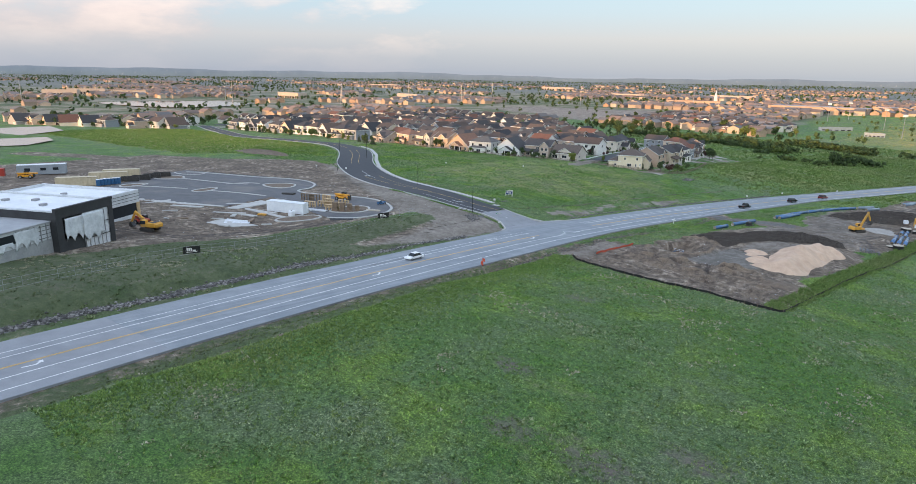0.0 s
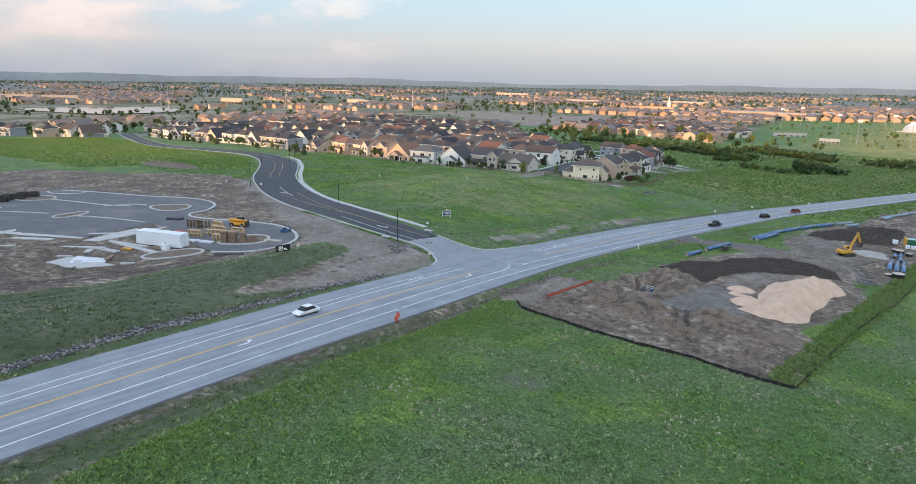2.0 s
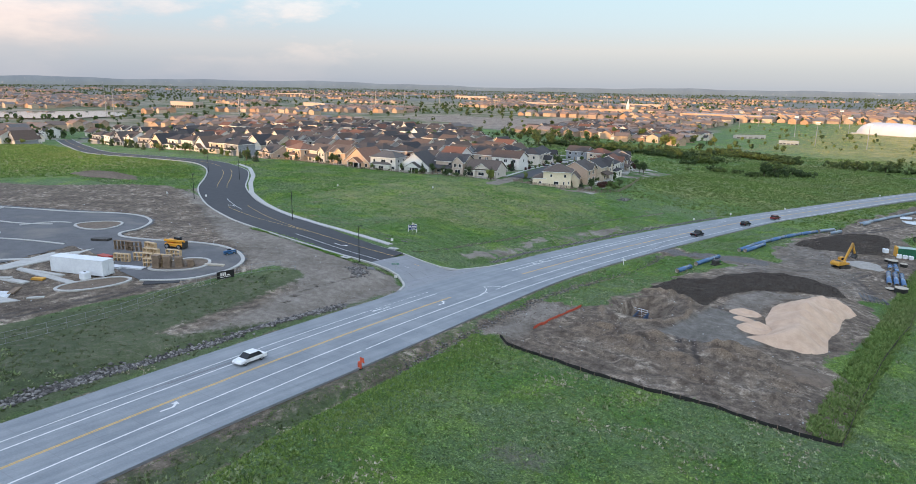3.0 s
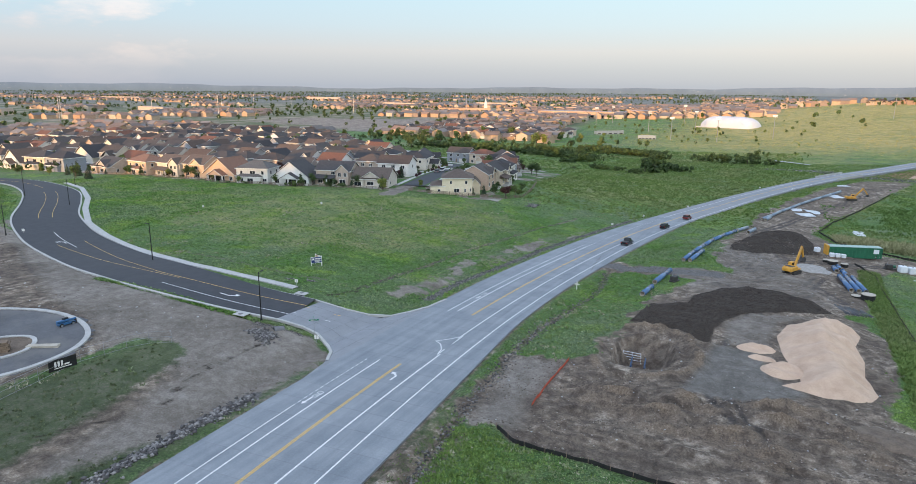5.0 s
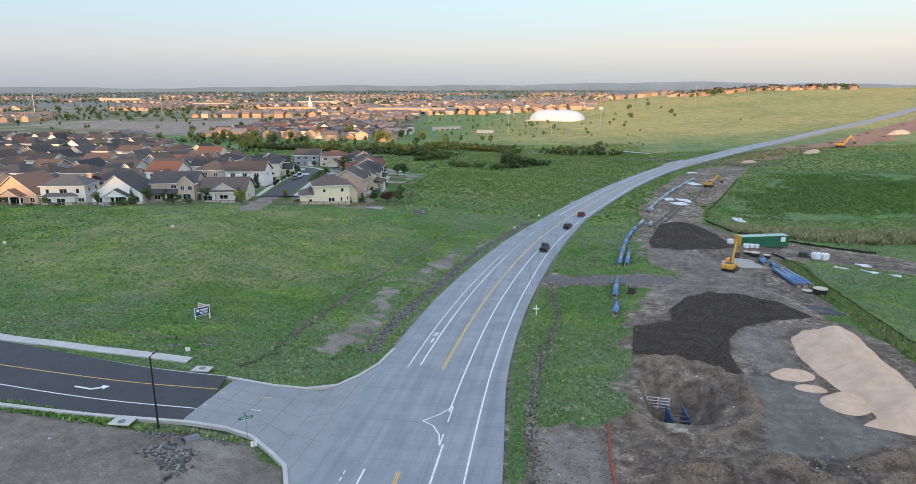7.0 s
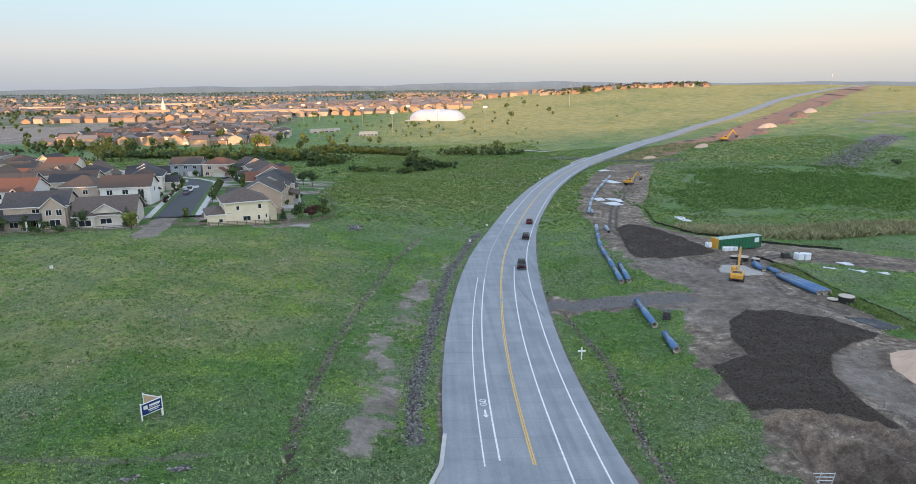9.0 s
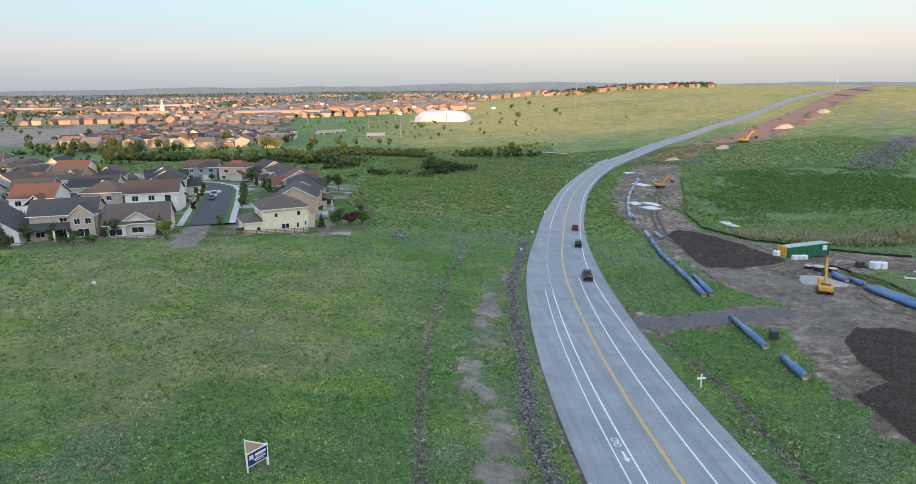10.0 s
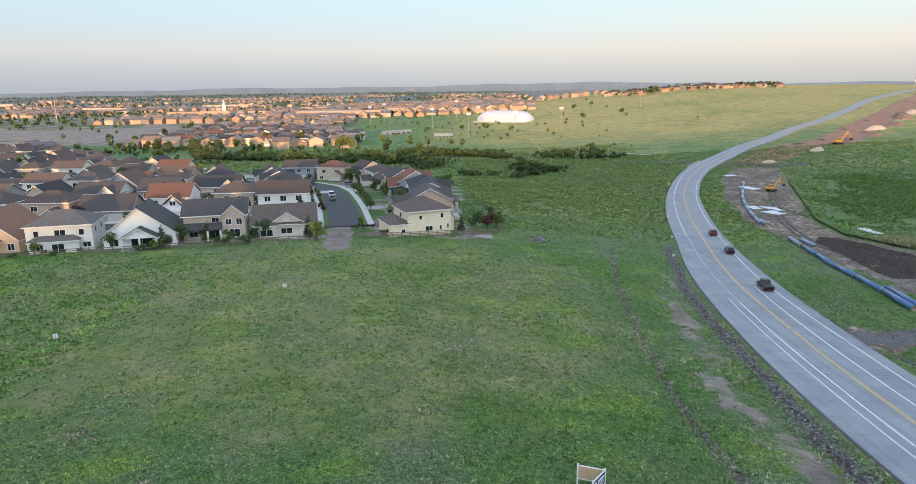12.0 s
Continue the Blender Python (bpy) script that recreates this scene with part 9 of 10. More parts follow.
spots = [(math.hypot(x + 80, y - 100), float(x), float(y)) for x, y in cand]
spots.sort()
# houses along the crest of the hill
for k in range(24):
    px = 58 + 10.5 * k + rng.uniform(-2.5, 2.5)
    ob = new("house", CREST_KINDS[k % 7])
    py = 1116 - 0.06 * px + rng.uniform(-22, 22)
    ob.matrix_world = pose(px, py, tz(px, py) + 0.3, 0, 0, rng.uniform(-60, 60)) @ Matrix.Diagonal((0.78, 0.8, rng.uniform(0.75, 0.9), 1))
    tagged(ob, "large sunlit house on the crest of the hill", "house", "houses on the hill")
BELOW = []
for k in range(26):
    px, py = -230 + 12 * k + rng.uniform(-4, 4), 1290 - 2.2 * k + rng.uniform(-35, 20)
    BELOW.append((px, py))


def scatter_houses(name, places, label):
    """The far town: each house a closed block with a gabled roof, all in one object."""
    p = np.array(places)
    n = len(p)
    r = np.random.RandomState(5)
    ang = r.choice([0, 1.5708], n) + r.uniform(-0.2, 0.2, n)
    w, d, e, t = r.uniform(5.5, 8, n), r.uniform(5, 6.5, n), r.choice([5.6, 3.4, 6.0], n), r.uniform(2.4, 3.2, n)
    z = np.array([tz(x, y) for x, y in places])
    c, s = np.cos(ang), np.sin(ang)

    def pt(u, v, h):
        return np.stack([p[:, 0] + c * u - s * v, p[:, 1] + s * u + c * v, z + h], 1)
    walls = [pt(-w, -d, -2 + 0 * w), pt(w, -d, -2 + 0 * w), pt(w, d, -2 + 0 * w), pt(-w, d, -2 + 0 * w), pt(-w, -d, e), pt(w, -d, e), pt(w, d, e), pt(-w, d, e), pt(-w, 0 * d, e + t), pt(w, 0 * d, e + t)]
    roof = [pt(-w - 0.5, -d - 0.5, e - 0.1), pt(w + 0.5, -d - 0.5, e - 0.1), pt(w + 0.5, 0 * d, e + t + 0.25), pt(-w - 0.5, 0 * d, e + t + 0.25), pt(w + 0.5, d + 0.5, e - 0.1), pt(-w - 0.5, d + 0.5, e - 0.1)]
    v = np.stack(walls + roof, 1).reshape(-1, 3)
    tri = [(0, 1, 5, 4), (1, 2, 6, 5), (2, 3, 7, 6), (3, 0, 4, 7), (4, 8, 7), (5, 6, 9)]
    rf = [(10, 11, 12, 13), (13, 12, 14, 15)]
    faces, idx = [], []
    for k in range(n):
        for f in tri:
            faces.append(tuple(16 * k + i for i in f))
            idx.append(0)
        for f in rf:
            faces.append(tuple(16 * k + i for i in f))
            idx.append(1)
    me = bpy.data.meshes.new(name)
    me.from_pydata(v.tolist(), [], faces)
    for m in (M["town_wall"], M["town_roof"]):
        me.materials.append(m)
    me.polygons.foreach_set("material_index", idx)
    return tagged(new(name, me), label, "houses", kind="stuff")


scatter_houses("far_town", [(x, y) for _, x, y in spots] + BACK_ROWS + BELOW, "thousands of small distant houses of the wider town")


def scatter_trees(name, places, label, mats, seed, h0=5.5):
    """Far trees: each a clump of a dozen leaf planes over a short trunk."""
    r = np.random.RandomState(seed)
    p = np.array(places)
    n, q = len(p), 9
    z = np.array([tz(x, y) for x, y in places])
    hh = np.repeat(h0 * r.uniform(0.6, 1.4, n), q)
    d = r.normal(size=(n * q, 3))
    d /= np.linalg.norm(d, axis=1)[:, None]
    c = np.repeat(np.column_stack([p, z]), q, axis=0)
    c[:, 2] += hh * 0.58
    c += d * (hh * r.uniform(0.1, 0.34, n * q))[:, None]
    u = np.cross(d, r.normal(size=(n * q, 3)))
    u /= np.linalg.norm(u, axis=1)[:, None] + 1e-9
    v = np.cross(d, u)
    s = (hh * r.uniform(0.19, 0.32, n * q))[:, None]
    vs = np.stack([c - u * s, c - v * s * 0.8 + d * s * 0.3, c + u * s, c + v * s * 0.8 + d * s * 0.3], 1).reshape(-1, 3)
    k = 4 * n * q
    tr = np.stack([np.column_stack([p[:, 0] - 0.2, p[:, 1], z - 0.3]), np.column_stack([p[:, 0] + 0.2, p[:, 1], z - 0.3]), np.column_stack([p[:, 0], p[:, 1], z + h0 * 0.5])], 1).reshape(-1, 3)
    faces = np.arange(k).reshape(-1, 4).tolist() + (k + np.arange(3 * n).reshape(-1, 3)).tolist()
    me = bpy.data.meshes.new(name)
    me.from_pydata(np.vstack([vs, tr]).tolist(), [], faces)
    me.materials.append(mats[0])
    return tagged(new(name, me), label, "trees", kind="stuff")


groves = []
for _ in range(16000):
    az, r_ = radians(rng.uniform(-88, 2)), 4300 * rng.random() ** 0.6
    x, y = r_ * math.sin(az), r_ * math.cos(az)
    if r_ < 640 or inside_poly(np.array(x), np.array(y), LAKE):
        continue
    if rng.random() < 0.75 and any(inside_poly(np.array(x), np.array(y), q) for q in MEADOWS + [EARTHWORK]):
        continue
    if inside_poly(np.array(x), np.array(y), PLAYFIELDS) and rng.random() < 0.85:
        continue
    if value_noise(x, y, 230.0, 31) + 0.5 * value_noise(x, y, 70.0, 32) > 0.0 or rng.random() < 0.25:
        groves.append((x, y))
groves = groves[:9000] + [(60 + 240 * rng.random(), 1075 + 60 * rng.random()) for _ in range(60)]
scatter_trees("far_trees", groves, "scattered trees of the wider town and far slopes", [M["leaf"]], 3, 7.0)
hillside = []
for _ in range(1500):
    x, y = rng.uniform(-60, 620), rng.uniform(560, 1400)
    if value_noise(x, y, 90.0, 33) + 0.5 * value_noise(x, y, 30.0, 34) > 0.92 and abs(x - np.interp(y, ROAD_Y, ROAD_FINE[:, 1])) > 25:
        hillside.append((x, y))
scatter_trees("hill_scrub", hillside, "dark scrub oak dotted over the sunlit hill", [M["leaf"]], 4, 2.6)
belt = []
for _ in range(700):
    x, y = rng.uniform(-480, -20), rng.uniform(520, 660)
    if inside_poly(np.array(x), np.array(y), CREEK_BAND) and y < 630 and value_noise(x, y, 45.0, 35) > 0.1:
        belt.append((x, y))
scatter_trees("creek_scrub", belt, "green willow scrub along the creek", [M["leaf"]], 5, 2.4)
gardens = []
for hx, hy in PLACED:
    for _ in range(5):
        a = rng.uniform(0, 6.3)
        px, py = hx + rng.uniform(8, 11) * math.cos(a), hy + rng.uniform(8, 12) * math.sin(a)
        if min((px - qx) ** 2 + (py - qy) ** 2 for qx, qy in PLACED) > 52 and near_line(np.array([px]), np.array([py]), [tuple(q) for q in CLOSE])[0] > 7:
            gardens.append((px, py))
scatter_trees("garden_shrubs", gardens, "small green trees and shrubs between the houses", [M["leaf"]], 7, 3.6)
fieldtrees = [(rng.uniform(-300, -20), rng.uniform(690, 1050)) for _ in range(70)]
scatter_trees("playfield_trees", fieldtrees, "young trees round the playing fields", [M["leaf"]], 6, 3.8)


def water(name, pts, z, label):
    return tagged(new(name, mesh_of(name, [(x, y, z) for x, y in pts], [tuple(range(len(pts)))], [M["water"]])), label, "water", kind="structure")


water("water", LAKE[::-1], -10.0, "pale lake beyond the suburb")
water("water", [(-575, 132), (-530, 130), (-508, 100), (-520, 84), (-575, 80)], -1.2, "small pale storm pond")
water("water", [(-462, 104), (-440, 102), (-420, 84), (-424, 66), (-470, 60)], 0.9, "small pale storm pond")
water("water", [(-62, 566), (-52, 562), (-38, 550), (-36, 553), (-46, 562), (-58, 571)], -10.1, "shallow pool in the creek meadow")

# inflated sports dome
M["dome_skin"] = surf("dome_membrane", (0.46, 0.47, 0.49), (0.56, 0.57, 0.58), 0.05, 0.6)
dm = tagged(empty("sports_dome", pose(-108, 941, tz(-108, 941) - 1, 0, 0, -28)), "white inflated sports dome", "dome")
vs, fs = [], []
n_, m_ = 28, 12
for i in range(n_ + 1):
    u = i / n_ * 2 - 1
    end = max(0.0, 1 - abs(u) ** 5)
    for j in range(m_ + 1):
        t = math.pi * j / m_
        vs.append((36 * u, 17 * math.cos(t) * (0.35 + 0.65 * end ** 0.5), 13.5 * math.sin(t) ** 0.8 * end ** 0.5 + (0.25 if i % 4 == 0 else 0) * math.sin(t)))
for i in range(n_):
    for j in range(m_):
        a = i * (m_ + 1) + j
        fs.append((a, a + 1, a + m_ + 2, a + m_ + 1))
sk = new("skin", mesh_of("skin", vs, fs, [M["dome_skin"]], True))
sk.parent = dm
slab(dm, "base_ring", (-36.5, -17.5, -2, 36.5, 17.5, 0.6), M["curb"])


def big_building(x, y, L_, W, H, turn, wall, roof, label, bays=10):
    root = tagged(empty("large_building", on(x, y, -0.5, turn)), label, "building", "large far buildings")
    slab(root, "wall", (-L_ / 2, -W / 2, -2, L_ / 2, W / 2, H), wall)
    slab(root, "roof", (-L_ / 2 + 0.5, -W / 2 + 0.5, H - 0.3, L_ / 2 - 0.5, W / 2 - 0.5, H + 0.2), roof)
    slab(root, "parapet", (-L_ / 2 - 0.3, -W / 2 - 0.3, H - 0.4, L_ / 2 + 0.3, -W / 2 + 0.2, H + 0.7), wall)
    for k in range(bays):
        px = -L_ / 2 + L_ * (k + 0.5) / bays
        slab(root, "window", (px - L_ / bays * 0.3, -W / 2 - 0.1, 0.8, px + L_ / bays * 0.3, -W / 2 + 0.05, H * 0.45), M["pane"])
    return root


M["brick_far"] = surf("tan_block_wall", (0.42, 0.28, 0.19), (0.54, 0.38, 0.27), 0.05, 0.85)
big_building(-335, 1105, 135, 50, 9, 4, M["brick_far"], M["grey_membrane"], "long low tan school building", 18)
big_building(-245, 1140, 48, 40, 8, 4, M["brick_far"], M["grey_membrane"], "low tan building beside the school", 8)
big_building(-425, 1355, 60, 40, 8, 0, M["brick_far"], M["grey_membrane"], "low brown store building in the far town", 8)
church = big_building(-615, 1262, 100, 45, 8, 24, M["brick_far"], M["rust_roof"], "brown brick church with white steeple", 10)
bm = bmesh.new()
box(bm, 38, -20, 8, 44, -14, 17)
part("tower", bm, M["offwhite"], church, "white church tower")
bm = bmesh.new()
tube(bm, (41, -17, 17), (41, -17, 29), 2.6, 0.05, 8)
part("steeple", bm, M["offwhite"], church, "white pointed steeple")
for x, y, L_, t in ((-1180, 700, 60, 10), (-1050, 900, 70, -5), (-1500, 420, 70, 60), (-1450, 360, 60, 60), (-1400, 470, 60, 60), (-900, 1500, 90, 0), (-700, 1650, 110, 5), (-1900, 1500, 120, 20), (-1500, 2000, 130, 10)):
    big_building(x, y, L_, 22, 11, t, M["tan"], M["grey_membrane"], "tan apartment block in the far town", 12)


HILL_POLES = ((63, 963, 27), (458, 1046, 24))


def monopole(x, y, h, label="tall pale steel transmission pole", name="transmission_pole", thick=0.55):
    root = tagged(empty(name, on(x, y)), label, "pole", "tall poles")
    bm = bmesh.new()
    tube(bm, (0, 0, -1), (0, 0, h), thick, thick * 0.5, 10)
    part("shaft", bm, M["steel"], root)
    for z in (h - 2, h - 6) if thick > 0.5 else (h - 1,):
        bm = bmesh.new()
        tube(bm, (-2.0 * thick, 0, z), (2.0 * thick, 0, z), 0.14, seg=6)
        part("crossarm", bm, M["white_steel"], root)


for x, y in ((-980, 466), (-972, 473), (-1128, 228), (-930, 645), (-809, 806), (-912, 630), (-955, 812), (-1024, 1030), (-1103, 1205), (-1200, 1450), (-1300, 1700), (-700, 1000), (-560, 1150)):
    monopole(x, y, 34)
for x, y, h in HILL_POLES:
    monopole(x, y, h, "thin tall pole on the grassy hill", "utility_pole", 0.35)


def light_mast(x, y):
    root = tagged(empty("light_mast", on(x, y)), "tall floodlight mast beside the playing field", "floodlight", "floodlight masts")
    bm = bmesh.new()
    tube(bm, (0, 0, -0.5), (0, 0, 23), 0.35, 0.2, 8)
    part("mast", bm, M["steel"], root)
    for z in (21.2, 22.6):
        slab(root, "lamp_bar", (-2.2, -0.3, z, 2.2, 0.3, z + 0.8), M["white_steel"], 0.05)


for x, y in ((-275, 944), (-262, 985), (-155, 770), (-169, 1000), (-143, 884), (-195, 875), (-60, 800), (-110, 760)):
    light_mast(x, y)
for x, y, L_, t in ((-231, 826, 34, 40), (-180, 776, 18, 10)):
    big_building(x, y, L_, 6, 4, t, M["pale_pipe"], M["pale_pipe"], "low grey grandstand beside the playing field", 5)


# ---- the far ridge, its blue haze painted and self-lit ----
M["haze"], hn, hl, hb = shader("far_ridge_haze", 1.0)
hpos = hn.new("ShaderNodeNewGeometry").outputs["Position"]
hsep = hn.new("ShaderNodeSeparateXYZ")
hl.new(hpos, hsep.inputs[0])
# aerial haze painted as a blue height ramp, given off as emission
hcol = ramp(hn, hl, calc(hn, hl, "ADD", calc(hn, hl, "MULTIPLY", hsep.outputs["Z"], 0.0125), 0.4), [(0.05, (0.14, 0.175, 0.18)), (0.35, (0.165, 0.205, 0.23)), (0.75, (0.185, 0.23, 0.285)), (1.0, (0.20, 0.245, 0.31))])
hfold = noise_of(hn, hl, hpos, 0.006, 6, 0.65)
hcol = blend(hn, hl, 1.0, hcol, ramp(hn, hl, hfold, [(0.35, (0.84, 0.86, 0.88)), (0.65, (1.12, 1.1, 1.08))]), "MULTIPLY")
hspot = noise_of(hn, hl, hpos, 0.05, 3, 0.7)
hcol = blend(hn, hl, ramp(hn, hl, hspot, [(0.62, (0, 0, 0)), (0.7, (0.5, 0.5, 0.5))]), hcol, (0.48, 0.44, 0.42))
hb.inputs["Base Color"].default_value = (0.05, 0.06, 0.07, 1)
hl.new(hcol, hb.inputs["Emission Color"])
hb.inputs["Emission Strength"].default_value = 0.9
az_ = np.radians(np.linspace(-125, 60, 371))
top_ = 34 + 9 * np.sin(az_ * 5 + 1) + 5 * np.sin(az_ * 13) + 3 * np.sin(az_ * 37 + 2) + 1.5 * np.sin(az_ * 91)
vs, fs = [], []
for a_, h_ in zip(az_, top_):
    vs += [(4600 * math.sin(a_), 4600 * math.cos(a_), -60), (4600 * math.sin(a_), 4600 * math.cos(a_), h_), (4850 * math.sin(a_), 4850 * math.cos(a_), -60)]
for i in range(len(az_) - 1):
    fs += [(3 * i, 3 * i + 3, 3 * i + 4, 3 * i + 1), (3 * i + 1, 3 * i + 4, 3 * i + 5, 3 * i + 2)]
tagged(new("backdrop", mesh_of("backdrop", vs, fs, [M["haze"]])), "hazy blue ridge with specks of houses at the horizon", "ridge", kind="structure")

# ---- grass, stones and clods ----
def beside(line, n, width, seed):
    r = np.random.RandomState(seed)
    p = resample(line, 0.5)
    i = r.randint(0, len(p), n)
    return p[i, 0] + r.normal(0, width, n), p[i, 1] + r.normal(0, width * 0.6, n)


def blade_mat(name, stops, dry_stops):
    m, n, l, b = shader(name, 0.9)
    g = n.new("ShaderNodeNewGeometry")
    big = noise_of(n, l, g.outputs["Position"], 0.02, 5)
    v = calc(n, l, "ADD", calc(n, l, "MULTIPLY", g.outputs["Random Per Island"], 0.5), calc(n, l, "MULTIPLY", noise_of(n, l, g.outputs["Position"], 0.16, 4, 0.65), 0.5))
    col = blend(n, l, ramp(n, l, big, [(0.45, (0, 0, 0)), (0.62, (0.6, 0.6, 0.6))]), ramp(n, l, v, stops), ramp(n, l, v, dry_stops))
    l.new(col, b.inputs["Base Color"])
    return m


M["blades"], bn_, bl_, bb_ = shader("grass_blades", 0.9)
bg_ = bn_.new("ShaderNodeNewGeometry")
bl_.new(blend(bn_, bl_, 1.0, meadow(bn_, bl_, bg_.outputs["Position"], calc(bn_, bl_, "ADD", calc(bn_, bl_, "MULTIPLY", bg_.outputs["Random Per Island"], 0.55), 0.3)), (1.36, 1.38, 1.3), "MULTIPLY"), bb_.inputs["Base Color"])
M["weed"] = blade_mat("grey_green_weeds", [(0.2, (0.09, 0.14, 0.05)), (0.5, (0.16, 0.22, 0.09)), (0.8, (0.30, 0.34, 0.2))], [(0.2, (0.13, 0.17, 0.06)), (0.5, (0.23, 0.26, 0.12)), (0.8, (0.36, 0.36, 0.22))])
# dry hill grass with some of the low sun's gold in its colour
M["hill_blades"] = blade_mat("sunlit_dry_grass", [(0.2, (0.17, 0.19, 0.045)), (0.5, (0.29, 0.275, 0.08)), (0.8, (0.43, 0.385, 0.15))], [(0.2, (0.22, 0.2, 0.065)), (0.5, (0.36, 0.305, 0.11)), (0.8, (0.5, 0.42, 0.19))])
M["lime"] = blade_mat("yellow_green_blades", [(0.2, (0.07, 0.14, 0.022)), (0.5, (0.135, 0.225, 0.042)), (0.8, (0.23, 0.31, 0.085))], [(0.2, (0.095, 0.15, 0.03)), (0.5, (0.17, 0.23, 0.055)), (0.8, (0.28, 0.31, 0.12))])
M["dull"] = blade_mat("dull_olive_blades", [(0.2, (0.048, 0.076, 0.024)), (0.5, (0.09, 0.126, 0.046)), (0.8, (0.165, 0.195, 0.09))], [(0.2, (0.066, 0.078, 0.04)), (0.5, (0.12, 0.126, 0.07)), (0.8, (0.205, 0.197, 0.13))])
M["fresh"] = blade_mat("fresh_meadow_blades", [(0.2, (0.06, 0.115, 0.022)), (0.5, (0.115, 0.19, 0.038)), (0.8, (0.2, 0.27, 0.08))], [(0.2, (0.085, 0.12, 0.035)), (0.5, (0.155, 0.19, 0.065)), (0.8, (0.26, 0.27, 0.13))])
M["straw"] = blade_mat("pale_straw_blades", [(0.2, (0.2, 0.19, 0.12)), (0.5, (0.33, 0.31, 0.21)), (0.8, (0.47, 0.44, 0.33))], [(0.2, (0.22, 0.2, 0.13)), (0.5, (0.36, 0.33, 0.23)), (0.8, (0.5, 0.46, 0.35))])
M["reed"] = blade_mat("pale_reeds", [(0.2, (0.12, 0.14, 0.06)), (0.5, (0.22, 0.22, 0.10)), (0.8, (0.36, 0.33, 0.19))], [(0.2, (0.14, 0.14, 0.07)), (0.5, (0.26, 0.24, 0.12)), (0.8, (0.38, 0.34, 0.2))])


def tufts(name, x, y, height, spread, blades, seed, mat, label):
    """Grass: each tuft a few leaning pointed blades."""
    r = np.random.RandomState(seed)
    n = len(x)
    z = tza(x, y)
    hh = height * r.uniform(0.45, 1.35, n)
    x, y, z, hh = (np.repeat(a, blades) for a in (x, y, z, hh))
    a, b = r.uniform(0, 6.283, n * blades), r.uniform(0, 6.283, n * blades)
    px, py = x + spread * r.uniform(-1, 1, n * blades), y + spread * r.uniform(-1, 1, n * blades)
    w = spread * r.uniform(0.35, 0.75, n * blades)
    lean = hh * r.uniform(0.3, 1.6, n * blades)
    v = np.stack([np.stack([px - w * np.cos(a), py - w * np.sin(a), z - 0.06], 1), np.stack([px + w * np.cos(a), py + w * np.sin(a), z - 0.06], 1), np.stack([px + lean * np.cos(b), py + lean * np.sin(b), z + hh], 1)], 1)
    return tagged(new(name, raw_mesh(name, v.reshape(-1, 3), np.arange(3 * n * blades).reshape(-1, 3), mat)), label, "grass", kind="stuff")


def grassy(x, y, keep_dirt=0.06, seed=1):
    """Drops places on roads, bare sites and gravel."""
    cx, _, a, b = road_at(y)
    o = x - cx
    d = np.where(o < 0, -o - a, o - b)
    st = near_line(x, y, [tuple(p) for p in STREET[:, :2]])
    bare = np.maximum.reduce([site_east(x, y), soft_poly(x, y, SITE_WEST, 1.6), soft_poly(x, y, VERGE_WEST, 1.5), 0.8 * np.exp(-(near_line(x, y, BARE_NORTH) / 4.0) ** 2) * np.clip(0.5 + 0.6 * value_noise(x * 1.7, y * 0.45, 5.0, 62) + 0.3 * value_noise(x, y, 2.4, 63), 0, 1), np.exp(-(near_line(x, y, RUBBLE_NORTH) / 1.4) ** 2), np.exp(-(near_line(x, y, RUBBLE) / 1.2) ** 2)])
    walk_ = near_line(x, y, [tuple(p) for p in WALK])
    junction = inside_poly(x, y, [(-131, 153), (-120, 160), (-116, 172), (-112, 172), (-112, 120), (-116, 126), (-120, 138), (-131, 140)])
    r = np.random.RandomState(seed).rand(len(x))
    gap = near_line(x, y, GRAVEL_PATH) > 3
    skirt = np.where(y < 135, np.where(o > 0, 2.0, 1.6), 0.9) + 0.9 * value_noise(x, y, 3.0, 66)
    return (d > np.maximum(0.7, np.where(r < 0.15, 0.7, skirt))) & (st > 9.5) & (walk_ > 1.2) & ~junction & gap & ((bare < 0.35) | (r < keep_dirt * (bare < 0.98)))


rs = np.random.RandomState(11)
x, y = rs.uniform(-215, 12, 150000), rs.uniform(12, 300, 150000)
keep = grassy(x, y) & (rs.rand(150000) < 0.55 + 0.45 * value_noise(x, y, 7.0, 41)) & ~inside_poly(x, y, SUBURB)
ditch_x = np.interp(y, [p[1] for p in DITCH_EAST], [p[0] for p in DITCH_EAST])
west_ = (y < 135) & (x < ditch_x)
keep &= ~west_ | (rs.rand(150000) < 0.5)
tufts("grass_tufts", x[keep & ~west_], y[keep & ~west_], 0.2, 0.26, 5, 12, M["blades"], "rough green prairie grass in tufts")
tufts("grass_tufts", x[keep & west_], y[keep & west_], 0.2, 0.26, 5, 24, M["dull"], "dull olive grass on the slope below the building site")
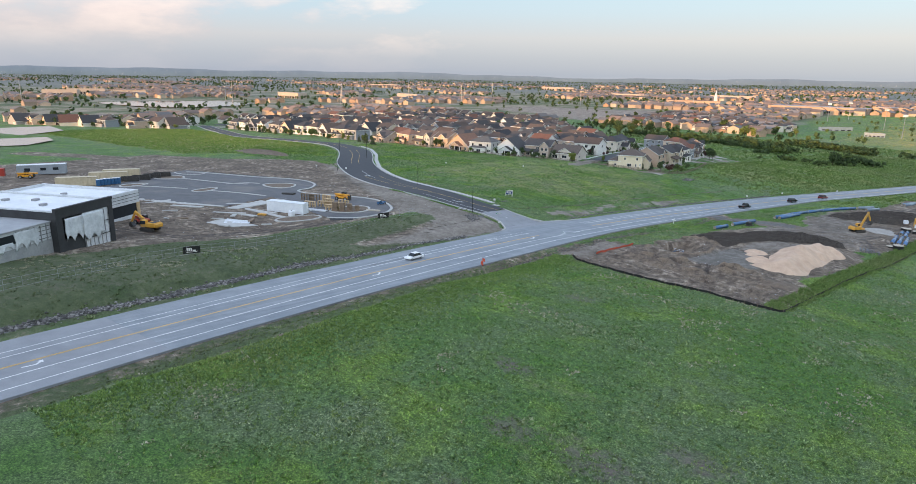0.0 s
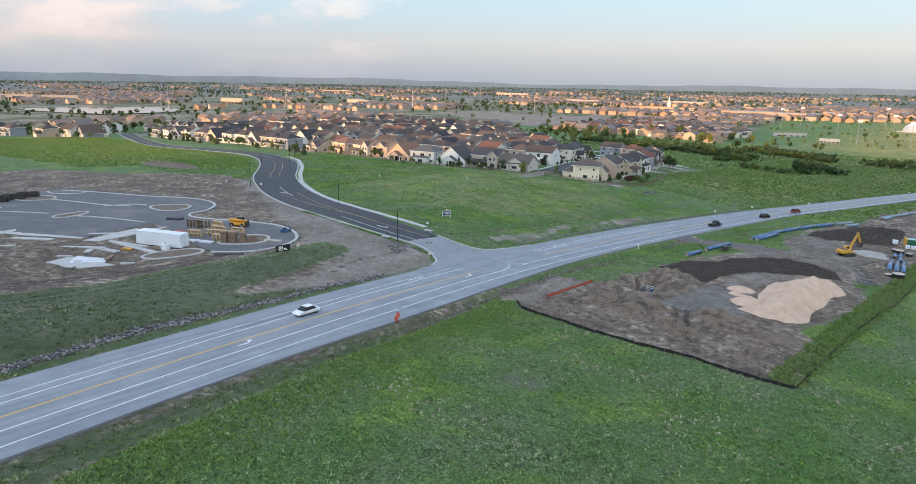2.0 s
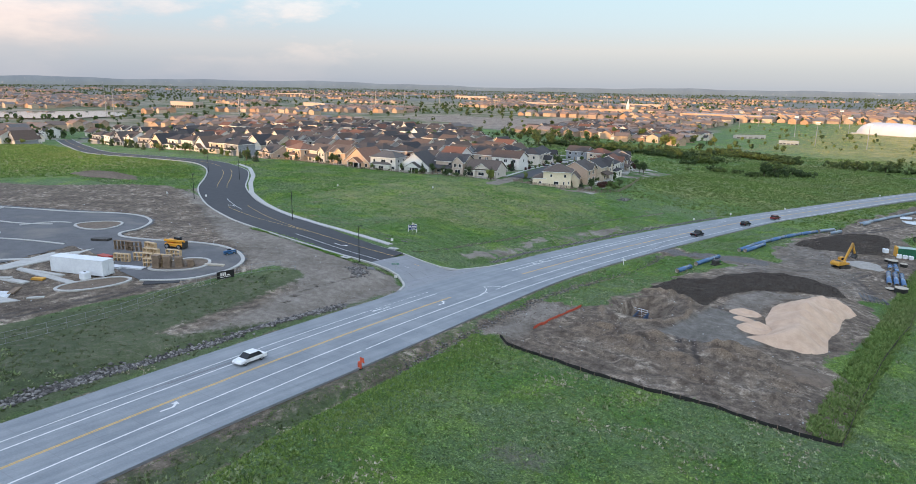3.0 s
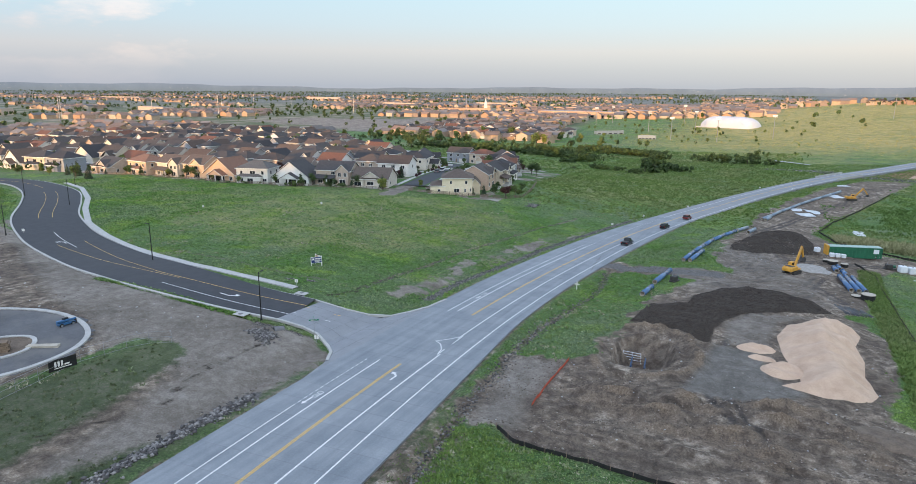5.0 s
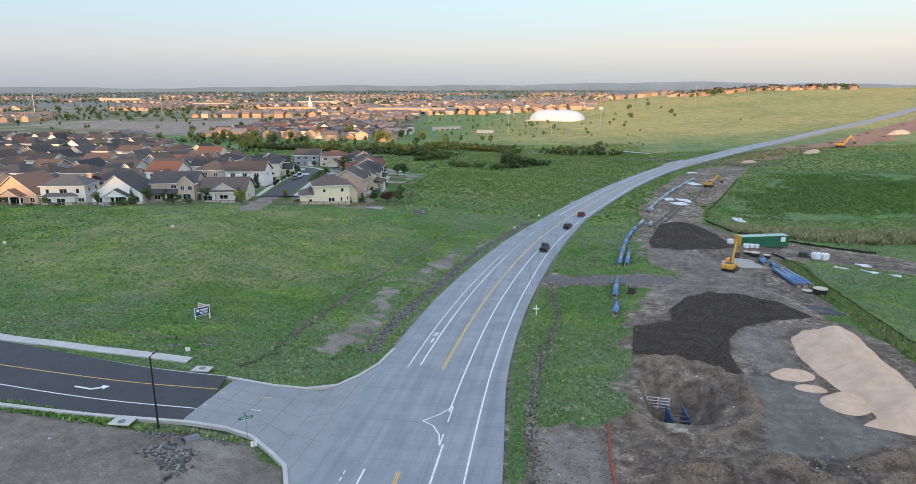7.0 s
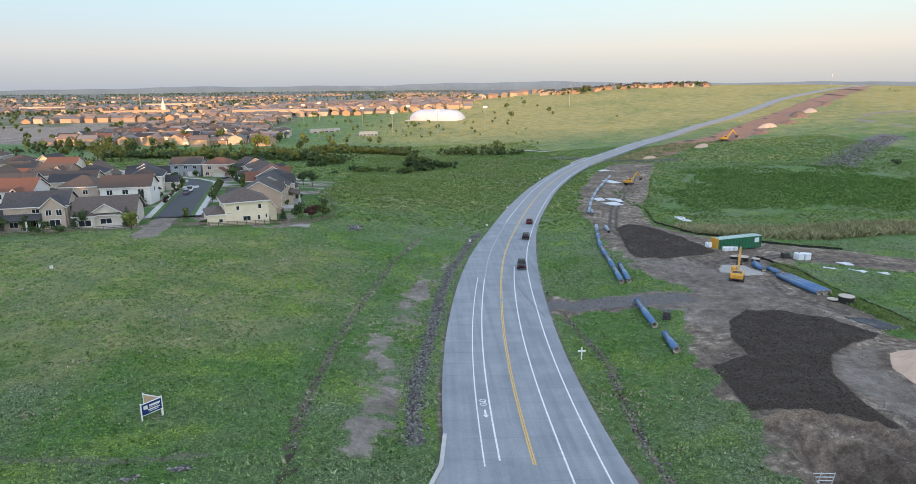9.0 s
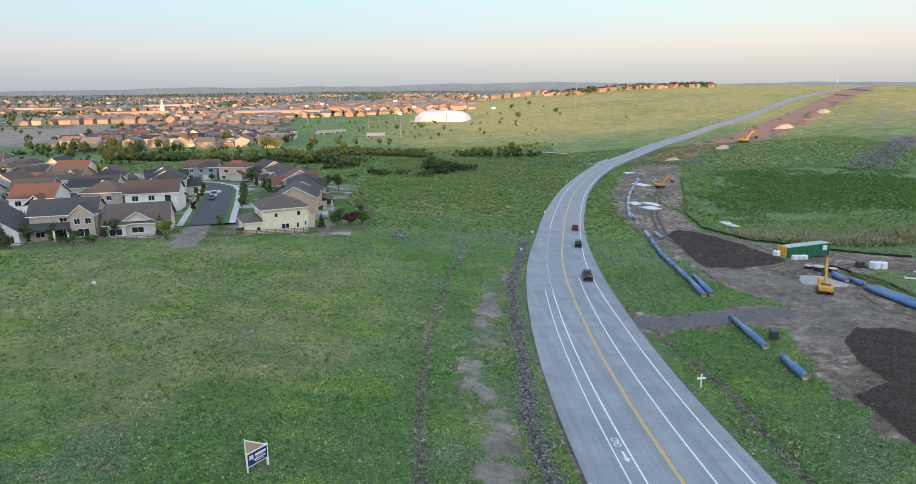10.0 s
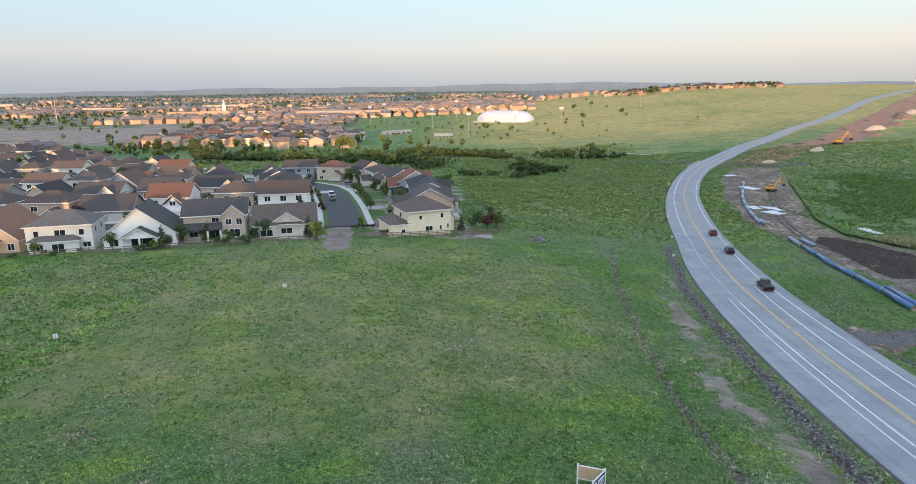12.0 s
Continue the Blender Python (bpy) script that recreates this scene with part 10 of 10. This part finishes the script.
# finer growth where the flight passes low
x, y = rs.uniform(-175, 5, 125000), rs.uniform(20, 262, 125000)
keep = grassy(x, y) & ~inside_poly(x, y, SUBURB) & ((x > road_at(y)[0]) | (y > 140)) & (x < -25 + 0.25 * (160 - y))
east_ = x > road_at(y)[0]
tufts("fine_grass", x[keep & ~east_], y[keep & ~east_], 0.14, 0.16, 4, 25, M["blades"], "fine short green grass between the tufts")
tufts("fine_grass", x[keep & east_], y[keep & east_], 0.14, 0.16, 4, 26, M["fresh"], "fine short green grass between the tufts")
x, y = rs.uniform(-320, -140, 40000), rs.uniform(150, 262, 40000)
keep = grassy(x, y) & (x < -212)
tufts("grass_tufts", x[keep], y[keep], 0.24, 0.45, 4, 13, M["blades"], "rough green prairie grass in tufts")
x, y = rs.uniform(-160, 160, 60000), rs.uniform(300, 560, 60000)
keep = grassy(x, y) & ~inside_poly(x, y, MARSH)
tufts("grass_tufts", x[keep], y[keep], 0.3, 0.6, 4, 14, M["fresh"], "rough green meadow grass in tufts")
# taller weeds in clumps
x, y = rs.uniform(-215, 12, 30000), rs.uniform(12, 300, 30000)
keep = grassy(x, y, 0.0) & (value_noise(x, y, 4.0, 42) + 0.7 * value_noise(x, y, 21.0, 43) > 0.7) & ~inside_poly(x, y, SUBURB)
tufts("tall_weeds", x[keep], y[keep], 0.3, 0.42, 6, 15, M["weed"], "taller grey-green weeds in scattered clumps")
# bright and sage clumps that break up the field
x, y = rs.uniform(-260, 8, 110000), rs.uniform(14, 330, 110000)
open_ = grassy(x, y, 0.0) & ~inside_poly(x, y, SUBURB) & ~((y < 135) & (x < np.interp(y, [p[1] for p in DITCH_EAST], [p[0] for p in DITCH_EAST])))
patch_ = value_noise(x, y, 2.2, 70) + 0.8 * value_noise(x, y, 17.0, 71)
keep = open_ & (patch_ > 0.55)
tufts("grass_tufts", x[keep], y[keep], 0.2, 0.17, 5, 27, M["lime"], "bright yellow-green clumps in the field")
keep = open_ & (patch_ < -0.75)
tufts("grass_tufts", x[keep], y[keep], 0.2, 0.2, 5, 28, M["weed"], "pale sage clumps in the field")
# rough growth of the creek meadow
x, y = rs.uniform(-340, -40, 30000), rs.uniform(330, 640, 30000)
keep = grassy(x, y, 0.0) & ~inside_poly(x, y, SUBURB)
tufts("grass_tufts", x[keep], y[keep], 0.4, 0.8, 4, 29, M["fresh"], "rough meadow grass along the creek")
# pale dead grass in drifts
x, y = rs.uniform(-215, 12, 60000), rs.uniform(12, 300, 60000)
keep = grassy(x, y, 0.0) & (value_noise(x, y, 9.0, 47) + 0.6 * value_noise(x, y, 2.6, 48) + 0.5 * value_noise(x, y, 34.0, 49) > 0.8) & ~inside_poly(x, y, SUBURB)
tufts("dead_grass", x[keep], y[keep], 0.2, 0.3, 5, 21, M["straw"], "pale dead grass in thin drifts")
# bright band on the slope beside the road
x, y = rs.uniform(-94, -48, 60000), rs.uniform(12, 126, 60000)
off_ = x - np.interp(y, [p[1] for p in DITCH_EAST], [p[0] for p in DITCH_EAST])
keep = grassy(x, y, 0.0) & (off_ > 0.8) & (np.exp(-((off_ - 4) / 6.0) ** 2) * 0.75 > rs.rand(60000))
tufts("grass_tufts", x[keep], y[keep], 0.22, 0.19, 5, 20, M["lime"], "bright yellow-green grass on the roadside slope")
# lush strips along the silt fence and the verge
x, y = rs.uniform(-46, -34, 9000), rs.uniform(124, 262, 9000)
keep = (near_line(x, y, [(-41, 128), (-40.5, 150), (-39, 185), (-38.5, 221), (-37, 250)]) < 2.4)
tufts("tall_weeds", x[keep], y[keep], 0.5, 0.22, 7, 16, M["fresh"], "lush green weeds along the silt fence")
# green strip left along the kerb of the side street
x, y = beside([(-172, 138.8), (-146, 137.9), (-135, 138.0), (-131, 138.6), (-125.5, 140.2)], 1500, 0.55, 49)
tufts("grass_tufts", x, y, 0.3, 0.28, 6, 23, M["blades"], "green grass strip along the kerb")
# sunlit hill
x, y = rs.uniform(-260, 620, 34000), rs.uniform(540, 1380, 34000)
keep = (np.abs(x - np.interp(y, ROAD_Y, ROAD_FINE[:, 1])) > 12) & (near_line(x, y, FAR_CUT) > 14) & (smooth(560, 760, y) * smooth(-240, -90, x) > rs.rand(34000))
tufts("hill_grass", x[keep], y[keep], 0.4, 0.8, 4, 17, M["hill_blades"], "dry yellow grass over the sunlit hill")
x, y = rs.uniform(-560, -268, 18000), rs.uniform(112, 224, 18000)
keep = inside_poly(x, y, DRY_HILL) & (near_line(x, y, [tuple(p) for p in STREET[:, :2]]) > 9)
tufts("hill_grass", x[keep], y[keep], 0.5, 0.6, 4, 18, M["lime"], "yellow-green grass over the low rise")
# dark lush growth in the wet meadow
x, y = rs.uniform(-40, 106, 30000), rs.uniform(326, 446, 30000)
keep = soft_poly(x, y, MARSH, 30) + 0.5 * value_noise(x, y, 24.0, 69) + 0.3 * value_noise(x, y, 8.0, 50) > 0.25 + 0.5 * rs.rand(30000)
M["sedge"] = blade_mat("dark_sedge", [(0.2, (0.036, 0.085, 0.014)), (0.5, (0.078, 0.165, 0.026)), (0.8, (0.14, 0.235, 0.05))], [(0.2, (0.045, 0.09, 0.018)), (0.5, (0.095, 0.165, 0.036)), (0.8, (0.18, 0.235, 0.08))])
tufts("sedge_tufts", x[keep], y[keep], 0.5, 0.5, 4, 22, M["sedge"], "dark green sedge in the wet meadow")
# reeds round the wet meadow
x, y = rs.uniform(-40, 120, 26000), rs.uniform(278, 330, 26000)
keep = near_line(x, y, [(-38, 300), (-10, 296), (20, 300), (60, 296), (110, 290)]) < 9
tufts("reeds", x[keep], y[keep], 1.5, 0.5, 4, 19, M["reed"], "pale tall reeds at the meadow's edge")


def stones(name, x, y, size, seed, mat, label, sink=0.3):
    """Angular stones: squashed, jittered octahedra of two layers."""
    r = np.random.RandomState(seed)
    n = len(x)
    z = tza(x, y)
    s = size * r.uniform(0.4, 1.5, n)
    ring = np.arange(5) * 2 * np.pi / 5
    v = np.zeros((n, 7, 3))
    for k in range(5):
        q = s * r.uniform(0.7, 1.2, n)
        v[:, k] = np.stack([q * np.cos(ring[k]), q * np.sin(ring[k]), s * r.uniform(-0.2, 0.25, n)], 1)
    v[:, 5] = np.stack([s * r.uniform(-0.3, 0.3, n), s * r.uniform(-0.3, 0.3, n), s * r.uniform(0.5, 0.9, n)], 1)
    v[:, 6] = np.stack([0 * s, 0 * s, -s * 0.6], 1)
    v += np.stack([x, y, z + s * (0.5 - sink)], 1)[:, None]
    f = np.array([(k, (k + 1) % 5, 5) for k in range(5)] + [((k + 1) % 5, k, 6) for k in range(5)])
    c = (np.arange(n)[:, None, None] * 7 + f[None]).reshape(-1, 3)
    return tagged(new(name, raw_mesh(name, v.reshape(-1, 3), c, mat)), label, "stones", kind="stuff")


M["stone"] = island_mat("grey_riprap", [(0.08, 0.075, 0.07), (0.14, 0.132, 0.125), (0.21, 0.2, 0.19), (0.11, 0.10, 0.097), (0.28, 0.265, 0.25), (0.06, 0.058, 0.056)])
M["dark_clod"] = island_mat("dark_topsoil_clods", [(0.022, 0.015, 0.01), (0.04, 0.028, 0.019), (0.066, 0.047, 0.033), (0.03, 0.021, 0.014)])
M["brown_clod"] = island_mat("brown_earth_clods", [(0.1, 0.076, 0.056), (0.15, 0.118, 0.09), (0.22, 0.175, 0.135), (0.34, 0.295, 0.25), (0.12, 0.094, 0.072)])


for k, (line, n, w, s) in enumerate(((RUBBLE, 3800, 0.7, 0.24), (RUBBLE_NORTH, 4600, 0.85, 0.14), (DITCH_NORTH, 1300, 0.45, 0.12), ([(-131.6, 134.2), (-129.4, 135.6), (-128.4, 132.6)], 700, 0.7, 0.17), ([(-133, 136.5), (-131.4, 137.6), (-127.4, 139.6), (-126.4, 138.6)], 700, 0.7, 0.09), ([(-145.6, 159.5), (-144.8, 159.9)], 60, 0.35, 0.16), ([(-142, 161.8), (-141.2, 162.2)], 80, 0.4, 0.18), (DITCH_EAST[7:], 1500, 0.55, 0.15), ([(-140, 288), (-139.5, 293)], 160, 0.7, 0.4), (CREEK_STONE, 1100, 4.5, 0.45), (BRIDGE_STONE, 700, 3.5, 0.4))):
    px, py = beside(line, n, w, 50 + k)
    stones("riprap_stones", px, py, s, 60 + k, M["stone"], "angular grey riprap stones beside the road")
x, y = rs.uniform(-84, -44, 34000), rs.uniform(164, 318, 34000)
keep = (soft_poly(x, y, SOIL, 0.6) > 0.5) | (soft_poly(x, y, SOIL_FAR, 0.6) > 0.5)
stones("topsoil_clods", x[keep], y[keep], 0.1, 71, M["dark_clod"], "dark clods of spread topsoil")
x, y = rs.uniform(-98, -36, 30000), rs.uniform(124, 300, 30000)
keep = (soft_poly(x, y, SITE_EAST, 1.0) > 0.6) & (soft_poly(x, y, SOIL, 1.0) < 0.3) & (soft_poly(x, y, GREY_CLAY, 1.0) < 0.4) & ~inside_poly(x, y, PIT) & (value_noise(x, y, 6.0, 44) + 0.5 * value_noise(x, y, 2.0, 45) > np.where(y < 152, -0.1, 0.35)) & (np.abs(x - road_at(y)[0]) > 13)
stones("earth_clods", x[keep], y[keep], 0.1, 72, M["brown_clod"], "loose brown clods over the building site")
x, y = rs.uniform(-300, -117, 14000), rs.uniform(30, 160, 14000)
keep = ((soft_poly(x, y, SITE_WEST, 1.0) > 0.6) | (soft_poly(x, y, VERGE_WEST, 1.0) > 0.6)) & ~inside_poly(x, y, PARKING) & (value_noise(x, y, 7.0, 46) > 0.15) & (near_line(x, y, [tuple(p) for p in STREET[:, :2]]) > 9) & (x < road_at(y)[0] - 10.5)
stones("earth_clods", x[keep], y[keep], 0.12, 73, M["brown_clod"], "loose brown clods over the building site")
M["litter"] = island_mat("pale_site_litter", [(0.4, 0.4, 0.39), (0.5, 0.5, 0.48), (0.33, 0.34, 0.36), (0.3, 0.27, 0.23)])
x, y = rs.uniform(-96, -40, 900), rs.uniform(126, 260, 900)
keep = (soft_poly(x, y, SITE_EAST, 1.0) > 0.7) & (rs.rand(900) < 0.3) & (soft_poly(x, y, SOIL, 1.0) < 0.2)
stones("site_litter", x[keep], y[keep], 0.13, 74, M["litter"], "pale scraps of plastic and stone on bare earth")
x, y = rs.uniform(-250, -120, 1200), rs.uniform(40, 135, 1200)
keep = (soft_poly(x, y, SITE_WEST, 1.0) > 0.7) & ~inside_poly(x, y, PARKING) & (rs.rand(1200) < 0.45)
stones("site_litter", x[keep], y[keep], 0.15, 75, M["litter"], "pale scraps of plastic and stone on bare earth")

# ---- concrete slabs of the main road ----
m_, n_s, l_s, b_s = shader("slab_concrete", 0.75)
pos_ = n_s.new("ShaderNodeNewGeometry").outputs["Position"]
tone = ramp(n_s, l_s, n_s.new("ShaderNodeObjectInfo").outputs["Random"], [(0.0, (0.219, 0.241, 0.26)), (1.0, (0.236, 0.258, 0.276))])
grain_ = noise_of(n_s, l_s, pos_, 5.0, 6, 0.7)
wear = noise_of(n_s, l_s, pos_, 0.25, 5, 0.6)
tone = blend(n_s, l_s, 1.0, tone, ramp(n_s, l_s, grain_, [(0.3, (0.86, 0.86, 0.86)), (0.7, (1.1, 1.1, 1.1))]), "MULTIPLY")
tone = blend(n_s, l_s, 1.0, tone, ramp(n_s, l_s, wear, [(0.35, (0.88, 0.89, 0.9)), (0.65, (1.08, 1.07, 1.06))]), "MULTIPLY")
smap = n_s.new("ShaderNodeMapping")
smap.inputs["Scale"].default_value = (0.9, 0.03, 0.03)
l_s.new(pos_, smap.inputs["Vector"])
tone = blend(n_s, l_s, 1.0, tone, ramp(n_s, l_s, noise_of(n_s, l_s, smap.outputs["Vector"], 1.0, 4, 0.55), [(0.35, (0.86, 0.87, 0.88)), (0.62, (1.09, 1.08, 1.07))]), "MULTIPLY")
l_s.new(tone, b_s.inputs["Base Color"])
bump_to(n_s, l_s, b_s, grain_, 0.12, 0.01)
M["slab"] = m_
LANES = [-1.0, -0.55, 0.0, 0.42, 1.0]
for i in range(64):
    y0 = 30 + 4.4 * i
    ys = np.array([y0 + 0.02, y0 + 2.2, y0 + 4.38])
    cx, cz, a, b = road_at(ys)
    for k in range(4):
        def edge_(f):
            return np.where(f < 0, f * a, f * b)
        u0, u1 = edge_(LANES[k]) + (0.015 if k else 0), edge_(LANES[k + 1]) - (0.015 if k < 3 else 0)
        vs = []
        for q in range(3):
            dx = (float(road_at(np.array([ys[q] + 1.0]))[0][0]) - float(road_at(np.array([ys[q] - 1.0]))[0][0])) / 2
            nl = math.hypot(1, dx)
            for u in (u0[q], u1[q]):
                vs.append((cx[q] + u / nl, ys[q] - u * dx / nl, cz[q]))
        vs += [(x_, y_, z_ - 0.06) for x_, y_, z_ in vs]
        fs = [(0, 1, 3, 2), (2, 3, 5, 4), (0, 2, 8, 6), (2, 4, 10, 8), (1, 7, 9, 3), (3, 9, 11, 5), (0, 6, 7, 1), (4, 5, 11, 10)]
        ob = new("slab", mesh_of("slab", vs, fs, [M["slab"]]))
        ob.parent = road
